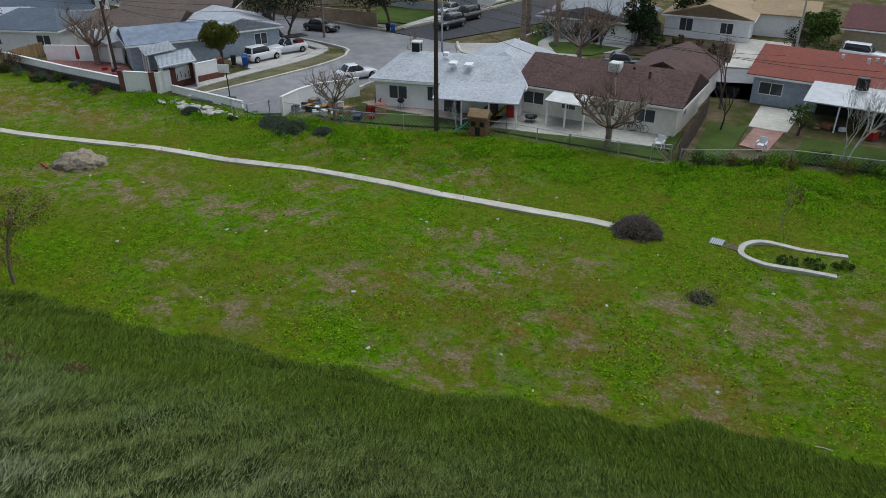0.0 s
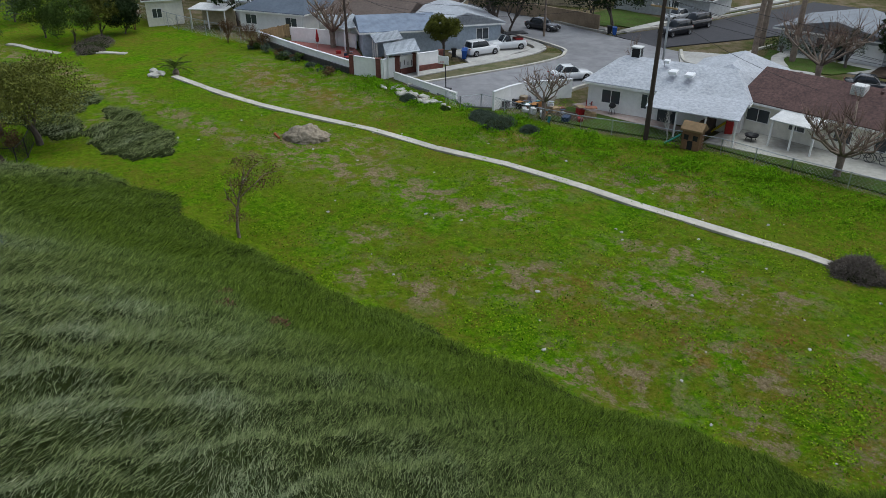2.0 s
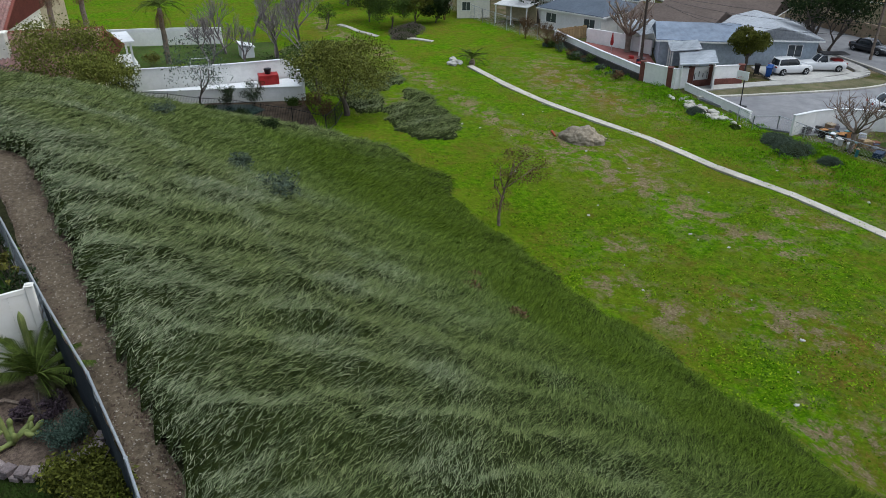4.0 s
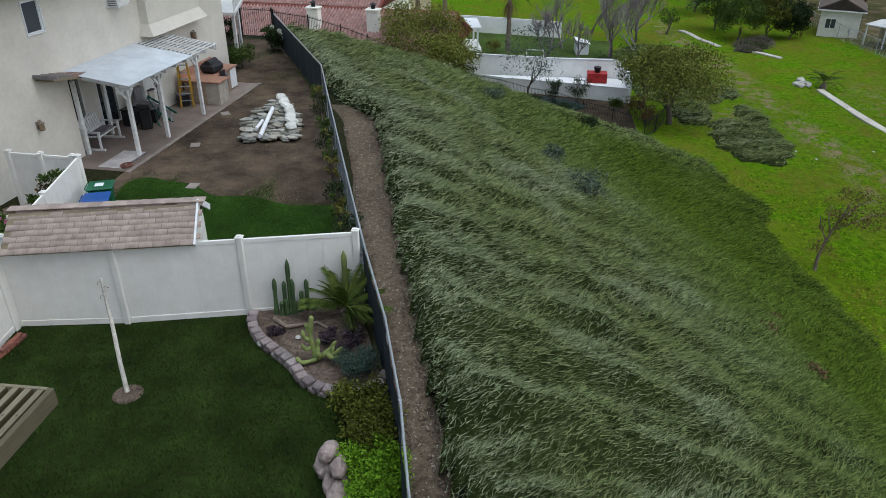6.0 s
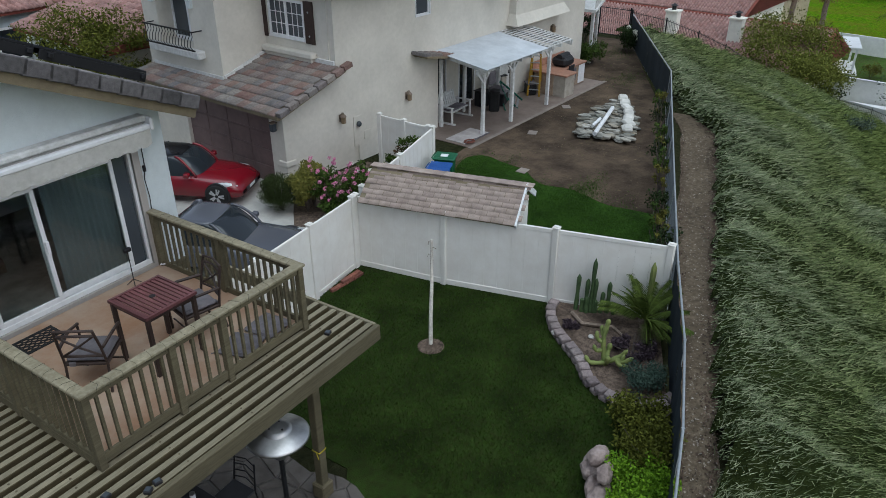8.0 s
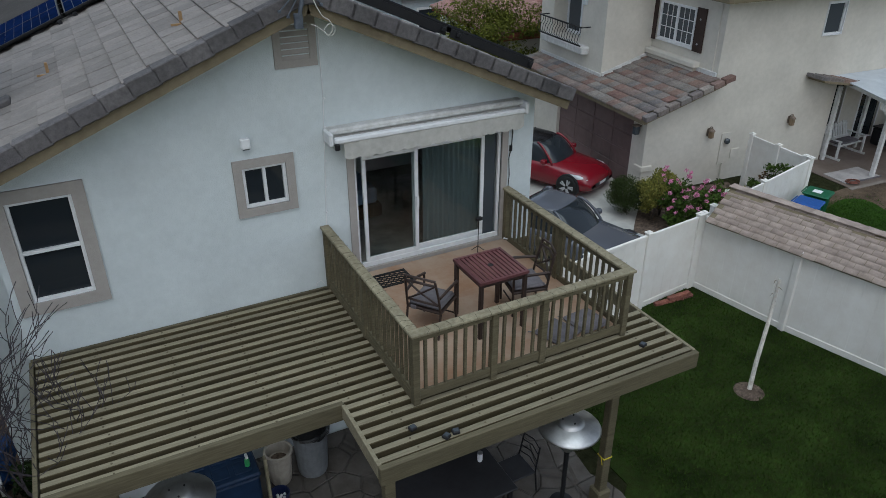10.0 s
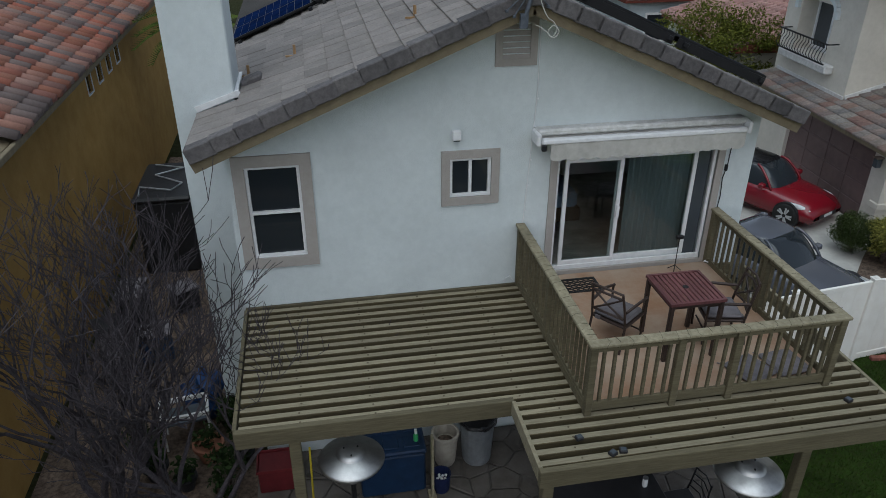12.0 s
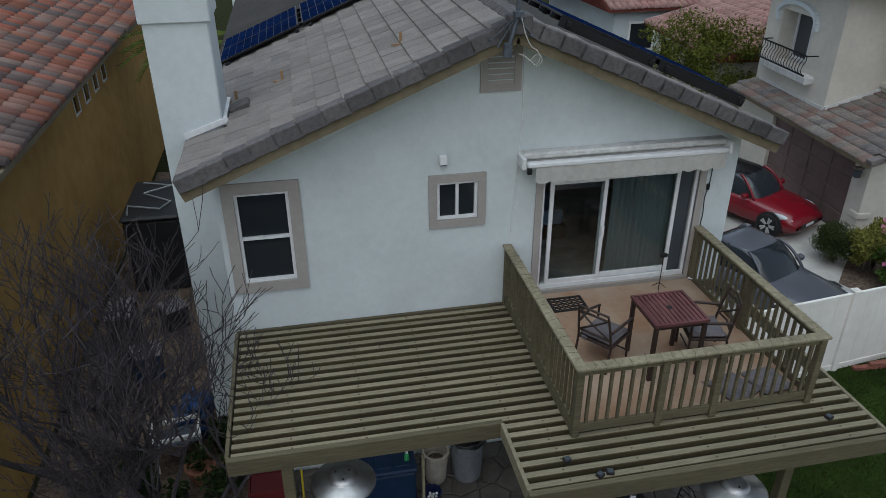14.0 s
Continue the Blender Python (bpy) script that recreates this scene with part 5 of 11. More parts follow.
for ax, ay, ar in ((31.5, 10.9, .8), (36.0, 13.0, .9), (19.0, 11.3, .5)):
    cl = np.stack([ax + ar * g.normal(0, 1, 1100), ay + .55 * ar * g.normal(0, 1, 1100), np.full(1100, .02)], 1)
    p0 = np.concatenate([p0, cl])
pd_ = g.normal(size=p0.shape) * .55 + np.array([0, 0, 1])
pd_ /= np.linalg.norm(pd_, axis=1)[:, None]
tagged(new("yard_grass", blades(p0, pd_, .02 + .035 * g.random(len(p0)), .010 + .012 * g.random(len(p0)), "yard_grass", leaf_mat("yard_blade", (.044, .095, .014), (.02, .05, .008)))), "ragged green grass of the next back yard", "grass", kind="stuff")
tagged(new("lawn_grass", blades(b0, dr, .03 + .05 * g.random(m), .008 + .012 * g.random(m), "lawn_grass", GRASS)), "short dark green lawn grass blades", "grass", kind="stuff")

# ---- balcony furniture ----
TBL = mat("red_brown_slat_wood", (.155, .062, .064), (.10, .040, .042), 6, .35, .15, 50, vary=.12, stretch=(5, .6, 5))
MET = mat("bronze_metal", (.05, .033, .028), (.035, .024, .02), 10, .5, .05)
CUSH = mat("grey_cushion", (.17, .155, .165), (.12, .11, .12), 8, .95, .2, 60)
FZ = DZ + .10
TH = .87
tb = thing("patio_table", "square red brown slatted counter-height patio table", "table", Matrix.Translation((4.44, 7.31, FZ)))
for i in range(11):
    part("slat", box(-.345 + i * .063, -.34, TH, -.345 + i * .063 + .046, .34, TH + .024, .004), TBL, tb)
piece = part("table_frame", trim_frame(-.345, .345, -.345, .345, .035, .02, 0), TBL, tb)
piece.matrix_basis = Matrix.Translation((0, 0, TH + .008)) @ Matrix.Rotation(-math.pi / 2, 4, "X")
for s_ in (-1, 1):
    part("apron", box(s_ * .34 - .012, -.32, TH - .07, s_ * .34 + .012, .32, TH - .012, .003), MET, tb)
    part("apron", box(-.32, s_ * .34 - .012, TH - .07, .32, s_ * .34 + .012, TH - .012, .003), MET, tb)
for sx in (-1, 1):
    for sy in (-1, 1):
        part("leg", box(sx * .34 - .027, sy * .34 - .027, 0, sx * .34 + .027, sy * .34 + .027, TH - .012, .005), MET, tb)
part("umbrella_hole_ring", lathe([(.04, TH + .024), (.04, TH + .03), (.02, TH + .03)], 12), BLACK, tb)


def patio_chair(m, label):
    c = thing("patio_chair", label, "chair", m, "chairs at the balcony table")
    part("seat_cushion", box(-.24, -.24, .40, .24, .24, .47, .03), CUSH, c, "grey seat cushion")
    part("seat_frame", box(-.26, -.26, .36, .26, .26, .40, .01), MET, c)
    for sx in (-1, 1):
        part("front_leg", tube([(sx * .25, .24, 0), (sx * .25, .25, .36), (sx * .25, .25, .62)], .018, 6), MET, c)
        part("back_leg", tube([(sx * .25, -.32, 0), (sx * .25, -.25, .38), (sx * .24, -.30, .66), (sx * .22, -.36, .92)], .018, 6), MET, c)
        part("armrest", tube([(sx * .25, .27, .62), (sx * .27, .05, .66), (sx * .25, -.28, .64)], .022, 6), MET, c)
    for z, y in ((.93, -.36), (.85, -.345), (.52, -.275)):
        part("back_rail", tube([(-.23, y, z), (0, y - .03, z + .02), (.23, y, z)], .017, 6), MET, c)
    part("back_cross", tube([(-.22, -.28, .53), (0, -.34, .69), (.22, -.345, .85)], .014, 6), MET, c)
    part("back_cross", tube([(.22, -.28, .53), (0, -.335, .69), (-.22, -.345, .85)], .014, 6), MET, c)
    part("stretcher", tube([(-.25, .2, .14), (.25, .2, .14)], .012, 6), MET, c)
    part("cushion_tie", box(-.20, -.27, .36, -.12, -.245, .42, .006), CUSH, c)
    return c


patio_chair(Matrix.Translation((3.69, 7.59, FZ)) @ Matrix.Rotation(-.927, 4, "Z"), "bronze metal patio chair with a grey cushion beside the table")
patio_chair(Matrix.Translation((5.07, 7.42, FZ)) @ Matrix.Rotation(1.37, 4, "Z"), "bronze metal patio chair with a grey cushion by the railing")
for i, (x, y, r) in enumerate(((5.10, 6.58, .35), (5.62, 6.62, .1))):
    cu = thing("floor_cushion", "flat grey square cushion lying on the floor", "cushion", Matrix.Translation((x, y, FZ)) @ Matrix.Rotation(r, 4, "Z"), "cushions on the balcony floor")
    part("pad", box(-.24, -.24, 0, .24, .24, .07, .03), CUSH, cu)
    part("tie", tube([(-.22, .24, .03), (-.25, .31, .02)], .008, 4), CUSH, cu)
mt = thing("door_mat", "black openwork rubber door mat", "door mat", Matrix.Translation((3.70, 8.98, FZ)))
piece = part("rim", trim_frame(-.25, .25, -.17, .17, .03, .012, 0), RUBBER, mt)
piece.matrix_basis = Matrix.Rotation(-math.pi / 2, 4, "X") @ Matrix.Translation((0, 0, 0))
for i in range(6):
    for j in range(4):
        cx, cy = -.21 + i * .084, -.125 + j * .084
        part("scroll", tube([(cx + .04 * math.cos(a), cy + .035 * math.sin(a), .008) for a in np.linspace(0, math.tau, 9)], .010, 4), RUBBER, mt)
bt = tube([(5.30, 9.12, FZ), (5.31, 9.13, FZ + .62)], .008, 6)
for a in (0, 2.1, 4.2):
    tube([(5.30, 9.12, FZ + .12), (5.30 + .12 * math.cos(a), 9.12 + .12 * math.sin(a), FZ + .01)], .006, 5, bt)
box(5.25, 9.10, FZ + .58, 5.37, 9.16, FZ + .64, .01, bt)
solid("music_stand", bt, BLACK, "thin black folding stand by the glass door", "stand")
for i, (x, y, r) in enumerate(((2.57, 5.88, .2), (2.86, 5.58, .5), (2.99, 5.60, -.2), (6.06, 5.92, .3))):
    sl = thing("solar_light", "small black square solar light on the slats", "solar light", Matrix.Translation((x, y, DZ + .002)) @ Matrix.Rotation(r, 4, "Z"), "solar lights on the slats")
    part("body", box(-.045, -.04, 0, .045, .04, .045, .008), BLACK_PLASTIC, sl)
    part("cell", box(-.03, -.028, .045, .03, .028, .048), GLASS_GREY, sl)

# ---- patio under the cover ----
bm = prism([(-1.5, 9.36), (-1.5, 6.0), (-.9, 5.3), (2, 4.9), (4.6, 4.95)] + [(5.05 + 1.15 * math.cos(a), 5.95 + 1.05 * math.sin(a)) for a in np.linspace(-1.6, .6, 9)] + [(6.2, 8.0), (6.4, 9.36)], 0, .035)
patio = solid("patio", bm, None, "grey stamped concrete patio slab with stone pattern", "patio", kind="structure")
pm = mat("stamped_flagstone", (.125, .112, .10), (.075, .065, .056), 2.2, .75, .3, 30, big=.25)
n_, l_ = pm.node_tree.nodes, pm.node_tree.links
vo = n_.new("ShaderNodeTexVoronoi")
vo.feature = "DISTANCE_TO_EDGE"
vo.inputs["Scale"].default_value = 2.3
l_.new(n_.new("ShaderNodeNewGeometry").outputs["Position"], vo.inputs["Vector"])
cr = n_.new("ShaderNodeMapRange")
cr.inputs["From Max"].default_value = .05
l_.new(vo.outputs["Distance"], cr.inputs["Value"])
b2 = n_.new("ShaderNodeBump")
b2.inputs["Strength"].default_value, b2.inputs["Distance"].default_value = 1.0, .03
l_.new(cr.outputs[0], b2.inputs["Height"])
old = [x for x in n_ if x.bl_idname == "ShaderNodeBump"][0]
l_.new(old.outputs[0], b2.inputs["Normal"])
l_.new(b2.outputs[0], n_["Principled BSDF"].inputs["Normal"])
patio.data.materials.append(pm)


def patio_heater(x, y, label):
    h = thing("patio_heater", label, "patio heater", Matrix.Translation((x, y, .035)), "patio heaters")
    part("base", lathe([(.0, 0), (.26, 0), (.26, .05), (.22, .07)], 20), STEEL, h)
    part("tank_housing", lathe([(.2, .07), (.2, .66), (.17, .72), (.04, .74)], 20), BLACK, h)
    part("pole", tube([(0, 0, .74), (0, 0, 1.72)], .035, 10), BLACK, h)
    part("burner", lathe([(.09, 1.72), (.1, 1.76), (.1, 2.02), (.06, 2.06)], 16), STEEL, h)
    r = part("reflector", lathe([(.42, 2.08), (.425, 2.09), (.40, 2.12), (.20, 2.185), (.19, 2.19), (.19, 2.21), (.12, 2.225), (.02, 2.23)], 32), STEEL, h, "spun steel reflector dish")
    r.data.shade_smooth()
    for a in (.5, 2.6, 4.7):
        part("bolt", lathe([(.012, 2.215), (.012, 2.24)], 6, at=(.1 * math.cos(a), .1 * math.sin(a), 0)), BLACK, h)
    return h


patio_heater(4.82, 5.78, "steel mushroom patio heater standing beside the lawn")
patio_heater(-.02, 6.9, "steel mushroom patio heater under the slatted cover")
DT = mat("dark_table_glass", (.03, .03, .033), None, 6, .3, .05)
dt = thing("dining_table", "dark long outdoor dining table under the cover", "table", Matrix.Translation((3.55, 6.75, .035)))
part("tabletop", box(-.85, -.5, .70, .85, .5, .735, .012), DT, dt)
for sx in (-1, 1):
    for sy in (-1, 1):
        part("leg", box(sx * .75 - .03, sy * .42 - .03, 0, sx * .75 + .03, sy * .42 + .03, .70, .006), BLACK, dt)
for i, (x, y, r) in enumerate(((4.75, 6.85, 1.6), (4.1, 5.95, .2), (3.1, 5.9, -.1), (3.2, 7.6, 3.1), (4.0, 7.6, 3.0))):
    c = thing("dining_chair", "black metal outdoor dining chair at the dark table", "chair", Matrix.Translation((x, y, .035)) @ Matrix.Rotation(r, 4, "Z"), "chairs at the dining table")
    part("seat", box(-.23, -.22, .42, .23, .23, .45, .012), DT, c)
    for sx in (-1, 1):
        part("leg", tube([(sx * .22, .21, 0), (sx * .22, .21, .44)], .014, 6), BLACK, c)
        part("leg", tube([(sx * .22, -.26, 0), (sx * .22, -.21, .44), (sx * .2, -.28, .9)], .014, 6), BLACK, c)
    for k in range(4):
        part("back_scroll", tube([(-.21, -.22 - .02 * k, .52 + .11 * k), (0, -.25 - .02 * k, .56 + .11 * k), (.21, -.22 - .02 * k, .52 + .11 * k)], .01, 5), BLACK, c)
ja = thing("candle_jar", "white candle jar on the dark table", "jar", Matrix.Translation((4.17, 6.98, .77)))
part("jar", lathe([(.035, 0), (.04, .02), (.04, .14), (.03, .16)], 12), WHITE, ja)
part("rim", lathe([(.041, .15), (.041, .165), (.03, .166)], 12), STEEL, ja)
RED = mat("red_plastic", (.35, .02, .02), None, 8, .5)
rl = thing("red_lighter", "red handled gas lighter on the table", "lighter", Matrix.Translation((2.95, 6.55, .77)) @ Matrix.Rotation(.3, 4, "Z"))
part("handle", box(-.07, -.015, 0, .04, .015, .025, .006), RED, rl)
part("nozzle", tube([(.04, 0, .012), (.14, 0, .012)], .006, 6), BLACK, rl)
BLUE = mat("blue_plastic", (.012, .035, .085), (.009, .026, .065), 6, .5, .1)
cab = thing("storage_bench", "dark blue plastic storage bench with moulded lid", "storage box", Matrix.Translation((.62, 8.55, .035)))
part("body", box(-.5, -.4, 0, .5, .4, .78, .03), BLUE, cab)
lidp = part("lid", box(-.52, -.42, .785, .52, .42, .87, .025), BLUE, cab)
for i in range(3):
    for j in range(2):
        part("moulding", box(-.44 + i * .31, -.32 + j * .34, .868, -.2 + i * .31, -.06 + j * .34, .885, .012), BLUE, lidp)
wp = thing("pale_post", "pale upright board leaning by the storage bench", "board", Matrix.Translation((1.2, 8.0, .035)))
part("board", box(-.02, -.05, 0, .02, .05, 1.25, .004), WOOD_CAP, wp)
part("foot", box(-.06, -.12, 0, .06, .12, .05, .004), WOOD_CAP, wp)
gb = thing("spray_bottle", "green and white spray bottle", "bottle", Matrix.Translation((1.0, 8.35, .905)))
part("bottle", lathe([(.035, 0), (.04, .02), (.038, .12), (.015, .17)], 10), mat("green_liquid", (.05, .35, .12), None, 9, .3), gb)
part("nozzle", box(-.02, -.05, .17, .02, .03, .23, .008), WHITE, gb)
pt = thing("planter_pot", "tall beige empty planter pot on the patio", "pot", Matrix.Translation((1.53, 8.72, .035)))
part("pot", lathe([(.15, 0), (.17, .05), (.21, .55), (.23, .58), (.23, .63), (.19, .63), (.17, .45), (.02, .44)], 20), STUCCO_TAN, pt)
part("soil", lathe([(.02, .441), (.165, .445), (.02, .46)], 16), MULCH, pt)
tc = thing("trash_can", "grey plastic trash can lined with a black bag", "trash can", Matrix.Translation((2.06, 8.72, .035)))
part("can", lathe([(.22, 0), (.24, .05), (.28, .78), (.30, .80), (.30, .84), (.27, .84), (.26, .7), (.02, .69)], 24), mat("grey_plastic", (.17, .18, .19), None, 8, .6), tc)
bm = lathe([(.305, .80), (.315, .86), (.29, .89), (.24, .80), (.12, .74), (.01, .73)], 24)
for v in bm.verts:
    v.co += Vector((rnd.uniform(-.015, .015), rnd.uniform(-.015, .015), rnd.uniform(-.02, .02)))
part("bag", bm, mat("black_bag", (.015, .015, .016), None, 6, .3, .3, 20), tc)
bk = thing("bucket", "navy bucket filled with white balls", "bucket", Matrix.Translation((1.36, 8.14, .035)))
part("pail", lathe([(.12, 0), (.13, .02), (.15, .33), (.16, .34), (.145, .34), (.13, .2), (.01, .2)], 20), mat("navy_plastic", (.012, .02, .07), None, 8, .5), bk)
ball = bmesh.new()
bmesh.ops.create_icosphere(ball, subdivisions=2, radius=.024)
ball = mesh_of(ball, "ball", WHITE, True)
for i in range(9):
    a = i * 2.4
    put("ball", ball, bk, Matrix.Translation((.025 * math.sqrt(i) * math.cos(a) * 1.2, .025 * math.sqrt(i) * math.sin(a) * 1.2, .23 + .01 * (i % 3))))
br = thing("broom", "yellow handled broom leaning under the cover", "broom", Matrix.Translation((-.62, 7.95, .035)))
part("handle", tube([(0, 0, .1), (.03, .03, 1.35)], .016, 8), mat("yellow_paint", (.6, .48, .03), None, 9, .5), br)
part("head", box(-.16, -.03, 0, .16, .03, .12, .01), mat("yellow_bristles", (.5, .42, .06), None, 40, .9, .5), br)
rx = thing("red_crate", "dark red storage crate on the patio", "crate", Matrix.Translation((-1.15, 8.75, .035)))
part("body", box(-.3, -.22, 0, .3, .22, .45, .02), mat("dark_red_plastic", (.10, .012, .015), None, 6, .55), rx)
piece = part("rim", trim_frame(-.3, .3, -.22, .22, .02, .03, 0), mat("dark_red_rim", (.12, .015, .018), None, 6, .55), rx)
piece.matrix_basis = Matrix.Translation((0, 0, .45)) @ Matrix.Rotation(-math.pi / 2, 4, "X")

# ---- side yard clutter ----
TERRA = mat("terracotta", (.30, .13, .08), (.22, .095, .06), 8, .9, .2, 40)
for i, (x, y, r, h) in enumerate(((-2.3, 9.5, .24, .34), (-1.75, 9.3, .19, .26), (-2.6, 8.9, .17, .25), (-3.1, 9.2, .2, .3))):
    p = thing("flower_pot", "terracotta flower pot with dry plants" if i == 0 else "dark flower pot with a dead plant", "pot", Matrix.Translation((x, y, .02)), "pots in the side yard")
    part("pot", lathe([(r * .65, 0), (r * .95, h * .8), (r * 1.08, h * .82), (r * 1.08, h), (r * .9, h), (r * .85, h * .8), (.01, h * .78)], 18), TERRA if i == 0 else BLACK_PLASTIC, p)
    ob = new("plant", leaf_cloud([(0, 0, h + .15)], 160, .22, .05, "plant", LEAF_DARK, 1, i))
    ob.parent = p
wf = thing("garden_cart", "old white frame cart in the side yard", "cart", Matrix.Translation((-2.7, 10.05, .02)) @ Matrix.Rotation(.15, 4, "Z"))
piece = part("tray", trim_frame(-.35, .35, -.22, .22, .05, .05, 0), OLD_WHITE, wf)
piece.matrix_basis = Matrix.Translation((0, 0, .66)) @ Matrix.Rotation(-math.pi / 2, 4, "X")
part("bed", box(-.35, -.22, .5, .35, .22, .54), GLASS_GREY, wf)
for sx in (-1, 1):
    for sy in (-1, 1):
        part("leg", tube([(sx * .36, sy * .22, 0), (sx * .36, sy * .22, .64)], .018, 6), OLD_WHITE, wf)
bl = thing("blue_bag", "crumpled bright blue tarp bundle by the chimney", "tarp", Matrix.Translation((-2.45, 10.75, .02)))
bm = bmesh.new()
bmesh.ops.create_icosphere(bm, subdivisions=3, radius=.36)
for v in bm.verts:
    v.co = Vector((v.co.x, v.co.y, v.co.z * 1.15 + .4)) + v.co.normalized() * .25 * noise.noise(v.co * 5)
part("tarp_body", bm, mat("blue_tarp", (.012, .05, .16), (.008, .03, .10), 6, .45, .3, 20), bl)
part("knot", lathe([(.05, .72), (.08, .8), (.05, .95)], 8), mat("blue_tarp_knot", (.02, .07, .22), None, 6, .45), bl)
hb = thing("hot_tub_cover", "black covered box with grey tubing in the side yard", "covered box", Matrix.Translation((-3.75, 17.1, .02)))
part("box", box(-.62, -1.1, 0, .62, 1.1, 1.85, .05), BLACK_PLASTIC, hb)
part("cover", box(-.66, -1.14, 1.855, .66, 1.14, 1.98, .05), mat("black_vinyl", (.02, .02, .022), None, 5, .5, .2, 15), hb)
part("tubing", tube([(-.5, -.95, 2.0), (-.55, -.5, 2.03), (.2, -.8, 2.03), (.4, -.4, 2.03), (-.3, .2, 2.03), (.3, .6, 2.03), (-.4, .9, 2.03)], .022, 6), GALV, hb)
for i, (x, y, w, d_, h) in enumerate(((-4.2, 13.8, .5, .8, .9), (-3.6, 12.6, .6, .5, .6), (-4.3, 12.2, .45, .5, 1.1), (-3.3, 14.4, .5, .5, .5))):
    k = thing("storage_tote", "dark plastic storage tote stacked in the side yard", "storage box", Matrix.Translation((x, y, .02)) @ Matrix.Rotation(.2 * i, 4, "Z"), "totes in the side yard")
    part("body", box(-w / 2, -d_ / 2, 0, w / 2, d_ / 2, h, .03), [BLACK_PLASTIC, BLUE, CUSH, BLACK_PLASTIC][i], k)
    part("lid", box(-w / 2 - .02, -d_ / 2 - .02, h, w / 2 + .02, d_ / 2 + .02, h + .05, .015), [CUSH, CUSH, BLACK_PLASTIC, CUSH][i], k)
for i, (x, y, r, h) in enumerate(((-1.9, 8.7, .4, .8), (-2.0, 10.1, .35, .7), (-3.4, 9.9, .4, .6), (-1.7, 9.9, .3, .9))):
    bush((x, y, .02), r, h, 70 + i, "dark straggly potted shrub in the side yard", LEAF_DARK, 500, .05, clumps=9)
bare_tree((-3.5, 8.3, 0), 5.9, 21, "large leafless multi-stemmed tree with fine twigs", BARK_BARE, 6, .74, 2, .080, 8, .225, (.06, .05), .81, 5, .0052, .61)
bare_tree((-2.2, 8.0, 0), 4.9, 31, "leafless young tree with thin twigs near the patio", BARK_BARE, 6, .74, 2, .062, 5, .24, (.16, .08), .81, 5, .0050, .61)


# ---- roofs of tiles ----
def tiles_joined(name, corner, U, V, nu, nv, w, l, material, barrel=True, seed=1):
    """Overlapping tiles in one mesh over a sloped plane: corner, unit ways U along the eave and V up the slope."""
    g = np.random.default_rng(seed)
    U, V, C = np.array(U, float), np.array(V, float), np.array(corner, float)
    U, V = U / np.linalg.norm(U), V / np.linalg.norm(V)
    N = np.cross(U, V)
    N = N if N[2] > 0 else -N
    prof = [(-.5, -.015), (-.42, .05), (-.3, .095), (-.12, .11), (.06, .08), (.16, .02), (.22, -.02), (.42, -.025), (.5, -.015)] if barrel else [(-.482, 0), (.482, 0)]
    rows = [(-.06, -.025), (-.06, .03 if barrel else .045), (1.02, .004)] if barrel or w > .3 else [(-.03, -.004), (-.03, .010), (1.02, .003)]
    k = len(prof)
    vs, fs = [], []
    base = 0
    ii, jj = np.meshgrid(np.arange(nu), np.arange(nv))
    ii, jj = ii.ravel(), jj.ravel()
    off = 0 if barrel else .5 * (jj % 2)
    cu, cv = (ii + .5 + off) * w, jj * l + g.normal(0, .006, len(ii))
    lift = g.uniform(0, .008, len(ii))
    V0 = np.zeros((len(ii), 3 * k, 3))
    for r, (a, h) in enumerate(rows):
        for q, (pu, ph) in enumerate(prof):
            V0[:, r * k + q] = C + np.outer(cu + pu * w, U) + np.outer(cv + a * l, V) + np.outer(h + lift + (ph if r else min(ph, 0)), N)
    F = []
    for r in range(2):
        for q in range(k - 1):
            F.append((r * k + q, r * k + q + 1, (r + 1) * k + q + 1, (r + 1) * k + q))
    F = np.array(F)
    faces = (F[None] + (np.arange(len(ii)) * 3 * k)[:, None, None]).reshape(-1, 4)
    return raw_mesh(name, V0.reshape(-1, 3), faces, material)


def tile_piece(name, w, l, material, barrel=True):
    return tiles_joined(name, (-w / 2, -l / 2, 0), (1, 0, 0), (0, 1, 0), 1, 1, w, l, material, barrel, 2)


def tile_roof(parent, corner, U, V, nu, nv, w, l, material, barrel=True, pieces=0, seed=1):
    """The lowest courses as pieces of their own (up to pieces), the rest in one mesh."""
    U, V, C = Vector(U).normalized(), Vector(V).normalized(), Vector(corner)
    N = U.cross(V)
    if N.z < 0:
        N = -N
    rows = min(nv, pieces // nu) if pieces else 0
    if rows:
        me = tile_piece("roof_tile", w, l, material, barrel)
        R = Matrix((U, V, U.cross(V))).transposed().to_4x4()
        flip = Matrix.Identity(4) if U.cross(V).z > 0 else Matrix.Rotation(math.pi, 4, "Y")
        for j in range(rows):
            for i in range(nu):
                p = C + U * ((i + .5 + (0 if barrel else .5 * (j % 2))) * w) + V * ((j + .5) * l + rnd.uniform(-.01, .01)) + N * rnd.uniform(0, .008)
                put("roof_tile", me, parent, Matrix.Translation(p) @ R @ flip)
    if nv > rows:
        ob = new("roof_tiles", tiles_joined("roof_tiles", C + V * (rows * l), U, V, nu, nv - rows, w, l, material, barrel, seed))
        ob.parent = parent
        ob["kind"] = "stuff"


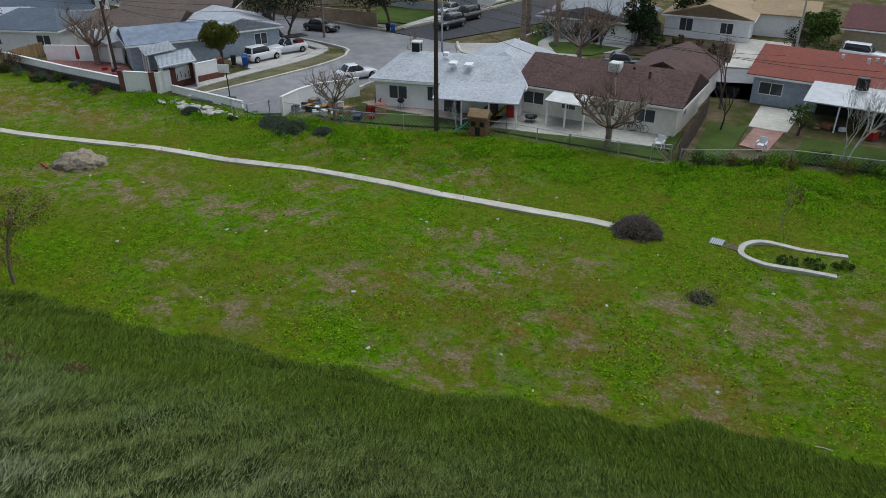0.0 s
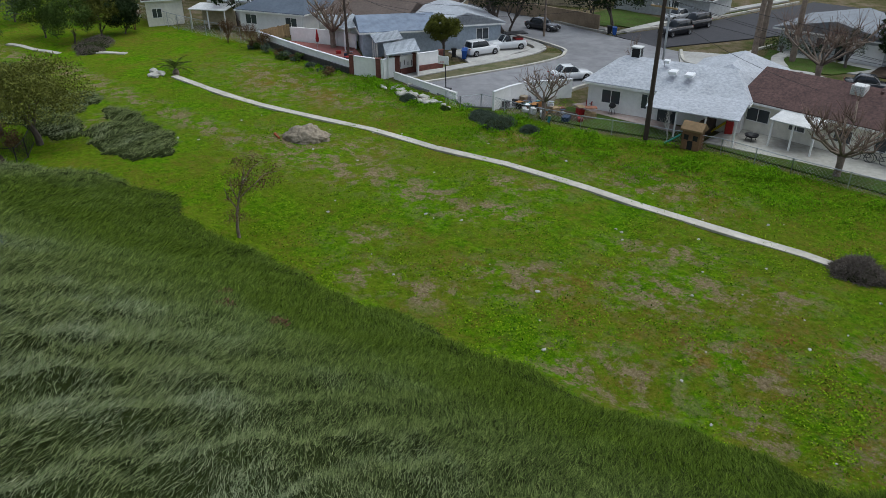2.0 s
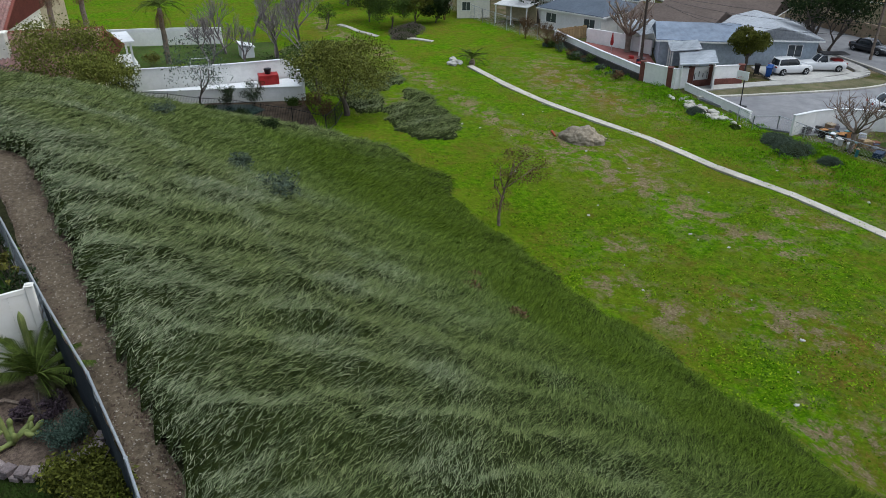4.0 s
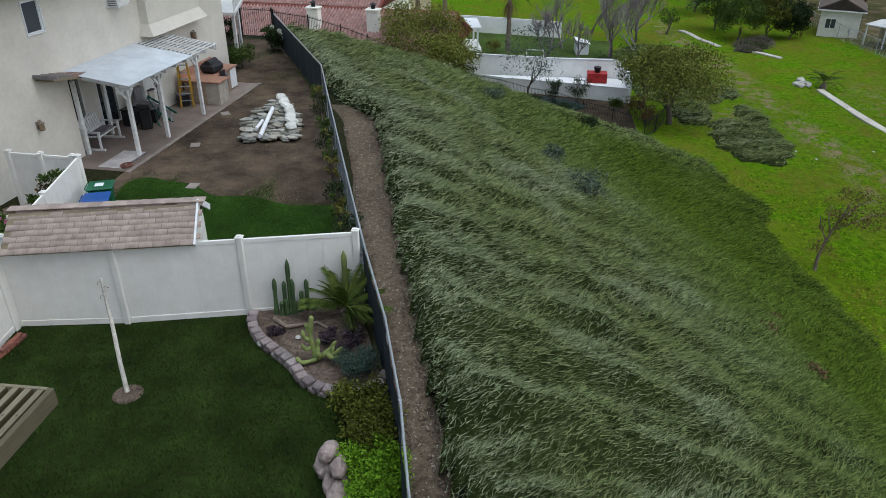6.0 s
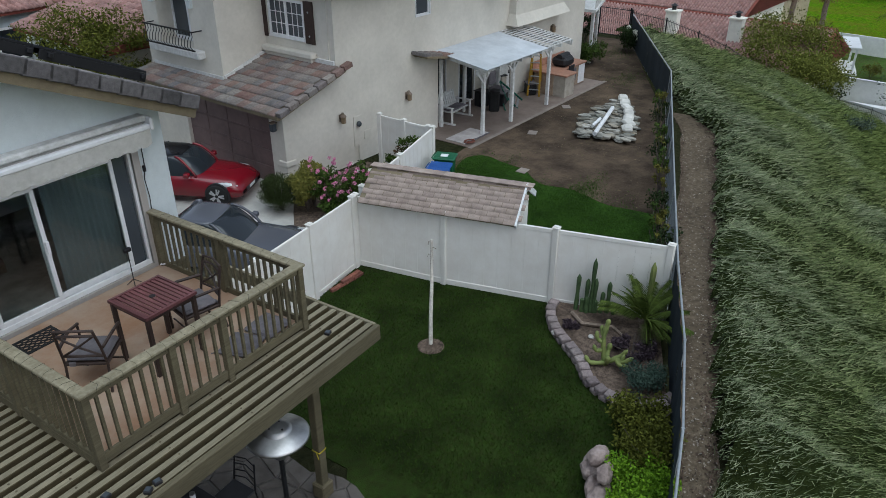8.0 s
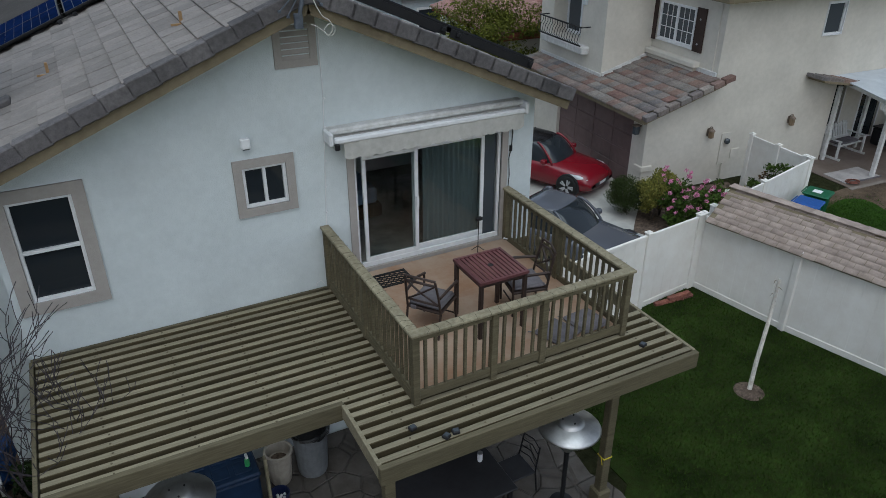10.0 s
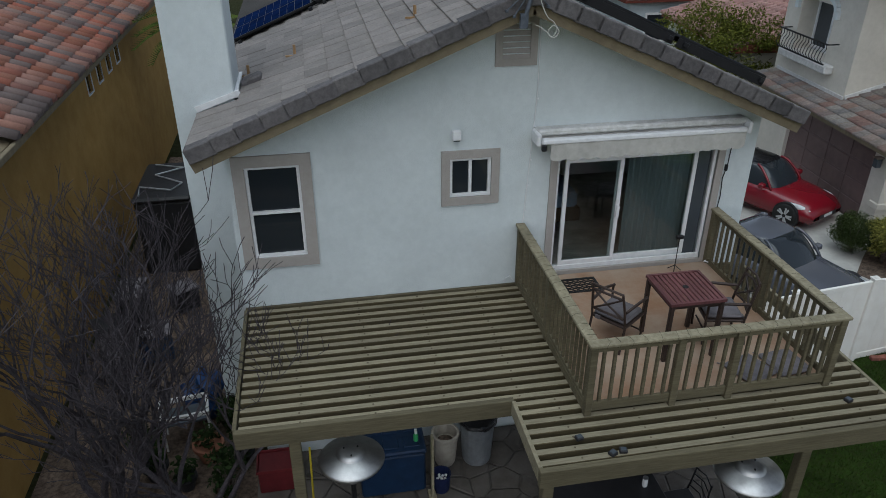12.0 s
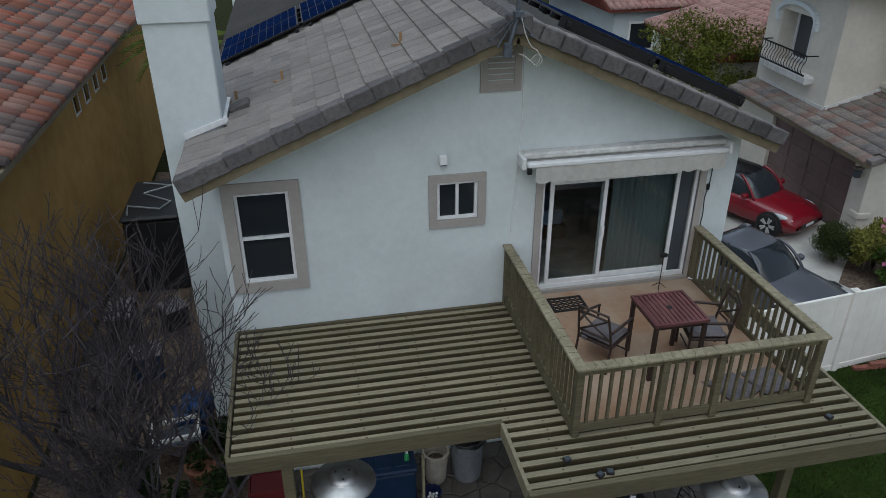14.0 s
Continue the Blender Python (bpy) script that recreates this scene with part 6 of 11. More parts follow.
CLAY = random_tint("mixed_clay_tile", [(.22, .085, .055), (.32, .15, .105), (.20, .15, .135), (.125, .10, .095), (.34, .115, .075), (.27, .20, .17)], .85, .15, 30, big=.06, grain_mix=.2)
CLAY_I = random_tint("mixed_clay_tile_joined", [(.22, .085, .055), (.32, .15, .105), (.20, .15, .135), (.125, .10, .095), (.34, .115, .075), (.27, .20, .17)], .85, .15, 30, island=True, big=.06, grain_mix=.2)
ROSE_I = random_tint("rose_clay_tile_joined", [(.30, .16, .14), (.36, .21, .185), (.33, .20, .18), (.40, .25, .22)], .85, .2, 18, island=True)

# ---- ochre house on the other side ----
oc = thing("ochre_house", "ochre stucco house with a barrel tile roof", "house", Matrix.Translation((-5.1, 14, 0)))
OC = lambda bm: (bmesh.ops.translate(bm, verts=bm.verts, vec=(5.1, -14, 0)), bm)[1]
# wall along y with small windows: built along x and turned
turn = Matrix.Translation((0, 0, 0)) @ Matrix.Rotation(math.pi / 2, 4, "Z")
holes = [(3.2 + i * .98, 3.62 + i * .98, 4.10, 4.62) for i in range(4)]
bm = wall_xz(-12.0, 13, lambda x: 4.75, 0, .25, holes)
bmesh.ops.transform(bm, matrix=turn, verts=bm.verts)
part("wall", bm, STUCCO_OCHRE, oc, "ochre stucco side wall")
for h in holes:
    w = bmesh.new()
    f = trim_frame(h[0], h[1], h[2], h[3], .02, .02, 0)
    bmesh.ops.transform(f, matrix=turn, verts=f.verts)
    wd = part("window", f, WHITE, oc, "small white framed window")
    f = box(h[0], .06, h[2], h[1], .07, h[3])
    bmesh.ops.transform(f, matrix=turn, verts=f.verts)
    part("pane", f, GLASS_DARK, wd)

V_up = Vector((-1, 0, .42)).normalized()
rf = part("roof", OC(prism([(-5.0, 1.4), (-5.0, 27.4), (-9.6, 27.4), (-9.6, 1.4)], 4.70, 4.78)), FASCIA, oc, "barrel tiled roof in mixed clay tones")
for v in rf.data.vertices:
    v.co.z += (-.1 - v.co.x) * .42 if v.co.x < 0 else 0
tile_roof(oc, (-4.86 + 5.1, 12.0 - 14, 4.86), (0, 1, 0), V_up, 26, 12, .30, .38, CLAY, True, 26 * 11)
ob = new("roof_tiles", tiles_joined("roof_tiles", (.24, 5.8, 4.86), (0, 1, 0), V_up, 26, 12, .30, .38, CLAY_I, True, 3))
ob.parent, ob["kind"] = oc, "stuff"
part("gutter", OC(bar((-4.90, 2, 4.76), (-4.90, 27.4, 4.76), .09, .12, .01)), FASCIA, oc)
feather_palm((-2.9, 21.8, 0), 4.3, 18, 1.9, 15, "tall feather palm hanging over the side yard", .14, 1.15, 30, .5)

# ---- cream house next door; local ways: x along its side wall, y into it ----
NB = Matrix.Translation((14.1, 14.8, 0)) @ Matrix.Rotation(radians(-4), 4, "Z")
nb_world = lambda u, v, z=0: NB @ Vector((u, v, z))
MIXED = random_tint("mixed_slate_tile", [(.17, .145, .135), (.22, .19, .17), (.20, .12, .10), (.25, .22, .19), (.15, .14, .14), (.23, .15, .12)], .85, .3, 16)
MIXED_I = random_tint("mixed_slate_tile_joined", [(.17, .145, .135), (.22, .19, .17), (.20, .12, .10), (.25, .22, .19), (.15, .14, .14), (.23, .15, .12)], .85, .3, 16, island=True)
cr_ = thing("cream_house", "two storey cream stucco house with slate coloured tile roofs", "house", NB)
part("wall", wall_xz(.0, 2.25, lambda x: 2.60 + .30 * x, 0, .22, []), STUCCO_CREAM, cr_)
part("wall", wall_xz(2.25, 7.25, lambda x: 5.7, 0, .22, [(6.05, 6.78, 4.17, 5.1)]), STUCCO_CREAM, cr_, "cream stucco side wall")
part("wall", box(7.25, 0, 2.72, 12.4, .22, 5.7), STUCCO_CREAM, cr_)
part("wall", box(12.4, 0, 0, 18.2, .22, 5.7), STUCCO_CREAM, cr_)
part("wall", box(7.03, .22, 0, 7.25, 1.2, 2.72), STUCCO_CREAM, cr_)
part("wall", wall_xz(7.25, 12.6, lambda x: 2.72, 1.0, 1.2, [(7.5, 9.0, .05, 2.2), (9.9, 10.9, .05, 2.2)]), STUCCO_CREAM, cr_)
part("soffit", box(7.03, .22, 2.72, 12.6, 1.2, 2.8), STUCCO_CREAM, cr_)
part("wall", box(2.22, .22, 3.0, 2.44, 1.18, 5.7), STUCCO_CREAM, cr_)
part("wall", box(2.22, 2.78, 3.0, 2.44, 3.0, 5.7), STUCCO_CREAM, cr_)
part("wall", box(2.22, 1.18, 3.0, 2.44, 2.78, 3.88), STUCCO_CREAM, cr_)
part("wall", box(2.22, 1.18, 5.02, 2.44, 2.78, 5.7), STUCCO_CREAM, cr_)
part("wall", box(.4, 3.0, 2.5, 2.44, 3.2, 6.0), STUCCO_CREAM, cr_)
for b in ((3.2, 4.30, 2.5, 6.0), (6.0, 6.6, 2.5, 6.0), (4.30, 6.0, 2.5, 3.56), (4.30, 6.0, 5.12, 6.0)):
    part("wall", box(.4, b[0], b[2], .62, b[1], b[3]), STUCCO_CREAM, cr_)
part("wall", box(.4, 6.6, 0, 4, 6.8, 6.0), STUCCO_CREAM, cr_)
part("wall", box(.0, .22, 0, .2, .6, 2.6), STUCCO_CREAM, cr_)
part("wall", box(.0, .6, 2.15, .2, 4.7, 2.6), STUCCO_CREAM, cr_)
part("wall", box(.0, 4.7, 0, .2, 6.8, 2.6), STUCCO_CREAM, cr_)
part("base_band", box(-.05, -.05, .75, .35, .3, .92, .02), STUCCO_CREAM, cr_)
part("inner_wall", box(17.9, .22, 0, 18.2, 9, 5.7), STUCCO_CREAM, cr_)
part("back_wall", box(3.8, 9, 0, 18.2, 9.2, 5.7), STUCCO_CREAM, cr_)
part("wall", box(3.8, 6.8, 0, 4.0, 9, 5.7), STUCCO_CREAM, cr_)
part("attic_floor", box(4.0, .24, 5.4, 17.9, 9, 5.5), STUCCO_CREAM, cr_)
part("attic_floor", box(.62, 3.2, 5.4, 4.0, 6.6, 5.5), STUCCO_CREAM, cr_)
# garage door with panels
GAR = mat("brown_garage_door", (.17, .115, .11), (.14, .095, .09), 4, .6, .1, 30)
gd = part("garage_door", box(.12, .6, 0, .17, 4.7, 2.15), GAR, cr_, "dark brown sectional garage door")
for i in range(4):
    for j in range(4):
        part("door_panel", box(.10, .66 + j * 1.02, .05 + i * .53, .135, 1.62 + j * 1.02, .53 + i * .53, .012), GAR, gd)
# upper window with shutters
w = part("window", box(2.19, 1.14, 3.84, 2.21, 2.82, 3.88), WHITE, cr_, "white grid window between brown shutters")
f = bmesh.new()
for y0, y1, z0, z1 in ((1.18, 2.78, 3.88, 3.95), (1.18, 2.78, 4.95, 5.02), (1.18, 1.25, 3.95, 4.95), (2.71, 2.78, 3.95, 4.95), (1.94, 2.02, 3.95, 4.95)):
    box(2.2, y0, z0, 2.27, y1, z1, .005, f)
for y in (1.5, 1.72, 2.24, 2.47):
    box(2.235, y - .009, 3.95, 2.25, y + .009, 4.95, 0, f)
for z in (4.28, 4.62):
    box(2.236, 1.25, z - .009, 2.251, 2.71, z + .009, 0, f)
part("window_frame", f, WHITE, w)
part("pane", box(2.25, 1.2, 3.9, 2.256, 2.76, 5.0), GLASS_GREY, w)
SHUT = mat("dark_brown_shutter", (.05, .03, .025), (.035, .022, .018), 10, .6, .15, 40)
for y0 in (.74, 2.86):
    s = part("shutter", box(2.16, y0, 3.82, 2.215, y0 + .38, 5.06, .008), SHUT, cr_, "dark brown wooden shutter")
    for z in (4.05, 4.75):
        piece = part("stud", lathe([(.03, 0), (.03, .012)], 8, at=(0, 0, 0)), GALV, s)
        piece.matrix_basis = Matrix.Translation((2.16, y0 + .19, z)) @ Matrix.Rotation(-math.pi / 2, 4, "Y")
part("window_box", box(1.96, .72, 3.40, 2.22, 3.0, 3.58, .03), STUCCO_CREAM, cr_, "moulded stucco sill")
part("window_box", box(2.04, .8, 3.27, 2.22, 2.95, 3.40, .03), STUCCO_CREAM, cr_)
# balconette
for b in ((.62, 4.2, 3.5, 1.02, 4.30, 5.2), (.62, 6.0, 3.5, 1.02, 6.1, 5.2), (.62, 4.30, 5.12, 1.02, 6.0, 5.2), (.62, 4.30, 3.5, 1.02, 6.0, 3.56)):
    part("reveal", box(*b), STUCCO_CREAM, cr_)
w = part("window", box(.98, 4.30, 3.56, 1.01, 6.0, 3.62), WHITE, cr_, "white sliding window in a deep arched recess")
f = bmesh.new()
for y0, y1, z0, z1 in ((4.30, 6.0, 3.62, 3.70), (4.30, 6.0, 5.04, 5.12), (4.30, 4.38, 3.70, 5.04), (5.92, 6.0, 3.70, 5.04), (5.10, 5.19, 3.70, 5.04)):
    box(.93, y0, z0, .99, y1, z1, .005, f)
box(.945, 4.38, 4.36, .965, 5.10, 4.40, 0, f)
part("window_frame", f, WHITE, w)
part("pane", box(.97, 4.32, 3.64, .976, 5.98, 5.10), GLASS_GREY, w)
bm = bmesh.new()
arch = [Vector((.36, 5.15 + 1.02 * math.cos(a), 5.0 + .42 * math.sin(a))) for a in [math.pi * k / 14 for k in range(15)]]
for p, q in zip(arch, arch[1:]):
    bar(p, q, .12, .20, 0, bm, (1, 0, 0))
for v in (4.13, 6.17):
    box(.30, v - .09, 4.78, .42, v + .09, 5.02, .01, bm)
part("window_arch", bm, STUCCO_WHITE, cr_, "white arched moulding")
part("ledge", box(.12, 3.75, 3.30, .42, 6.35, 3.55, .04), OLD_WHITE, cr_, "white moulded ledge")
gr = part("balcony_grille", box(.02, 3.75, 3.58, .06, 6.3, 3.62), BLACK, cr_, "bowed black iron balcony grille")
part("top_rail", box(.02, 3.75, 4.14, .06, 6.3, 4.18), BLACK, gr)
bm = tube([(.04, 0, 3.60), (-.06, 0, 3.72), (-.02, 0, 3.9), (.06, 0, 4.02), (.04, 0, 4.16)], .012, 5)
bar_me = mesh_of(bm, "grille_bar", BLACK)
for i in range(17):
    put("grille_bar", bar_me, gr, Matrix.Translation((0, 3.8 + i * .153, 0)))
for y in (3.78, 6.28):
    part("side_rail", box(.04, y - .015, 4.14, .4, y + .015, 4.17), BLACK, gr)
# roofs
pr_z = lambda u: 2.62 + .30 * (u + .1)
for u0, u1, v0, v1 in ((-.45, 2.22, -.38, 2.98), (-.45, .42, 2.98, 6.9)):
    r = part("roof", prism([(u0, v0), (u1, v0), (u1, v1), (u0, v1)], -.06, 0), FASCIA, cr_, "low tiled roof over the garage")
    for v in r.data.vertices:
        v.co.z += pr_z(v.co.x) - .03
V_s = Vector((1, 0, .30))
tile_roof(cr_, (-.5, -.36, pr_z(-.5)), (0, 1, 0), V_s, 10, 8, .335, .35, MIXED, False, 80)
tile_roof(cr_, (-.5, 3.0, pr_z(-.5)), (0, 1, 0), V_s, 11, 3, .335, .32, MIXED, False, 33)
rk = mesh_of(box(-.18, -.11, -.10, .18, .11, .05, .015), "rake_tile", MIXED)
for i in range(8):
    u = -.3 + i * .37
    put("rake_tile", rk, cr_, Matrix.Translation((u, -.40, pr_z(u) + .03)) @ Matrix.Rotation(-.29 + .06, 4, "Y"))
part("fascia", bar((-.42, -.34, pr_z(-.42) - .10), (2.3, -.34, pr_z(2.3) - .10), .05, .16), FASCIA, cr_)
part("fascia", box(-.46, -.36, 2.36, -.42, 6.9, 2.5), FASCIA, cr_)
part("flashing", bar((.42, 2.97, pr_z(.42) + .06), (2.2, 2.97, pr_z(2.2) + .06), .04, .12), OLD_WHITE, cr_)
part("flashing", box(2.16, .0, pr_z(2.2), 2.22, 3.0, pr_z(2.2) + .12), OLD_WHITE, cr_)
part("flashing", box(.36, 3.0, pr_z(.4), .40, 6.6, pr_z(.4) + .1), OLD_WHITE, cr_)
# short tiled return over the patio's corner
rt = part("roof", bar((5.9, -.30, 2.92), (7.6, -.30, 2.62), .62, .07), FASCIA, cr_, "short tiled roof return")
for i in range(6):
    u = 5.95 + i * .33
    put("rake_tile", rk, cr_, Matrix.Translation((u, -.30, 3.02 - .178 * (u - 5.9))) @ Matrix.Rotation(.178 + .05, 4, "Y") @ Matrix.Diagonal((1, 2.6, .8, 1)))
# upper roof
up = part("roof", prism([(1.7, -.55), (18.7, -.55), (18.7, 4.6), (1.7, 4.6)], -.1, 0), FASCIA, cr_, "upper tiled roof with deep eaves")
for v in up.data.vertices:
    v.co.z += 5.62 + .40 * (v.co.y + .55)
up2 = part("roof", prism([(-.1, 2.5), (2.4, 2.5), (2.4, 7.2), (-.1, 7.2)], 6.0, 6.1), FASCIA, cr_)
tile_roof(cr_, (1.7, -.6, 5.66), (1, 0, 0), Vector((0, 1, .40)), 50, 5, .335, .35, MIXED_I, False, 0)
part("fascia", box(1.66, -.60, 5.44, 18.7, -.55, 5.62), FASCIA, cr_)
part("fascia", box(1.64, -.60, 5.44, 1.69, 4.6, 5.62), FASCIA, cr_)
# chimney breast
part("chimney_breast", prism([(11.8, -.32), (15.6, -.32), (15.6, 0), (11.8, 0)], 3.3, 5.7), STUCCO_CREAM, cr_, "stucco chimney breast with sloped foot")
bm = bmesh.new()
vs = [bm.verts.new(p) for p in ((11.6, -.55, 3.0), (15.8, -.55, 3.0), (15.8, -.003, 3.0), (11.6, -.003, 3.0), (11.8, -.30, 3.42), (15.6, -.30, 3.42), (15.6, -.003, 3.42), (11.8, -.003, 3.42))]
for q in ((3, 2, 1, 0), (4, 5, 6, 7), (0, 1, 5, 4), (1, 2, 6, 5), (2, 3, 7, 6), (3, 0, 4, 7)):
    bm.faces.new([vs[i] for i in q])
part("chimney_foot", bm, STUCCO_CREAM, cr_)
# side windows
w = window_part(cr_, 6.05, 6.78, 4.17, 5.1, 0, trim=.03, off=lambda b: b, trim_mat=WHITE, glass_mat=GLASS_GREY)
w.matrix_basis = Matrix.Translation((0, -.005, 0))
w = window_part(cr_, 10.0, 11.3, 4.3, 5.2, 0, mull=(10.7,), trim=.03, off=lambda b: b, trim_mat=WHITE, glass_mat=GLASS_GREY)
w.matrix_basis = Matrix.Translation((0, -.005, 0))
ac = thing("window_air_conditioner", "white window air conditioner with side grilles", "air conditioner", NB @ Matrix.Translation((10.35, 0, 4.28)))
part("case", box(-.3, -.42, 0, .3, 0, .42, .02), OLD_WHITE, ac)
for i in range(5):
    part("louvre", box(-.305, -.38, .06 + i * .07, -.30, -.05, .085 + i * .07), CUSH, ac)
for x0, x1 in ((7.5, 9.0), (9.9, 10.9)):
    dd = part("patio_door", trim_frame(x0, x1, .05, 2.2, .05, .02, 1.0), WHITE, cr_, "white framed glass patio door")
    part("pane", box(x0 + .02, 1.06, .07, x1 - .02, 1.066, 2.18), GLASS_DARK, dd)
    part("stile", box((x0 + x1) / 2 - .04, 1.02, .06, (x0 + x1) / 2 + .04, 1.07, 2.19), WHITE, dd)


def sconce(u, z):
    s = thing("wall_sconce", "brown lantern sconce on cream stucco", "wall lamp", NB @ Matrix.Translation((u, 0, z)), "sconces on the cream house")
    BR = BARK_TAN
    part("back_plate", box(-.06, -.03, -.1, .06, -.002, .14, .01), BR, s)
    part("lantern", lathe([(.05, -.14), (.085, -.12), (.085, .08), (.06, .09)], 6, at=(0, -.14, 0)), mat("amber_glass", (.22, .16, .10), None, 8, .4), s)
    part("cap", lathe([(.11, .08), (.09, .12), (.03, .17), (.01, .22)], 6, at=(0, -.14, 0)), BR, s)
    part("arm", tube([(0, -.02, .1), (0, -.08, .2), (0, -.14, .2)], .012, 5), BR, s)


sconce(2.29, 1.65)
sconce(5.48, 1.62)
sconce(15.2, 2.3)
gl = thing("wall_sconce", "small lantern beside the garage door", "wall lamp", NB @ Matrix.Translation((0, .3, 1.95)), "sconces on the cream house")
part("lantern", box(-.2, -.08, -.12, -.04, .08, .12, .02), GLASS_GREY, gl)
part("cap", box(-.23, -.1, .12, -.0, .1, .16, .02), BARK_TAN, gl)
um = thing("electric_meter", "grey electric meter box with conduit on the wall", "meter", NB @ Matrix.Translation((3.0, 0, 1.1)))
part("panel", box(-.16, -.03, -.55, .2, -.002, .45, .006), STUCCO_CREAM, um)
piece = part("dial", lathe([(.09, 0), (.09, .06), (.06, .09)], 14), GLASS_GREY, um)
piece.matrix_basis = Matrix.Translation((0.02, -.06, .2)) @ Matrix.Rotation(math.pi / 2, 4, "X")
part("conduit", tube([(.02, -.04, -.5), (.02, -.04, -1.0)], .025, 6), STUCCO_CREAM, um)
part("side_box", box(.3, -.03, -.4, .62, -.002, -.12, .006), STUCCO_CREAM, um)
nm = thing("house_number_plate", "row of small dark number bars on the wall", "sign", NB @ Matrix.Translation((-.005, 5.6, 2.42)))
for i in range(5):
    part("number_bar", box(-.012, -.3 + i * .13, -.06, 0, -.23 + i * .13, .06), BLACK, nm)

# ---- white patio cover of the cream house ----
pc = thing("white_patio_cover", "white wooden patio cover with solid and lattice roof", "patio cover", NB @ Matrix.Translation((7.4, -2, 0)))
PX = lambda bm: (bmesh.ops.translate(bm, verts=bm.verts, vec=(-7.4, 2, 0)), bm)[1]
for u in (7.55, 9.42, 12.06):
    p = part("post", PX(box(u - .06, -1.84, 0.03, u + .06, -1.72, 2.24, .008)), OLD_WHITE, pc)
    for s in (-1, 1):
        part("knee_brace", PX(bar((u + s * .05, -1.78, 1.95), (u + s * .32, -1.78, 2.24), .05, .08)), OLD_WHITE, p)
part("post", PX(box(7.3, -.12, .03, 7.42, 0, 2.5, .008)), OLD_WHITE, pc)
part("post", PX(box(9.3, .3, .03, 9.4, .4, 2.7, .008)), OLD_WHITE, pc)
part("beam", PX(box(7.1, -1.83, 2.24, 12.95, -1.73, 2.42, .008)), OLD_WHITE, pc)
for i in range(9):
    u = 7.2 + i * .71
    part("rafter", PX(bar((u, -2.2, 2.42), (u, -.005, 2.74), .05, .13)), OLD_WHITE, pc)
PANEL = mat("white_corrugated_panel", (.50, .53, .56), (.40, .43, .46), 2, .5, .1, 30, big=.15)
rp = part("roof_panel", PX(bar((9.05, -2.25, 2.52), (9.05, -.01, 2.845), 4.05, .03)), PANEL, pc, "white solid roof panel")
for i in range(14):
    v = -2.2 + i * .165
    part("lattice_slat", PX(bar((11.1, v, 2.53 + (v + 2.25) * .145), (12.95, v, 2.53 + (v + 2.25) * .145), .045, .03)), OLD_WHITE, pc)
part("end_board", PX(bar((12.95, -2.25, 2.42), (12.95, -.3, 2.70), .04, .22)), OLD_WHITE, pc)
sheet("patio_slab", [tuple(nb_world(u, v)[:2]) for u, v in ((6.2, -2.12), (16.6, -2.02), (16.6, -.005), (12.38, -.005), (12.38, 1.0), (7.26, 1.0), (7.26, -.01), (6.2, -.01))], .03, mat("wet_patio_concrete", (.21, .17, .145), (.15, .115, .095), 1.5, .6, .15, 30, big=.25), "stained brown patio slab", "patio")
CONCRETE_WORN = mat("worn_patio_edge", (.27, .235, .205), (.19, .16, .14), 2, .85, .2, 30, big=.2)
sheet("patio_kerb", [tuple(nb_world(u, v)[:2]) for u, v in ((6.15, -2.26), (16.7, -2.16), (16.7, -2.025), (6.15, -2.125))], .036, CONCRETE_WORN, "worn concrete patio edge strip", "kerb", thick=.05)
bs = thing("glider_bench", "white painted wooden glider bench with cushion", "bench", NB @ Matrix.Translation((8.35, .15, .03)) @ Matrix.Rotation(radians(6), 4, "Z"))
for i in range(5):
    part("seat_slat", box(-.6, -.35 + i * .1, .42, .6, -.27 + i * .1, .45, .005), OLD_WHITE, bs)
for i in range(9):
    part("back_slat", bar((-.54 + i * .135, .2, .46), (-.54 + i * .135, .36, .95 + .05 * math.cos((i % 3 - 1) * 1.2)), .09, .02), OLD_WHITE, bs)
part("back_rail", bar((-.62, .34, .88), (.62, .34, .88), .04, .07), OLD_WHITE, bs)
part("back_rail", bar((-.62, .22, .50), (.62, .22, .50), .04, .07), OLD_WHITE, bs)
for s in (-1, 1):
    part("armrest", box(s * .66 - .05, -.42, .62, s * .66 + .05, .28, .65, .008), OLD_WHITE, bs)
    part("leg", box(s * .66 - .03, -.4, .0, s * .66 + .03, -.33, .62, .005), OLD_WHITE, bs)
    part("leg", box(s * .66 - .03, .18, .0, s * .66 + .03, .25, .62, .005), OLD_WHITE, bs)
    part("foot", box(s * .66 - .04, -.5, 0, s * .66 + .04, .4, .06, .005), OLD_WHITE, bs)
part("cushion", box(-.5, -.3, .45, .5, .12, .51, .025), CUSH, bs)
pad = thing("white_pad", "thin white board lying on the slab", "board", NB @ Matrix.Translation((7.1, -1.45, .03)))
part("board", box(-.75, -.42, 0, .75, .42, .03, .006), mat("dusty_white_board", (.46, .43, .42), None, 4, .8, .1), pad)
part("strip", box(-.75, -.45, 0, .75, -.425, .05, .004), CUSH, pad)
hs = thing("garden_hose", "coil of red brown garden hose on the slab", "hose", NB @ Matrix.Translation((6.6, -1.9, .06)))
part("coil", tube([((.25 - .004 * i) * math.cos(i * .5), (.2 - .003 * i) * math.sin(i * .5), .02 + .0012 * i) for i in range(40)], .016, 5), mat("hose_rubber", (.18, .06, .04), None, 9, .6), hs)
part("nozzle", tube([(.25, 0, .02), (.4, .05, .02)], .02, 6), STEEL, hs)


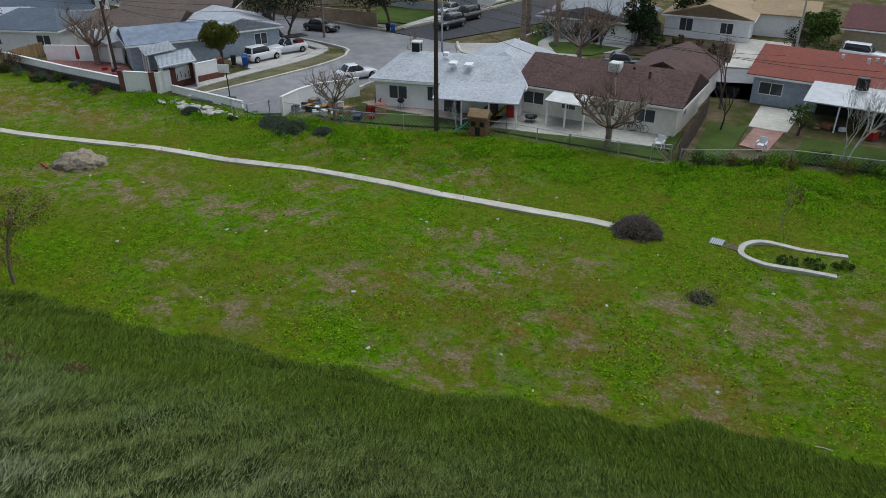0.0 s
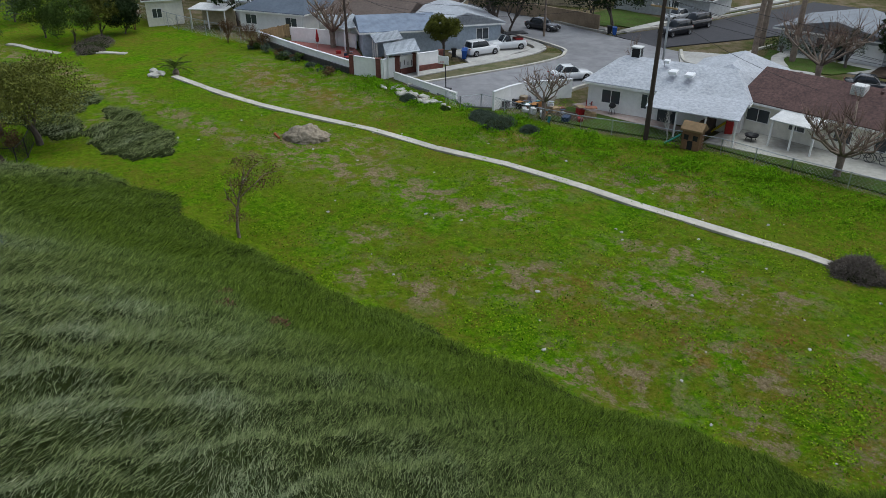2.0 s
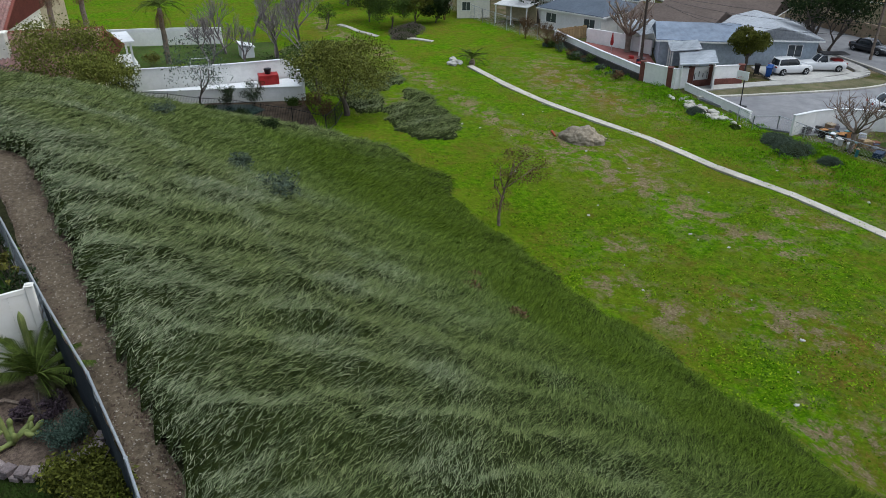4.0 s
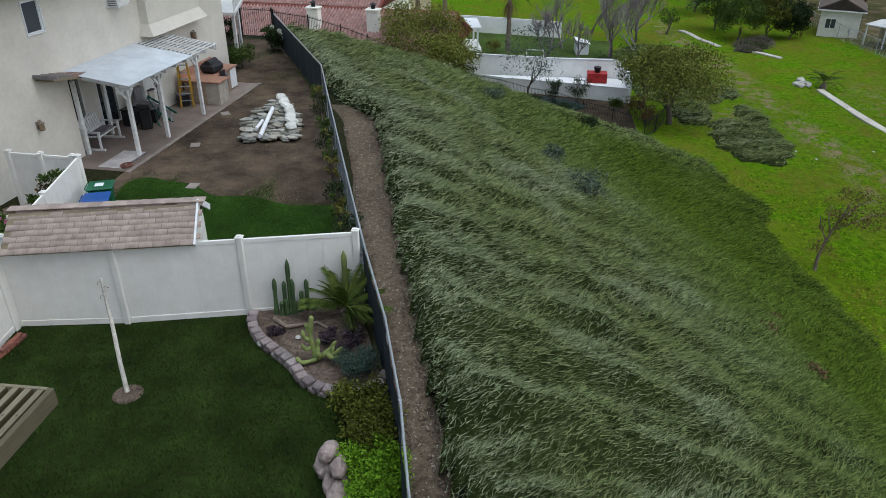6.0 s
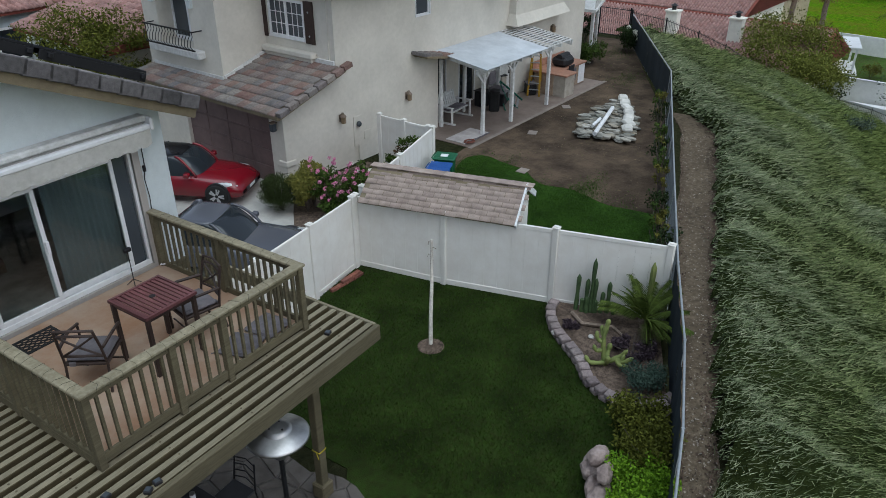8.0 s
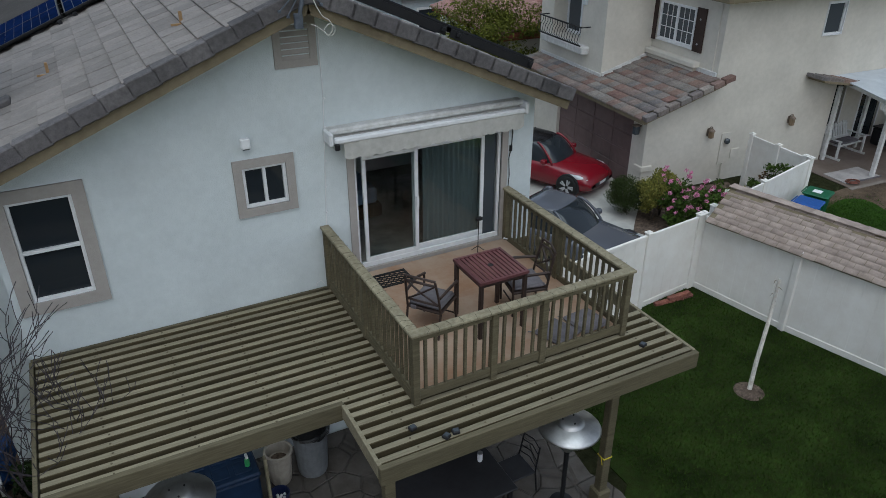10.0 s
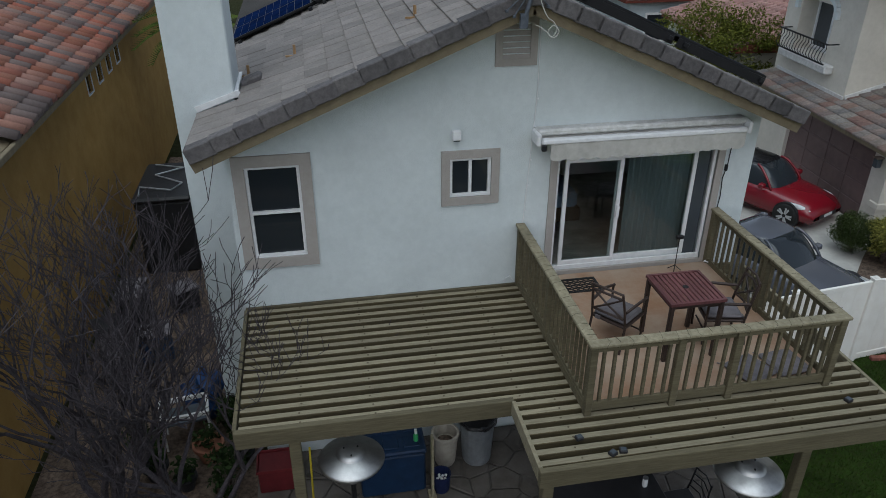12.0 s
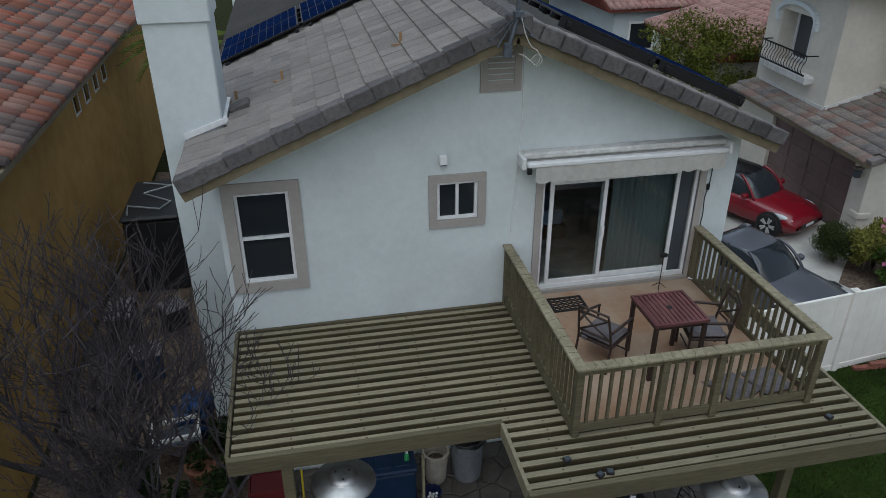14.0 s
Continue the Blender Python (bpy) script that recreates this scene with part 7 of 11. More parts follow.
def step_ladder(m, label, rail_mat, h, steps):
    l = thing("step_ladder", label, "ladder", m)
    for s in (-1, 1):
        part("side_rail", bar((s * .24, 0, 0), (s * .17, .25, h), .035, .07), rail_mat, l)
        part("rear_leg", bar((s * .22, .62, 0), (s * .16, .28, h - .05), .03, .05), rail_mat, l)
    for i in range(steps):
        t = (i + 1) / (steps + 1)
        part("step", box(-.22 + .05 * t, .25 * t - .04, h * t - .012, .22 - .05 * t, .25 * t + .05, h * t + .012), GALV, l)
    part("top", box(-.19, .17, h, .19, .36, h + .05, .01), rail_mat, l)
    return l


YEL = mat("yellow_fibreglass", (.42, .25, .03), None, 8, .5)
GRN = mat("green_fibreglass", (.01, .15, .10), None, 8, .5)
step_ladder(NB @ Matrix.Translation((12.75, -.75, .03)) @ Matrix.Rotation(radians(-70), 4, "Z"), "yellow fibreglass step ladder standing on the patio", YEL, 1.9, 6)
step_ladder(NB @ Matrix.Translation((10.9, -1.3, .20)) @ Matrix.Rotation(radians(75), 4, "Z") @ Matrix.Rotation(radians(78), 4, "Y") @ Matrix.Rotation(radians(20), 4, "X"), "green fibreglass step ladder lying on its side", GRN, 1.8, 6)
oc2 = thing("office_chair", "old grey office chair on the patio", "chair", NB @ Matrix.Translation((11.4, .2, .03)))
part("backrest", box(-.25, .18, .6, .25, .28, 1.15, .05), CUSH, oc2)
part("seat", box(-.26, -.25, .45, .26, .24, .55, .04), CUSH, oc2)
part("column", tube([(0, 0, .08), (0, 0, .45)], .03, 8), BLACK, oc2)
for a in range(5):
    part("foot", bar((0, 0, .09), (.3 * math.cos(a * 1.257), .3 * math.sin(a * 1.257), .04), .04, .03), BLACK, oc2)
for i, (u, v, w_, d_, h, mm) in enumerate(((10.4, .2, .5, .5, .6, BLACK_PLASTIC), (11.0, -.3, .6, .4, .5, BLACK), (10.2, -.5, .5, .4, .75, RUBBER), (13.0, -.45, .5, .4, .45, BLACK), (11.9, .3, .4, .3, .9, STUCCO_TAN))):
    k = thing("storage_box", "dark covered box among patio clutter", "box", NB @ Matrix.Translation((u, v, .03)) @ Matrix.Rotation(.3 * i, 4, "Z"), "clutter on the patio")
    part("body", box(-w_ / 2, -d_ / 2, 0, w_ / 2, d_ / 2, h, .05), mm, k)
    part("lid", box(-w_ / 2 - .02, -d_ / 2 - .02, h, w_ / 2 + .02, d_ / 2 + .02, h + .04, .015), CUSH if i % 2 else BLACK, k)
wd = thing("white_cabinet", "tall white utility cabinet against the wall", "cabinet", NB @ Matrix.Translation((12.0, .55, .03)))
part("body", box(-.4, -.3, 0, .4, .3, 1.9, .01), OLD_WHITE, wd)
part("door", box(-.38, -.325, .04, .38, -.302, 1.86, .006), OLD_WHITE, wd)
part("handle", box(.28, -.35, .9, .31, -.325, 1.05, .004), BLACK, wd)
BTILE = mat("salmon_counter_tile", (.36, .19, .13), (.27, .14, .095), 6, .5, .1, 40, vary=.05)
ct = thing("barbecue_counter", "L-shaped tan stone barbecue counter with salmon tile top", "counter", NB @ Matrix.Translation((14.6, -.9, .03)))
part("body", box(-1.3, -.45, 0, 1.45, .5, .86, .01), mat("tan_stone_veneer", (.34, .26, .19), (.24, .17, .12), 6, .9, .3, 30), ct)
part("body", box(-1.3, -1.0, 0, -.5, -.45, .86, .01), STUCCO_TAN, ct)
part("countertop", box(-1.36, -.5, .865, 1.52, .62, .93, .01), BTILE, ct)
part("countertop", box(-1.36, -1.08, .865, -.44, -.503, .93, .01), BTILE, ct)
part("backsplash", box(-1.3, .62, .5, 1.5, .70, 1.2, .01), BTILE, ct)
part("niche", box(-.42, -.462, .06, -.05, -.452, .8), BLACK, ct)
part("burner_door", box(.15, -.475, .25, .62, -.452, .8, .008), CUSH, ct)
part("fridge_door", box(.85, -.475, .06, 1.4, -.452, .84, .01), WHITE, ct, "white refrigerator door")
gl = thing("gas_grill", "black covered gas grill set on the counter", "grill", NB @ Matrix.Translation((14.75, -.95, .962)))
bm = box(-.42, -.36, 0, .42, .36, .4, .12)
part("cover", bm, BLACK_PLASTIC, gl)
part("hood", tube([(-.36, 0, .36), (.36, 0, .36)], .16, 10), BLACK_PLASTIC, gl)
part("drape", box(-.3, -.5, -.45, .15, -.455, .1, .02), BLACK_PLASTIC, gl)

# ---- shed and bins ----
SHING = random_tint("pinkish_shingle", [(.33, .265, .225), (.37, .30, .26), (.35, .28, .24), (.30, .24, .21)], .95, .3, 40, grain_mix=.25)
shed_m = Matrix.Translation((12.88, 8.38, 0)) @ Matrix.Rotation(radians(-76), 4, "Z")
sh = thing("garden_shed", "cream resin garden shed with pinkish shingle roof", "shed", shed_m)
SL, SW = 1.85, .90
part("wall", box(-SL + .1, -SW + .28, 0, SL - .1, SW - .28, 1.9, .01), VINYL, sh)
bm = bmesh.new()
v = [bm.verts.new(p) for p in ((SL - .1, -SW + .28, 1.9), (SL - .1, SW - .28, 1.9), (SL - .1, 0, 2.32), (-SL + .1, -SW + .28, 1.9), (-SL + .1, SW - .28, 1.9), (-SL + .1, 0, 2.32))]
for q in ((0, 1, 2), (5, 4, 3)):
    bm.faces.new([v[i] for i in q])
part("gable", bm, VINYL, sh)
for s in (-1, 1):
    part("roof", bar((0, s * (SW + .02), 1.84), (0, 0, 2.40), 2 * SL, .05), FASCIA, sh)
    part("barge_board", bar((SL + .02, s * (SW + .04), 1.83), (SL + .02, 0, 2.40), .04, .13), WHITE, sh)
    U = (1, 0, 0) if s < 0 else (-1, 0, 0)
    tile_roof(sh, (-SL * (1 if s < 0 else -1), s * (SW + .06), 1.86), U, Vector((0, -s, .575)), 14, 8, .264, .142, SHING, False, 112)
rc = mesh_of(box(-.13, -.12, 0, .13, .12, .02, .005), "ridge_shingle", SHING)
for i in range(15):
    put("ridge_shingle", rc, sh, Matrix.Translation((-SL + .1 + i * .26, 0, 2.425)) @ Matrix.Rotation(.04, 4, "Y"))
for y0, y1 in ((-.6, -.02), (.02, .6)):
    dd = part("door", box(SL - .1, y0, .08, SL - .06, y1, 1.85, .01), VINYL, sh)
    part("batten", box(SL - .06, y0 + .08, .2, SL - .045, y1 - .08, 1.7, .01), VINYL, dd)


def wheelie_bin(m, label, col):
    b = thing("wheelie_bin", label, "bin", m, "bins by the shed")
    bm = box(-.26, -.28, .08, .26, .28, .95, .03)
    for v in bm.verts:
        if v.co.z < .5:
            v.co.x *= .8
            v.co.y *= .8
    part("body", bm, col, b)
    part("lid", box(-.30, -.34, .955, .30, .32, 1.03, .03), col, b)
    for s in (-1, 1):
        part("wheel", tube([(s * .2, .26, .1), (s * .27, .26, .1)], .1, 12), RUBBER, b)
    part("handle", tube([(-.2, .35, 1.0), (.2, .35, 1.0)], .018, 6), col, b)
    return b


wheelie_bin(Matrix.Translation((16.1, 10.75, .02)) @ Matrix.Rotation(.35, 4, "Z"), "blue plastic wheelie bin behind the shed", mat("bin_blue", (.015, .085, .32), None, 6, .45))
gb_ = wheelie_bin(Matrix.Translation((16.85, 11.05, .02)) @ Matrix.Rotation(.35, 4, "Z"), "green plastic wheelie bin behind the shed", mat("bin_green", (.012, .13, .06), None, 6, .45))
part("sticker", box(-.12, -.1, 1.031, .1, .12, 1.034), WHITE, gb_)

# ---- stones, pipe and bags in the bare yard ----
STONE = random_tint("flat_grey_stone", [(.20, .205, .18), (.34, .33, .29), (.12, .12, .105), (.27, .235, .175), (.46, .45, .41)], .95, .4, 12)
sp = thing("stone_pile", "ring and heap of flat grey paving stones on the soil", "stone pile", Matrix.Translation((25.5, 9.25, .02)) @ Matrix.Rotation(radians(15), 4, "Z"))
stone_mes = []
for k in range(5):
    g = random.Random(50 + k)
    pts = [((.20 + .07 * g.random()) * math.cos(a), (.14 + .06 * g.random()) * math.sin(a)) for a in [i * math.tau / 7 + g.uniform(-.2, .2) for i in range(7)]]
    stone_mes.append(mesh_of(prism(pts, 0, .075), "stone", STONE))
g = random.Random(9)
for i in range(400):
    u, v = g.uniform(-2.35, 2.8), g.uniform(-1.0, 1.0)
    w = .98 * (1 - max(0, u) / 3.9)
    if abs(v) > w or (u < -2.1 and abs(v) > .85):
        continue
    edge_ = abs(v) / w
    z = (.04 if edge_ > .75 else .0) + g.choice((0, .05, .05, .10)) + (.05 if u < -1.8 else 0)
    put("stone", stone_mes[i % 5], sp, Matrix.Translation((u, v, z)) @ Matrix.Rotation(g.uniform(-.6, .6) + 1.2, 4, "Z") @ Matrix.Rotation(g.uniform(-.09, .09), 4, "X") @ Matrix.Diagonal((g.uniform(.6, 1.15), g.uniform(.45, .8), .6, 1)))
pi_ = thing("white_pipe", "two white plastic pipes lying on the stones", "pipe", Matrix.Translation((24.6, 9.1, .30)))
part("pipe", tube([(-1.5, -.2, .0), (1.5, .34, .05)], .075, 12), WHITE, pi_)
part("pipe", tube([(-.7, .22, -.02), (.1, .26, .02)], .06, 12), WHITE, pi_)
SACK = mat("white_sandbag", (.62, .61, .57), (.50, .49, .45), 6, .95, .3, 30)
for i in range(7):
    t = i / 6
    b = thing("sandbag", "white woven sandbag lying on the stone heap", "sandbag", Matrix.Translation((24.5 + 3.5 * t, 8.22 + 1.55 * t - .15 * math.sin(t * 3), .14)) @ Matrix.Rotation(.5 + .25 * math.sin(i * 2), 4, "Z"), "sandbags on the stone heap")
    bm = box(-.29, -.19, 0, .29, .19, .17, .065)
    for v in bm.verts:
        v.co += Vector((noise.noise(v.co * 5 + Vector((i, 0, 0))), noise.noise(v.co * 5 + Vector((0, i, 0))), 0)) * .05
    part("sack", bm, SACK, b)
    piece = part("tied_neck", lathe([(.05, 0), (.08, .05), (.03, .1)], 7, at=(.0, 0, 0)), SACK, b)
    piece.matrix_basis = Matrix.Translation((.2, 0, .07)) @ Matrix.Rotation(math.pi / 2, 4, "Y")
for i, (x, y) in enumerate(((19.3, 9.7), (22.7, 11.1), (26.2, 11.4))):
    solid("stepping_stone", box(-.2, -.16, 0, .2, .16, .03, .01), CONCRETE_WORN, "flat concrete stepping stone in the soil", "stepping stone", Matrix.Translation((x, y, .016)) @ Matrix.Rotation(.3 * i, 4, "Z"), "stepping stones in the yard")

# ---- roses and hedges beside the driveway ----
LEAF_HEDGE = leaf_mat("leaf_variegated", (.22, .21, .05), (.09, .10, .025))
LEAF_BOX = leaf_mat("leaf_box_hedge", (.045, .062, .02), (.02, .03, .01))
bush((12.98, 14.02, .03), .66, 1.05, 101, "clipped rounded dark green box hedge", LEAF_BOX, 15000, .022, "box_hedge", clumps=36)
bush((13.3, 13.32, .03), .5, 1.3, 102, "yellow variegated hedge shrub", LEAF_HEDGE, 8000, .03, "hedge_shrub", clumps=30)
bush((13.7, 13.45, .03), .5, 1.5, 103, "yellow variegated hedge shrub behind the roses", LEAF_HEDGE, 6000, .03, "hedge_shrub", clumps=30)
for i, (x, y, h) in enumerate(((13.45, 12.35, 1.25), (14.0, 12.0, 1.35), (13.55, 12.9, 1.5), (14.6, 12.2, 1.2))):
    rb_ = bush((x, y, .03), .5, h, 110 + i, "leafy rose bush with pink flowers", LEAF_GREEN, 2600, .045, "rose_bush", clumps=26)
    g = random.Random(i + 3)
    cs = [(.5 * math.cos(a) * g.random() ** .4, .5 * math.sin(a) * g.random() ** .4, h * g.uniform(.55, 1.02)) for a in [g.random() * 6.3 for _ in range(20)]]
    ob = new("blossoms", leaf_cloud(cs, 26, .055, .03, "blossoms", PETAL_PINK if i != 3 else PETAL_WHITE, 1, i))
    ob.parent = rb_
    ob["label"] = "pink rose blossoms"
for i in range(7):
    bush((14.7 + .42 * i, 12.75 + .05 * math.sin(i) - .03 * i, .03), .32, .95 + .2 * math.sin(i * 1.7), 130 + i, "thin weedy stalks along the house wall", [LEAF_YELLOW, LEAF_GREEN, LEAF_RUST][i % 3], 330, .05, "tall_weeds", clumps=10)
bush((16.9, 12.45, .03), .4, 1.5, 140, "white flowering shrub by the gate", LEAF_GREEN, 800, .05, clumps=12)
sheet("planting_strip", [(13.1, 11.3), (17.0, 12.1), (17.2, 14.3), (14.2, 14.7), (13.0, 13.6), (12.4, 13.0)], .036, MULCH, "soil planting strip along the cream house", "planting bed")


# ---- cars ----
LAMP_GLASS = mat("headlamp_lens", (.55, .57, .58), (.42, .44, .45), 12, .15, 0, spec=.6)
RIM_ALLOY = mat("alloy_rim", (.45, .45, .46), None, 9, .4, 0, metal=.2)


def car(m, label, paint, L=4.3, W=1.78, Hh=1.42, roof_mat=None, nose=.30, tail=.55, wind=.16, back=-.34, group="parked cars", name="car", boxy=0.0, front=.85):
    """A car, front towards +x. wind, back: where the windscreen's foot and the cabin's rear foot stand, in lengths from the middle."""
    c = thing(name, label, "car", m, group)
    hl, hw = L / 2, W / 2
    belt = Hh * .62
    xs = [-hl, -hl + .06, -hl + .35, -hl * .62, -hl * .2, L * wind, hl - .7, hl - .25, hl - .04, hl]
    top = [belt - .20, belt - .05, belt + .0, belt + .02, belt + .0, belt - .01, belt - .07, belt - .15, belt - .27, belt - .40]
    wid = [.80, .88, .95, 1, 1, 1, .98, .93, .84, .74]
    bot = [.34, .26, .2, .18, .18, .18, .18, .2, .24, .32]
    bm = bmesh.new()
    rings = []
    for x, t, w, b in zip(xs, top, wid, bot):
        y = hw * w
        pr = [(y * .86, b), (y * .97, b + .12), (y, (b + t) / 2 + .02), (y * .95, t - .09), (y * .80, t), (y * .4, t + .03)]
        pr = pr + [(-a, z) for a, z in pr[::-1]]
        rings.append([bm.verts.new((x, a, z)) for a, z in pr])
    for p, q in zip(rings, rings[1:]):
        for k in range(12):
            bm.faces.new((p[k], p[(k + 1) % 12], q[(k + 1) % 12], q[k]))
    bm.faces.new(rings[0])
    bm.faces.new(rings[-1][::-1])
    bmesh.ops.recalc_face_normals(bm, faces=bm.faces[:])
    part("body", bm, paint, c, smooth=True)
    wf, wb = L * wind, L * back
    x0, x1 = wb + .45 * (1 - boxy) + .08, wf - .62 + .15 * boxy
    shell, dome = bmesh.new(), bmesh.new()
    levels = []
    for k in range(9):
        t = k / 8
        z = belt - .05 + (Hh - belt + .05) * (1 - (1 - t) ** 1.6)
        bulge = 1 - (1 - t) ** 1.25 if t < 1 else 1
        xf, xr, ww = wf + .10 - (wf + .10 - x1) * t ** 1.05, wb - .06 + (x0 - wb + .06) * t ** 1.1, hw * (.84 - .19 * t ** 1.5)
        levels.append((z, xf, xr, ww))

    def plan_ring(bm, z, xf, xr, ww, crown=0.0):
        out = []
        for i in range(28):
            a = math.tau * i / 28
            c, s_ = math.cos(a), math.sin(a)
            px = (xf + xr) / 2 + (xf - xr) / 2 * math.copysign(abs(c) ** .42, c)
            py = ww * math.copysign(abs(s_) ** .42, s_)
            out.append(bm.verts.new((px, py, z)))
        return out
    def skin(bm, rings):
        for p, q in zip(rings, rings[1:]):
            for k in range(28):
                bm.faces.new((p[k], p[(k + 1) % 28], q[(k + 1) % 28], q[k]))
        bm.faces.new(rings[-1])
    skin(shell, [plan_ring(shell, *lv) for lv in levels])
    part("window_glass", shell, glass("car_glass", (.02, .025, .03), .03), c, "dark tinted car windows", smooth=True)
    top_ = levels[-1]
    rr = []
    for z, f in ((Hh - .045, 1.06), (Hh - .01, 1.05), (Hh + .015, .98), (Hh + .035, .80), (Hh + .042, .4)):
        mx = (top_[1] + top_[2]) / 2
        rr.append(plan_ring(dome, z, mx + (top_[1] - mx) * f, mx + (top_[2] - mx) * f, top_[3] * f))
    skin(dome, rr)
    part("roof", dome, roof_mat or paint, c, smooth=True)
    for s in (-1, 1):
        part("pillar", tube([(lv[1] - (lv[1] - lv[2]) * .05, s * lv[3] * .965, lv[0]) for lv in levels], .035, 6), paint, c, smooth=True)
        part("pillar", tube([(lv[2] + (lv[1] - lv[2]) * .06, s * lv[3] * .955, lv[0]) for lv in levels], .07, 6), paint, c, smooth=True)
        xm = (x0 + x1) / 2 - .1
        part("pillar", tube([(xm, s * lv[3] * .99, lv[0]) for lv in levels], .03, 6), BLACK_PLASTIC, c)
        part("mirror", box(wf - .32, s * (hw + .02) - .09, belt + .02, wf - .16, s * (hw + .02) + .09, belt + .16, .03), paint, c)
        lamp = tube([(hl - .66, s * hw * .90, belt - .15), (hl - .45, s * hw * .85, belt - .20), (hl - .2, s * hw * .70, belt - .28), (hl - .1, s * hw * .55, belt - .32)], [.03, .075, .085, .04], 10)
        part("headlight", lamp, LAMP_GLASS, c, "clear headlamp lens", smooth=True)
        part("fog_light", box(hl - .16, s * hw * .66 - .1, .36, hl - .03, s * hw * .66 + .1, .42, .02), LAMP_GLASS, c)
        part("tail_light", box(-hl - .01, s * hw * .68 - .14, belt - .22, -hl + .12, s * hw * .68 + .14, belt - .08, .02), RED, c)
    part("grille", box(hl - .1, -.42, .3, hl + .005, .42, .46, .02), BLACK_PLASTIC, c)
    part("plate", box(hl + .004, -.18, .35, hl + .012, .18, .43), WHITE, c)
    tyre = lathe([(.2, -.1), (.30, -.1), (.325, -.07), (.325, .07), (.30, .1), (.2, .1)], 22)
    tyre = mesh_of(tyre, "tyre", RUBBER, True)
    rim = bmesh.new()
    lathe([(.05, .06), (.06, .085), (.05, .09)], 10, rim)
    lathe([(.225, .02), (.24, .09), (.225, .10), (.21, .06)], 22, rim)
    for k in range(10):
        a = (k // 2) * math.tau / 5 + (.17 if k % 2 else -.17)
        bar((.05 * math.cos(a), .05 * math.sin(a), .09), (.225 * math.cos(a), .225 * math.sin(a), .105), .045, .02, 0, rim)
    rim = mesh_of(rim, "rim", RIM_ALLOY)
    for x in (hl - front, -hl + .80):
        for s in (-1, 1):
            part("wheel_arch", tube([(x, s * (hw - .14), .33), (x, s * (hw + .004), .33)], .365, 22), BLACK_PLASTIC, c)
            wh = put("wheel", tyre, c, Matrix.Translation((x, s * (hw - .055), .325)) @ Matrix.Rotation(-s * math.pi / 2, 4, "X"))
            put("rim", rim, wh, Matrix())
    return c


def paint(name, col, rough=.25):
    m = mat(name, col, col, 6, rough, 0, big=.03, spec=.45)
    m.node_tree.nodes["Principled BSDF"].inputs["Coat Weight"].default_value = .35
    return m


P_ROOF = mat("black_glass_roof", (.01, .01, .012), None, 6, .12, 0)
heading = lambda x, y, dx, dy, z=.03: Matrix.Translation((x, y, z)) @ Matrix.Rotation(math.atan2(dy, dx), 4, "Z")
car(heading(12.38, 17.20, .42, -.91), "glossy red hatchback coupe with a black roof", paint("red_paint", (.165, .003, .010)), 3.98, 1.74, 1.32, P_ROOF, wind=.18, back=-.46, boxy=.15, front=.70)
gc = car(heading(10.1, 12.95, .38, -.92), "dark grey sports sedan parked on the driveway", paint("slate_paint", (.085, .09, .108)), 4.35, 1.78, 1.30, wind=.14, back=-.33)
rack = part("trunk_rack", box(-1.75, -.38, .92, -1.70, .38, .95), OLD_WHITE, gc, "small white rack on the boot lid")
for y in (-.36, -.12, .12, .36):
    part("rack_bar", box(-2.05, y - .015, .93, -1.70, y + .015, .96), OLD_WHITE, rack)

# ---- far end of the bare yard ----
fc_ = thing("white_balcony_cover", "white patio cover with a slatted balcony railing above", "patio cover", Matrix.Translation((35.5, 15.0, 0)))
for x, y in ((-2.2, -1.5), (1.6, -.2), (-2.2, 2.0)):
    part("post", box(x - .07, y - .07, 0, x + .07, y + .07, 2.5, .01), OLD_WHITE, fc_)
bm = prism([(-2.9, -1.9), (1.9, -.6), (1.9, 4), (-2.9, 4)], 2.5, 2.62)
part("deck", bm, OLD_WHITE, fc_)
for i in range(16):
    t = i / 15
    part("baluster", box(-2.6 + 4.3 * t - .02, -1.75 + 1.2 * t - .02, 2.62, -2.6 + 4.3 * t + .02, -1.75 + 1.2 * t + .02, 3.5), OLD_WHITE, fc_)
part("handrail", bar((-2.7, -1.78, 3.53), (1.8, -.5, 3.53), .09, .05), OLD_WHITE, fc_)
bush((36.3, 12.75, .02), .7, 1.4, 150, "dark shrub with white roses by the fence", LEAF_DARK, 1400, .06, clumps=18)
ob = new("blossoms", leaf_cloud([(36.5 - 36.3, -.3, .9), (.3, .1, 1.2), (-.2, -.4, 1.1), (.1, -.5, .7), (.4, -.2, .6)], 26, .12, .06, "blossoms", PETAL_WHITE, 1, 4))
ob.parent = [o for o in bpy.data.objects if o.get("label", "") == "dark shrub with white roses by the fence"][0]
bush((33.2, 13.3, .02), .75, 1.2, 151, "rounded green shrub at the yard's end", LEAF_GREEN, 1500, .06, clumps=18)
bush((37.6, 15.6, .02), .6, 1.6, 152, "dark shrub behind the iron fence", LEAF_DARK, 900, .06, clumps=12)


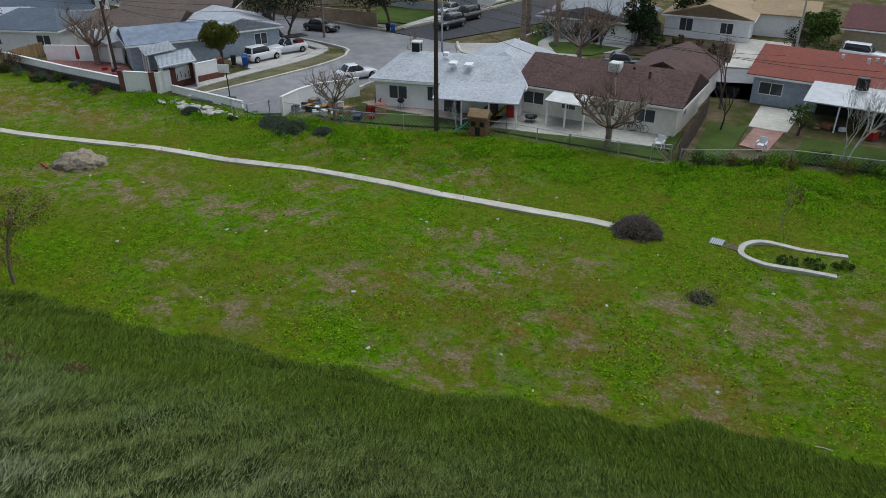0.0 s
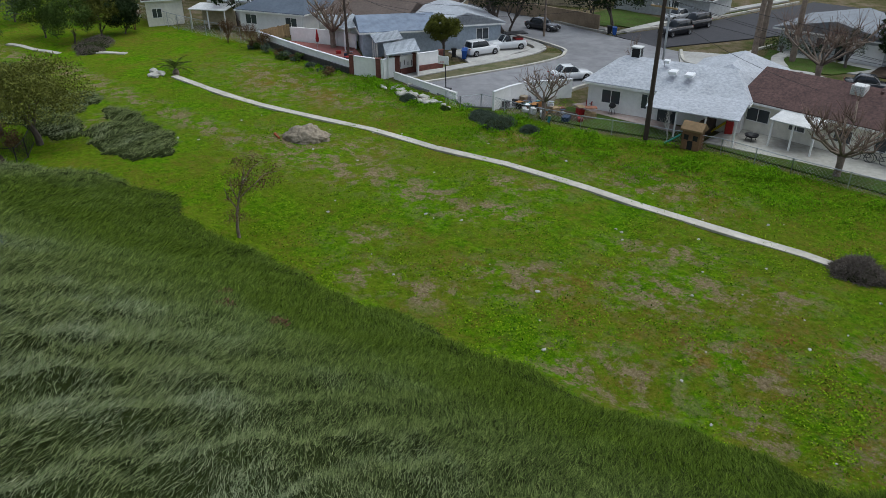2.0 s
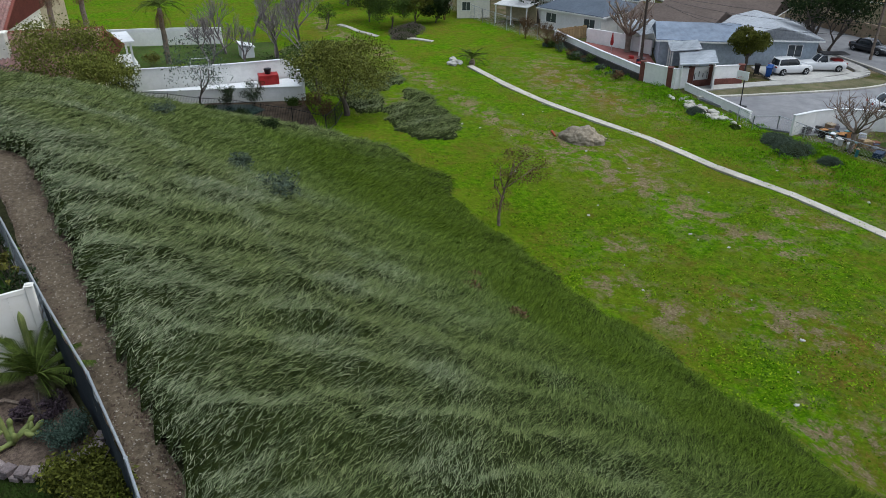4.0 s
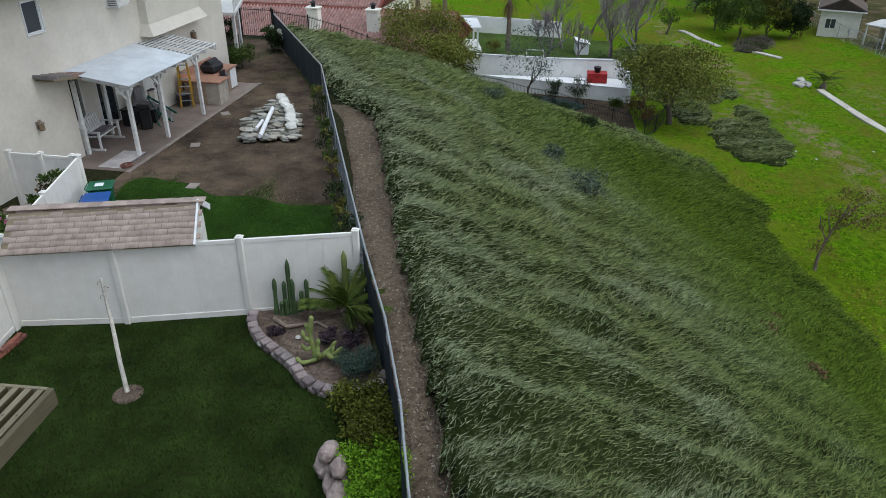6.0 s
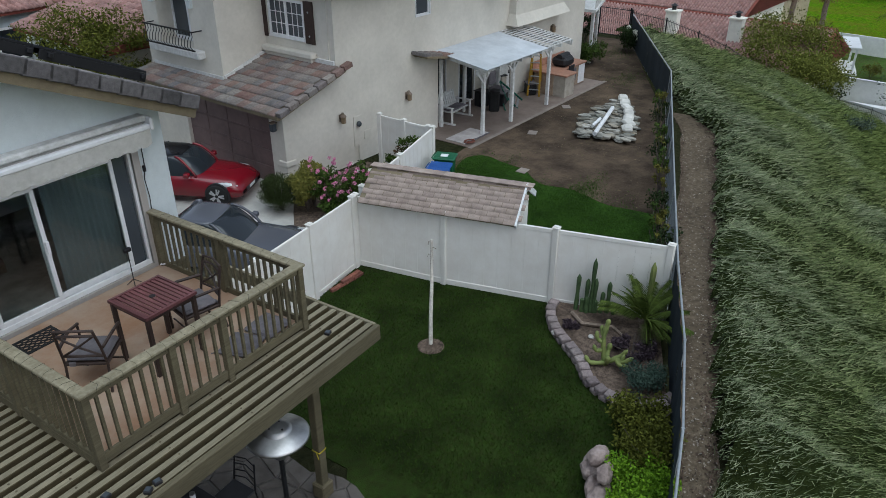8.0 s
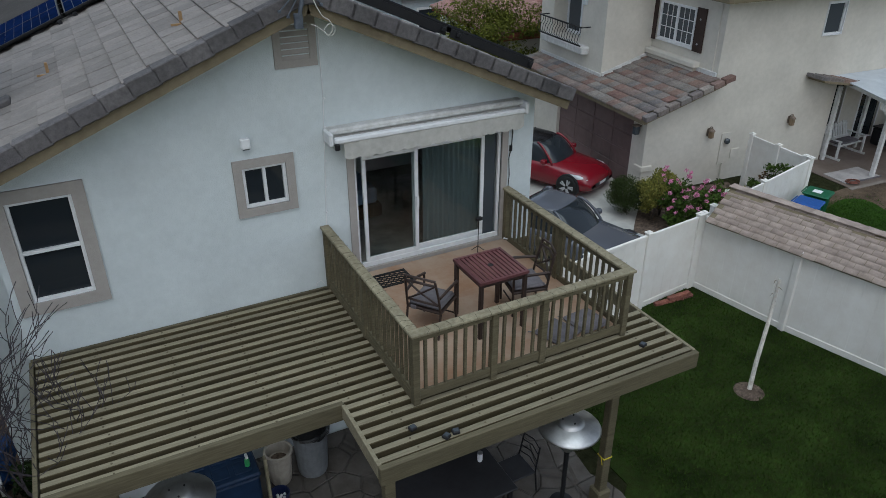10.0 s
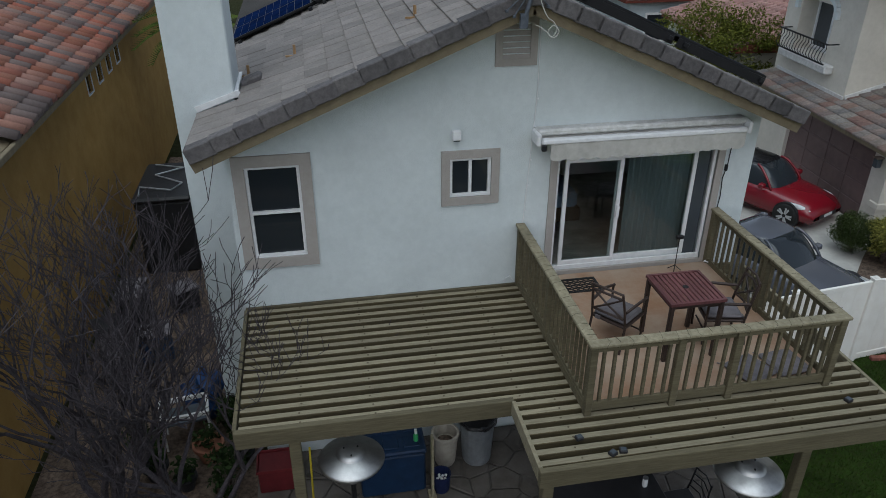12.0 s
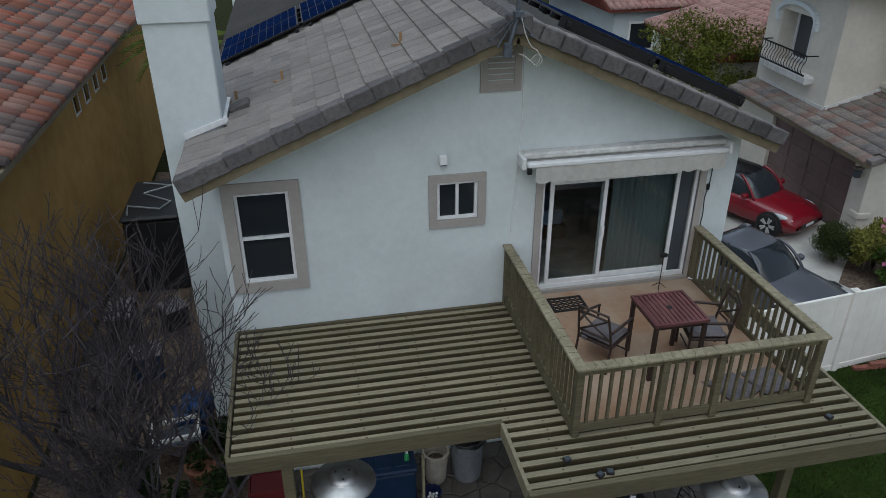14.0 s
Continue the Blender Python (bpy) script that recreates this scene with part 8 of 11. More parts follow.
def iron_fence(pts, h, label, pitch=.13, zf=None):
    f = thing("iron_fence", label, "fence", Matrix.Translation((*pts[0], (zf or on_ground)(*pts[0]))))
    o = f.matrix_basis.translation
    zf = zf or on_ground
    bm = bmesh.new()
    for a, b in zip(pts, pts[1:]):
        A, B = Vector((*a, zf(*a))), Vector((*b, zf(*b)))
        L = (B - A).length
        part("post", box(A.x - o.x - .035, A.y - o.y - .035, A.z - o.z - .3, A.x - o.x + .035, A.y - o.y + .035, A.z - o.z + h + .1), BLACK, f)
        for z in (h - .05, .15):
            part("rail", bar(A - o + Vector((0, 0, z)), B - o + Vector((0, 0, z)), .035, .035), BLACK, f)
        n = int(L / pitch)
        for i in range(1, n):
            p = A.lerp(B, i / n) - o
            tube([p + Vector((0, 0, .05)), p + Vector((0, 0, h + .05))], .011, 3, bm, False)
    pk_ = part("picket_infill", bm, BLACK, f)
    pk_["kind"] = "stuff"
    f.children[-1]["kind"] = "stuff"
    return f


iron_fence([(39.2, 13.75), (39.45, 15.6), (39.7, 17.6), (40, 20)], 1.6, "black iron picket fence closing the bare yard", .12)
iron_fence([(39.3, 13.7), (42.3, 12.7), (45.4, 11.6), (48.5, 10.6), (52, 9.6), (57, 8.2), (63, 6.5), (69.8, 5.1)], 1.5, "black iron picket fence running down the bank", .16)
iron_fence([(69.8, 5.1), (67.8, 2.4), (65.7, -.2), (63.6, -2.7), (61.5, -5.0), (59.4, -7.3), (56.8, -9.6), (59.0, -10.8), (61.8, -12.0)], 1.5, "black iron picket fence round the low pool yard", .16)

# ---- shrubs on the bank ----
def bank_noise(x, y, s, ph):
    return np.sin(x * s + ph + 1.7 * np.sin(y * s * .6 + ph)) * np.cos(y * s * .83 - ph + 1.3 * np.sin(x * s * .7))


def shrub_mask(x, y):
    """Above 0 where the bank's shrubs grow."""
    d = crest_distance(x, y)
    edge_w = 21.6 + 1.2 * bank_noise(x, y, .35, .4) + .9 * bank_noise(x, y, 1.1, 2.0) - 1.6 * np.exp(-((x - 20) / 7) ** 2)
    far = np.clip((x - 36) / 8, 0, 1)
    edge_w = edge_w * (1 - far) + (27.5 + .5 * bank_noise(x, y, .9, 1.)) * far
    m = np.minimum(d + .22 - .10 * bank_noise(x, y, 2.2, .3), edge_w - d)
    fence = (x - 56.8) * .70 - (y + 9.6) * .62
    m = np.where(x > 40, np.minimum(m, np.where(y < 7, -fence * .8 - .3, m)), m)
    for cx, cy, rx, ry in ((57.6, -17.9, 5.4, 3.1), (72, -16.6, 5.5, 2.2), (83, -14.2, 9, 4.6), (66.5, -14.6, 5.5, 2.2), (75, -12.6, 8, 3.6), (63.5, -19.6, 3.6, 1.3), (71.5, -19.2, 3.0, 1.1)):
        e = 1 - np.sqrt(((x - cx) / rx) ** 2 + ((y - cy) / ry) ** 2) + .12 * bank_noise(x, y, 1.3, cx)
        m = np.maximum(m, e * .8)
    return np.where(y > 30, -1, m)


def shrub_height(x, y):
    """Rolling ridges that run down the bank."""
    d = crest_distance(x, y)
    s = x * .96 + y * .27
    ph = 1.1 * np.sin(d * .33 + .35 * s) + .7 * np.sin(d * .15 - .5 * s)
    r = .5 + .5 * np.sin(s * 2.6 + d * .55 + ph)
    r2 = .5 + .5 * np.sin(s * 5.3 - d * .9 + 2 * ph)
    r3 = .5 + .5 * bank_noise(x, y, 2.9, .9)
    flat = np.clip((d - 5) / 8, 0, 1) * (x < 46)
    h = .28 + .34 * flat + (1 - .68 * flat) * (.34 * r ** 1.3 + .16 * r2 + .30 * r3)
    h = h * (1 - .5 * np.clip((x - 52) / 4, 0, 1))
    return h * np.clip(shrub_mask(x, y) / (.5 + 1.6 * np.clip((d - 8) / 6, 0, 1) * (x < 46)), 0, 1) ** .6


cx_, cy_ = np.arange(-14, 94, .24), np.arange(-31, 15, .24)
CX, CY = np.meshgrid(cx_, cy_)
mk_ = shrub_mask(CX, CY)
CZ = ground_z(CX, CY) + shrub_height(CX, CY) * .82 - .02
idx = np.arange(CX.size).reshape(CX.shape)
q = np.stack([idx[:-1, :-1], idx[:-1, 1:], idx[1:, 1:], idx[1:, :-1]], -1).reshape(-1, 4)
keep = (mk_.ravel()[q] > 0).all(1)
q = q[keep]
used = np.unique(q)
remap = np.full(CX.size, -1)
remap[used] = np.arange(len(used))
V3 = np.stack([CX.ravel(), CY.ravel(), CZ.ravel()], 1)[used]
# dark sheet below the twigs: shade in their gaps put in as colour
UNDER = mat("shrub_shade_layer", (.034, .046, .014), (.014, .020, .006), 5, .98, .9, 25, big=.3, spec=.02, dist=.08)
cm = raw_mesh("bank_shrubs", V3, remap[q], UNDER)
cm.shade_smooth()


def shrub_leaf():
    m = random_tint("bank_shrub_leaf", [(.026, .038, .012), (.102, .138, .046), (.170, .214, .076), (.25, .285, .12), (.062, .086, .029)], .8, 0.0, 30, island=True)
    m.node_tree.nodes["Principled BSDF"].inputs["Specular IOR Level"].default_value = 0.06
    n, l = m.node_tree.nodes, m.node_tree.links
    p = n["Principled BSDF"]
    src = p.inputs["Base Color"].links[0].from_socket
    geo = n.new("ShaderNodeNewGeometry")
    t = n.new("ShaderNodeTexNoise")
    t.inputs["Scale"].default_value, t.inputs["Detail"].default_value, t.inputs["Roughness"].default_value = .22, 5, .65
    l.new(geo.outputs["Position"], t.inputs["Vector"])
    r = n.new("ShaderNodeMapRange")
    r.inputs["From Min"].default_value, r.inputs["From Max"].default_value = .52, .68
    l.new(t.outputs["Fac"], r.inputs["Value"])
    hue = n.new("ShaderNodeMix")
    hue.data_type, hue.blend_type = "RGBA", "MULTIPLY"
    hue.inputs["Factor"].default_value = 1
    hue.inputs["B"].default_value = (1.35, 1.28, 1.95, 1)
    l.new(src, hue.inputs["A"])
    mx = n.new("ShaderNodeMix")
    mx.data_type = "RGBA"
    band = n.new("ShaderNodeAttribute")
    band.attribute_name = "grey"
    most = n.new("ShaderNodeMath")
    most.operation, most.use_clamp = "MAXIMUM", True
    l.new(r.outputs[0], most.inputs[0])
    l.new(band.outputs["Fac"], most.inputs[1])
    l.new(most.outputs[0], mx.inputs["Factor"])
    l.new(src, mx.inputs["A"])
    l.new(hue.outputs["Result"], mx.inputs["B"])
    sep = n.new("ShaderNodeSeparateXYZ")
    l.new(geo.outputs["Position"], sep.inputs[0])
    low = n.new("ShaderNodeMapRange")
    low.inputs["From Min"].default_value, low.inputs["From Max"].default_value = -1.8, -7.0
    l.new(sep.outputs["Z"], low.inputs["Value"])
    fresh = n.new("ShaderNodeMix")
    fresh.data_type, fresh.blend_type = "RGBA", "MULTIPLY"
    fresh.inputs["B"].default_value = (.52, .67, .19, 1)
    west = n.new("ShaderNodeMapRange")
    west.inputs["From Min"].default_value, west.inputs["From Max"].default_value = 52, 44
    l.new(sep.outputs["X"], west.inputs["Value"])
    both = n.new("ShaderNodeMath")
    both.operation = "MULTIPLY"
    l.new(low.outputs[0], both.inputs[0])
    l.new(west.outputs[0], both.inputs[1])
    l.new(both.outputs[0], fresh.inputs["Factor"])
    l.new(mx.outputs["Result"], fresh.inputs["A"])
    l.new(fresh.outputs["Result"], p.inputs["Base Color"])
    return m


SHRUB = shrub_leaf()
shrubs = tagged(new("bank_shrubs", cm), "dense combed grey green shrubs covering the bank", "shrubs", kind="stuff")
g = np.random.default_rng(21)
N = 1700000
bx = np.concatenate([-10 + 60 * g.random(N * 2 // 3), -10 + 100 * g.random(N // 3)])
by = np.concatenate([-26 + 38 * g.random(N * 2 // 3), -26 + 40 * g.random(N // 3)])
dist = np.hypot(bx, by) + 1
sm_ = shrub_mask(bx, by)
low_edge = np.clip((crest_distance(bx, by) - 8) / 6, 0, 1) * (bx < 46)
keep = (sm_ > 0) & (g.random(len(bx)) < np.clip((24 / dist) ** 1.3 + .35 * (bx > 51), 0, 1)) & (g.random(len(bx)) < np.clip(sm_ / (.2 + 1.8 * low_edge) + .15, 0, 1))
bx, by, dist = bx[keep], by[keep], dist[keep]
hh = shrub_height(bx, by)
b0 = np.stack([bx, by, ground_z(bx, by) + hh * (.60 + .42 * g.random(len(bx)))], 1)
# combed down the bank and to the east
flow = .5 * bank_noise(bx, by, .55, .8) + .35 * bank_noise(bx, by, 1.4, 2.2)
ax, ay = .55 + .55 * flow, -.75 + .35 * flow
dr = np.stack([ax, ay, np.full(len(bx), .22)], 1) + g.normal(size=(len(bx), 3)) * np.array([.42, .42, .36])
dr[:, 2] = np.abs(dr[:, 2]) * .8 - .08
dr /= np.linalg.norm(dr, axis=1)[:, None]
L_ = (.13 + .22 * g.random(len(bx))) * (.8 + .01 * dist)
me = blades(b0, dr, L_ * np.clip(.45 + dist / 34, .6, 1.2), (.0105 + .014 * g.random(len(bx))) * np.clip(.30 + dist / 21, 0, 2.3), "shrub_twigs", SHRUB)
d_t = crest_distance(bx, by)
greyness = np.clip(1.15 * np.exp(-((d_t + .2) / (2.3 + .9 * bank_noise(bx, by, .8, .5))) ** 2), 0, 1) * np.clip((44 - bx) / 10, 0, 1)
for gx0, gy0, gr in ((9.5, -3.4, 2.0), (7.5, -4.6, 1.6), (13.5, -4.6, 1.5)):
    greyness = np.maximum(greyness, .9 * np.exp(-((bx - gx0) ** 2 + ((by - gy0) * 1.6) ** 2) / gr ** 2))
ga = me.attributes.new("grey", "FLOAT", "POINT")
ga.data.foreach_set("value", np.repeat(greyness, 3).astype(np.float32))
tw = new("shrub_twigs", me)
tw.parent = shrubs
tw["kind"] = "stuff"
# taller single shrubs in the bank
for i, (x, y, r, h, lf) in enumerate(((27.5, -2.7, 1.25, 1.35, LEAF_GREY), (30.2, -1.2, .8, 1.1, LEAF_GREY), (46.5, -4.2, .8, 1.3, LEAF_DARK), (43.0, 2.0, .9, 1.0, LEAF_GREY))):
    bush((x, y, on_ground(x, y) + .25), r, h, 300 + i, "round grey shrub standing above the bank planting", lf, 1500, .06, "round_shrub", clumps=20)
for i, (x, y) in enumerate(((22.5, -8.9), (20.6, -9.9), (24.0, -9.6))):
    bush((x, y, on_ground(x, y) + .3), .55, .55, 320 + i, "dry rust brown weed on the bank", LEAF_RUST, 420, .06, "dry_weed", clumps=10)

# ---- field: weeds, drain, rocks ----
LEAF_FIELD = leaf_mat("leaf_field_green", (.12, .24, .015), (.06, .13, .010))


def low_gloss(m):
    m.node_tree.nodes["Principled BSDF"].inputs["Specular IOR Level"].default_value = 0.05
    return m


def flat_leaves(p, size, tilt, name, material, rng, stretch=.6):
    """Small four-cornered leaves that lie nearly level: feet N x 3, half lengths, lean of the leaf."""
    k = len(p)
    a = rng.random(k) * math.tau
    u = np.stack([np.cos(a), np.sin(a), rng.normal(0, tilt, k)], 1) * size[:, None]
    w = np.stack([-np.sin(a), np.cos(a), rng.normal(0, tilt, k)], 1) * (size * stretch)[:, None]
    v = np.stack([p - u, p - w, p + u, p + w], 1).reshape(-1, 3)
    return raw_mesh(name, v, np.arange(4 * k).reshape(-1, 4), material)


WEED = low_gloss(random_tint("weed_leaf", [(.026, .066, .002), (.090, .20, .003), (.16, .30, .006), (.24, .35, .014), (.055, .135, .003)], .8, 0, 30, island=True))
N = 620000
bx, by = -8 + 95 * g.random(N), -52 + 45 * g.random(N)
d = crest_distance(bx, by)
lush = .42 + .42 * bank_noise(bx, by, .42, 1.1) + .3 * bank_noise(bx, by, 1.5, .2) + .35 * bank_noise(bx, by, 3.7, 1.2)
near = np.clip(1.3 - np.hypot(bx - 5, by) / 75, .15, 1)
keep = (shrub_mask(bx, by) < .2 + 1.6 * g.random(N)) & (d > 10) & (g.random(N) < near * np.clip(lush, .03, 1))
for px_, py_, pr_, ps_, pa_ in BARE:
    keep &= ~((np.hypot(bx - px_, by - py_) < pr_ * 1.1) & (g.random(N) < .85))
bx, by = bx[keep], by[keep]
b0 = np.stack([bx, by, ground_z(bx, by) + .02 + .05 * g.random(len(bx))], 1)
me = flat_leaves(b0, .022 + .05 * g.random(len(bx)), .45, "field_weeds", WEED, g)
tagged(new("field_weeds", me), "short bright green weeds of the field", "weeds", kind="stuff")

# gravel on the trail, leaf litter along the shrubs, straw in the bare yard
gl_ = np.random.default_rng(77)
K = 5200
lx = -8 + 34 * gl_.random(K) ** .8
mid = np.interp(lx, [p[0] for p in TRAIL_R], [p[1] for p in TRAIL_R])
top_y = np.interp(lx, [p[0] for p in TRAIL_L], [p[1] for p in TRAIL_L])
ly = mid + (top_y - mid) * gl_.random(K)
GRAVEL = random_tint("trail_pebble", [(.30, .26, .21), (.20, .165, .125), (.40, .36, .31), (.13, .10, .08)], .95, 0, 30, island=True)
tagged(new("trail_gravel", flat_leaves(np.stack([lx, ly, np.full(K, .022)], 1), .006 + .022 * gl_.random(K) ** 2, .35, "trail_gravel", GRAVEL, gl_, .8)), "small pale pebbles scattered on the dirt trail", "gravel", kind="stuff")
K = 9000
lx = -8 + 35 * gl_.random(K)
mid = np.interp(lx, [p[0] for p in TRAIL_R], [p[1] for p in TRAIL_R])
top_y = np.interp(lx, [p[0] for p in TRAIL_L], [p[1] for p in TRAIL_L])
ly = np.where(gl_.random(K) < .7, mid + .02 + .16 * np.abs(gl_.normal(0, 1, K)), top_y - .12 * np.abs(gl_.normal(0, 1, K)))
LITTER = random_tint("dry_litter", [(.10, .062, .045), (.055, .036, .028), (.16, .11, .08), (.035, .026, .02)], .95, 0, 30, island=True)
tagged(new("leaf_litter", flat_leaves(np.stack([lx, ly, .024 + .02 * gl_.random(K)], 1), .010 + .022 * gl_.random(K), .4, "leaf_litter", LITTER, gl_, .6)), "reddish brown dry leaf litter edging the trail", "leaf litter", kind="stuff")
K = 26000
lx, ly = 14.5 + 24 * gl_.random(K), 4 + 9.5 * gl_.random(K)
pat = bank_noise(lx, ly, .9, .3) + .6 * bank_noise(lx, ly, 2.6, 1.9) + .4 * gl_.normal(0, 1, K)
ok = (pat > .15) & (ly > 3.9 + (lx - 13.5) * .34) & (ly < 12.0 + np.clip(lx - 30, 0, 9) * .3) & (lx > 18.6)
lx, ly = lx[ok], ly[ok]
STRAW = random_tint("dead_grass_bits", [(.22, .17, .10), (.10, .075, .05), (.06, .045, .03), (.12, .12, .045)], .95, 0, 30, island=True)
tagged(new("dead_grass", flat_leaves(np.stack([lx, ly, np.full(len(lx), .022)], 1), .012 + .03 * gl_.random(len(lx)), .35, "dead_grass", STRAW, gl_, .35)), "bits of dead straw coloured grass on bare soil", "dead grass", kind="stuff")

DRAIN = [(100, -27.5), (90, -27.7), (80, -28.0), (73.3, -28.4), (62.7, -29.4), (52.3, -31.7), (45.6, -33.9), (41.1, -34.6), (33.9, -36.2), (22.6, -37.8), (12.0, -39.0)]
pts = [p for p in smooth_line(DRAIN[3:], 10)]
DRAIN_MAT = mat("weathered_drain_concrete", (.52, .49, .42), (.40, .37, .31), 1.6, .9, .3, 25, big=.14)
dr_ = thing("drain_path", "pale concrete drainage path of long slabs across the field", "path", kind="structure")
acc, start = 0.0, pts[0]
line = [pts[0]]
segs = []
for a, b in zip(pts, pts[1:]):
    line.append(b)
    acc += (b - a).length
    if acc > 2.9:
        segs.append((line[0], line[-1]))
        line, acc = [b], 0.0
segs.append((line[0], pts[-1]))
for a, b in segs:
    if (b - a).length < .3:
        continue
    za, zb = on_ground(a.x, a.y) + .03, on_ground(b.x, b.y) + .03
    d_ = (b - a).normalized() * .004
    bm = bar(Vector((a.x, a.y, za)) + d_, Vector((b.x, b.y, zb)) - d_, .74 + rnd.uniform(-.05, .05), .16, .008)
    part("slab", bm, DRAIN_MAT, dr_)
for line_ in (((99.5, -19.5), (97.5, -20.6), (94.5, -21.4), (91.5, -22.8)), ((88.6, -26.0), (87.4, -27.4), (86.2, -28.4))):
    sl_ = smooth_line(line_, 4)
    for a, b in zip(sl_, sl_[1:]):
        part("slab", bar((a.x, a.y, on_ground(a.x, a.y) + .05), (b.x, b.y, on_ground(b.x, b.y) + .05), .7, .16), DRAIN_MAT, dr_)
# the u-shaped headwall
uo = thing("drain_headwall", "U-shaped pale concrete drain wall sunk in the field", "drain", Matrix.Translation((2.9, -40.2, LOW)))
upts = smooth_line([(-3.4, -1.9), (-1.2, -1.35), (.9, -1.3), (1.75, -.6), (1.9, .2), (1.55, .9), (.3, 1.35), (-1.4, 1.15), (-3.1, .95)], 8)
bm = bmesh.new()
rows_u = []
for i, p in enumerate(upts):
    dd = (upts[min(i + 1, len(upts) - 1)] - upts[max(i - 1, 0)]).normalized()
    nn = Vector((-dd.y, dd.x, 0)) * .17
    hgt = .10 + .06 * math.sin(i * .13)
    rows_u.append([bm.verts.new(p + nn * s + Vector((0, 0, z))) for s, z in ((-1, -.4), (-1, hgt), (1, hgt), (1, -.4))])
for a, b in zip(rows_u, rows_u[1:]):
    for k in range(3):
        bm.faces.new((a[k], b[k], b[k + 1], a[k + 1]))
bm.faces.new(rows_u[0])
bm.faces.new(rows_u[-1][::-1])
bmesh.ops.recalc_face_normals(bm, faces=bm.faces[:])
part("curb_wall", bm, CONCRETE_PALE, uo)
part("apron", box(1.95, -.3, -.05, 2.85, .4, .0), TRAIL, uo)
gt = part("grate", box(2.9, -.4, .0, 3.7, .4, .07, .02), mat("grate_steel", (.16, .19, .21), None, 9, .5), uo, "grey steel drain grate")
for i in range(6):
    part("grate_bar", box(2.95 + i * .12, -.36, .07, 3.0 + i * .12, .46, .09), GALV, gt)
for i, (x, y, r) in enumerate(((.9, -40.0, .8), (2.3, -39.7, .7), (-.4, -40.5, .7))):
    bush((x, y, on_ground(x, y)), r, .4, 340 + i, "low green weeds inside the drain", LEAF_GREEN, 500, .07, "weed_clump", twigs=False)
leafy_tree((2.9, -42.3, on_ground(2.9, -42.3)), 3.4, .7, 350, "thin sparse sapling beside the drain", LEAF_YELLOW, 240, .07, BARK_TAN, .035, .9, 14, .5)
LEAF_BRUSH = leaf_mat("dry_brush", (.16, .135, .115), (.075, .062, .055))


def brush_heap(x, y, r, h, n, leaf, label, seed):
    """A low dome of fine dry twigs."""
    q = np.random.default_rng(seed)
    a, e = q.random(n) * math.tau, np.arcsin(q.random(n))
    rr = r * (.75 + .25 * q.random(n)) * (1 + .12 * np.sin(3 * a + seed) + .08 * np.sin(7 * a))
    nn = np.stack([np.cos(a) * np.cos(e), np.sin(a) * np.cos(e), np.sin(e)], 1)
    b = nn * np.stack([rr, rr, rr * h / r], 1)
    w = nn * .4 + q.normal(size=b.shape) * .7
    w /= np.linalg.norm(w, axis=1)[:, None]
    hp = thing("brush_heap", label, "brush", Matrix.Translation((x, y, on_ground(x, y) - .03)))
    core = bmesh.new()
    bmesh.ops.create_icosphere(core, subdivisions=3, radius=1)
    for v in core.verts:
        v.co = Vector((v.co.x * r * .82, v.co.y * r * .82, v.co.z * h * .8)) * (1 + .15 * noise.noise(v.co * 3))
    # core in the same dark colour, painted shade inside the heap
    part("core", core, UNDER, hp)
    ob = new("dry_thatch", blades(b, w, .18 + .22 * q.random(n), .018 + .014 * q.random(n), "dry_thatch", leaf))
    ob.parent, ob["kind"] = hp, "stuff"
    return hp


brush_heap(10.6, -39.1, 1.45, .75, 9000, LEAF_BRUSH, "dark brown dry brush heap at the path's end", 351)
for i_, (x, y, r, h) in enumerate(((92.0, -26.6, 2.4, .9), (89.6, -25.6, 1.6, .6), (94.2, -28.2, 1.8, .8))):
    brush_heap(x, y, r, h, 2600, LEAF_BRUSH, "heap of cut grey branches by the old drain", 365 + i_)
brush_heap(5.4, -33.6, .8, .10, 700, LEAF_BRUSH, "flat patch of grey dry brush", 352)
for i_, (x, y, r, h) in enumerate(((40.6, -42.0, 1.6, .8), (43.0, -42.6, 1.2, .6), (51.3, -41.2, .8, .5), (37.9, -43.0, .8, .4))):
    brush_heap(x, y, r, h, 3600, LEAF_GREY, "grey green brush growing by the back wall", 353 + i_)
for i, (x, y, r, h, lf) in enumerate(((49.8, -41.0, .7, .35, LEAF_GREEN), (46.6, -41.6, .6, .3, LEAF_GREEN))):
    bush((x, y, on_ground(x, y)), r, h, 360 + i, "low leafy weed clump in the field", lf, 900, .07, "weed_clump", twigs=False, clumps=22)
LUSH = low_gloss(random_tint("lush_leaf", [(.032, .095, .002), (.105, .26, .003), (.17, .36, .007), (.070, .18, .003)], .8, 0, 30, island=True))
NT = 330000
tx = -6 + 76 * g.random(NT)
ty = -43.0 - 9.0 * np.clip((34 - tx) / 30, 0, 1) + 3.0 * g.normal(0, 1, NT)
lump = np.clip(.15 + .55 * bank_noise(tx, ty, .8, 1.7) + .5 * bank_noise(tx, ty, 2.1, .7) + .25 * bank_noise(tx, ty, 5.0, 2.7), 0, 1)
keep = (g.random(NT) < .12 + .9 * lump) & (town_line(tx) + .2 < ty)
tx, ty, lump = tx[keep], ty[keep], lump[keep]
t0 = np.stack([tx, ty, ground_z(tx, ty) + .02 + (.08 + .42 * lump) * g.random(len(tx)) ** .6], 1)
tagged(new("tall_weeds", flat_leaves(t0, .025 + .04 * g.random(len(tx)), .7, "tall_weeds", LUSH, g)), "tall fresh green weeds along the back fences", "weeds", kind="stuff")
mo = bmesh.new()
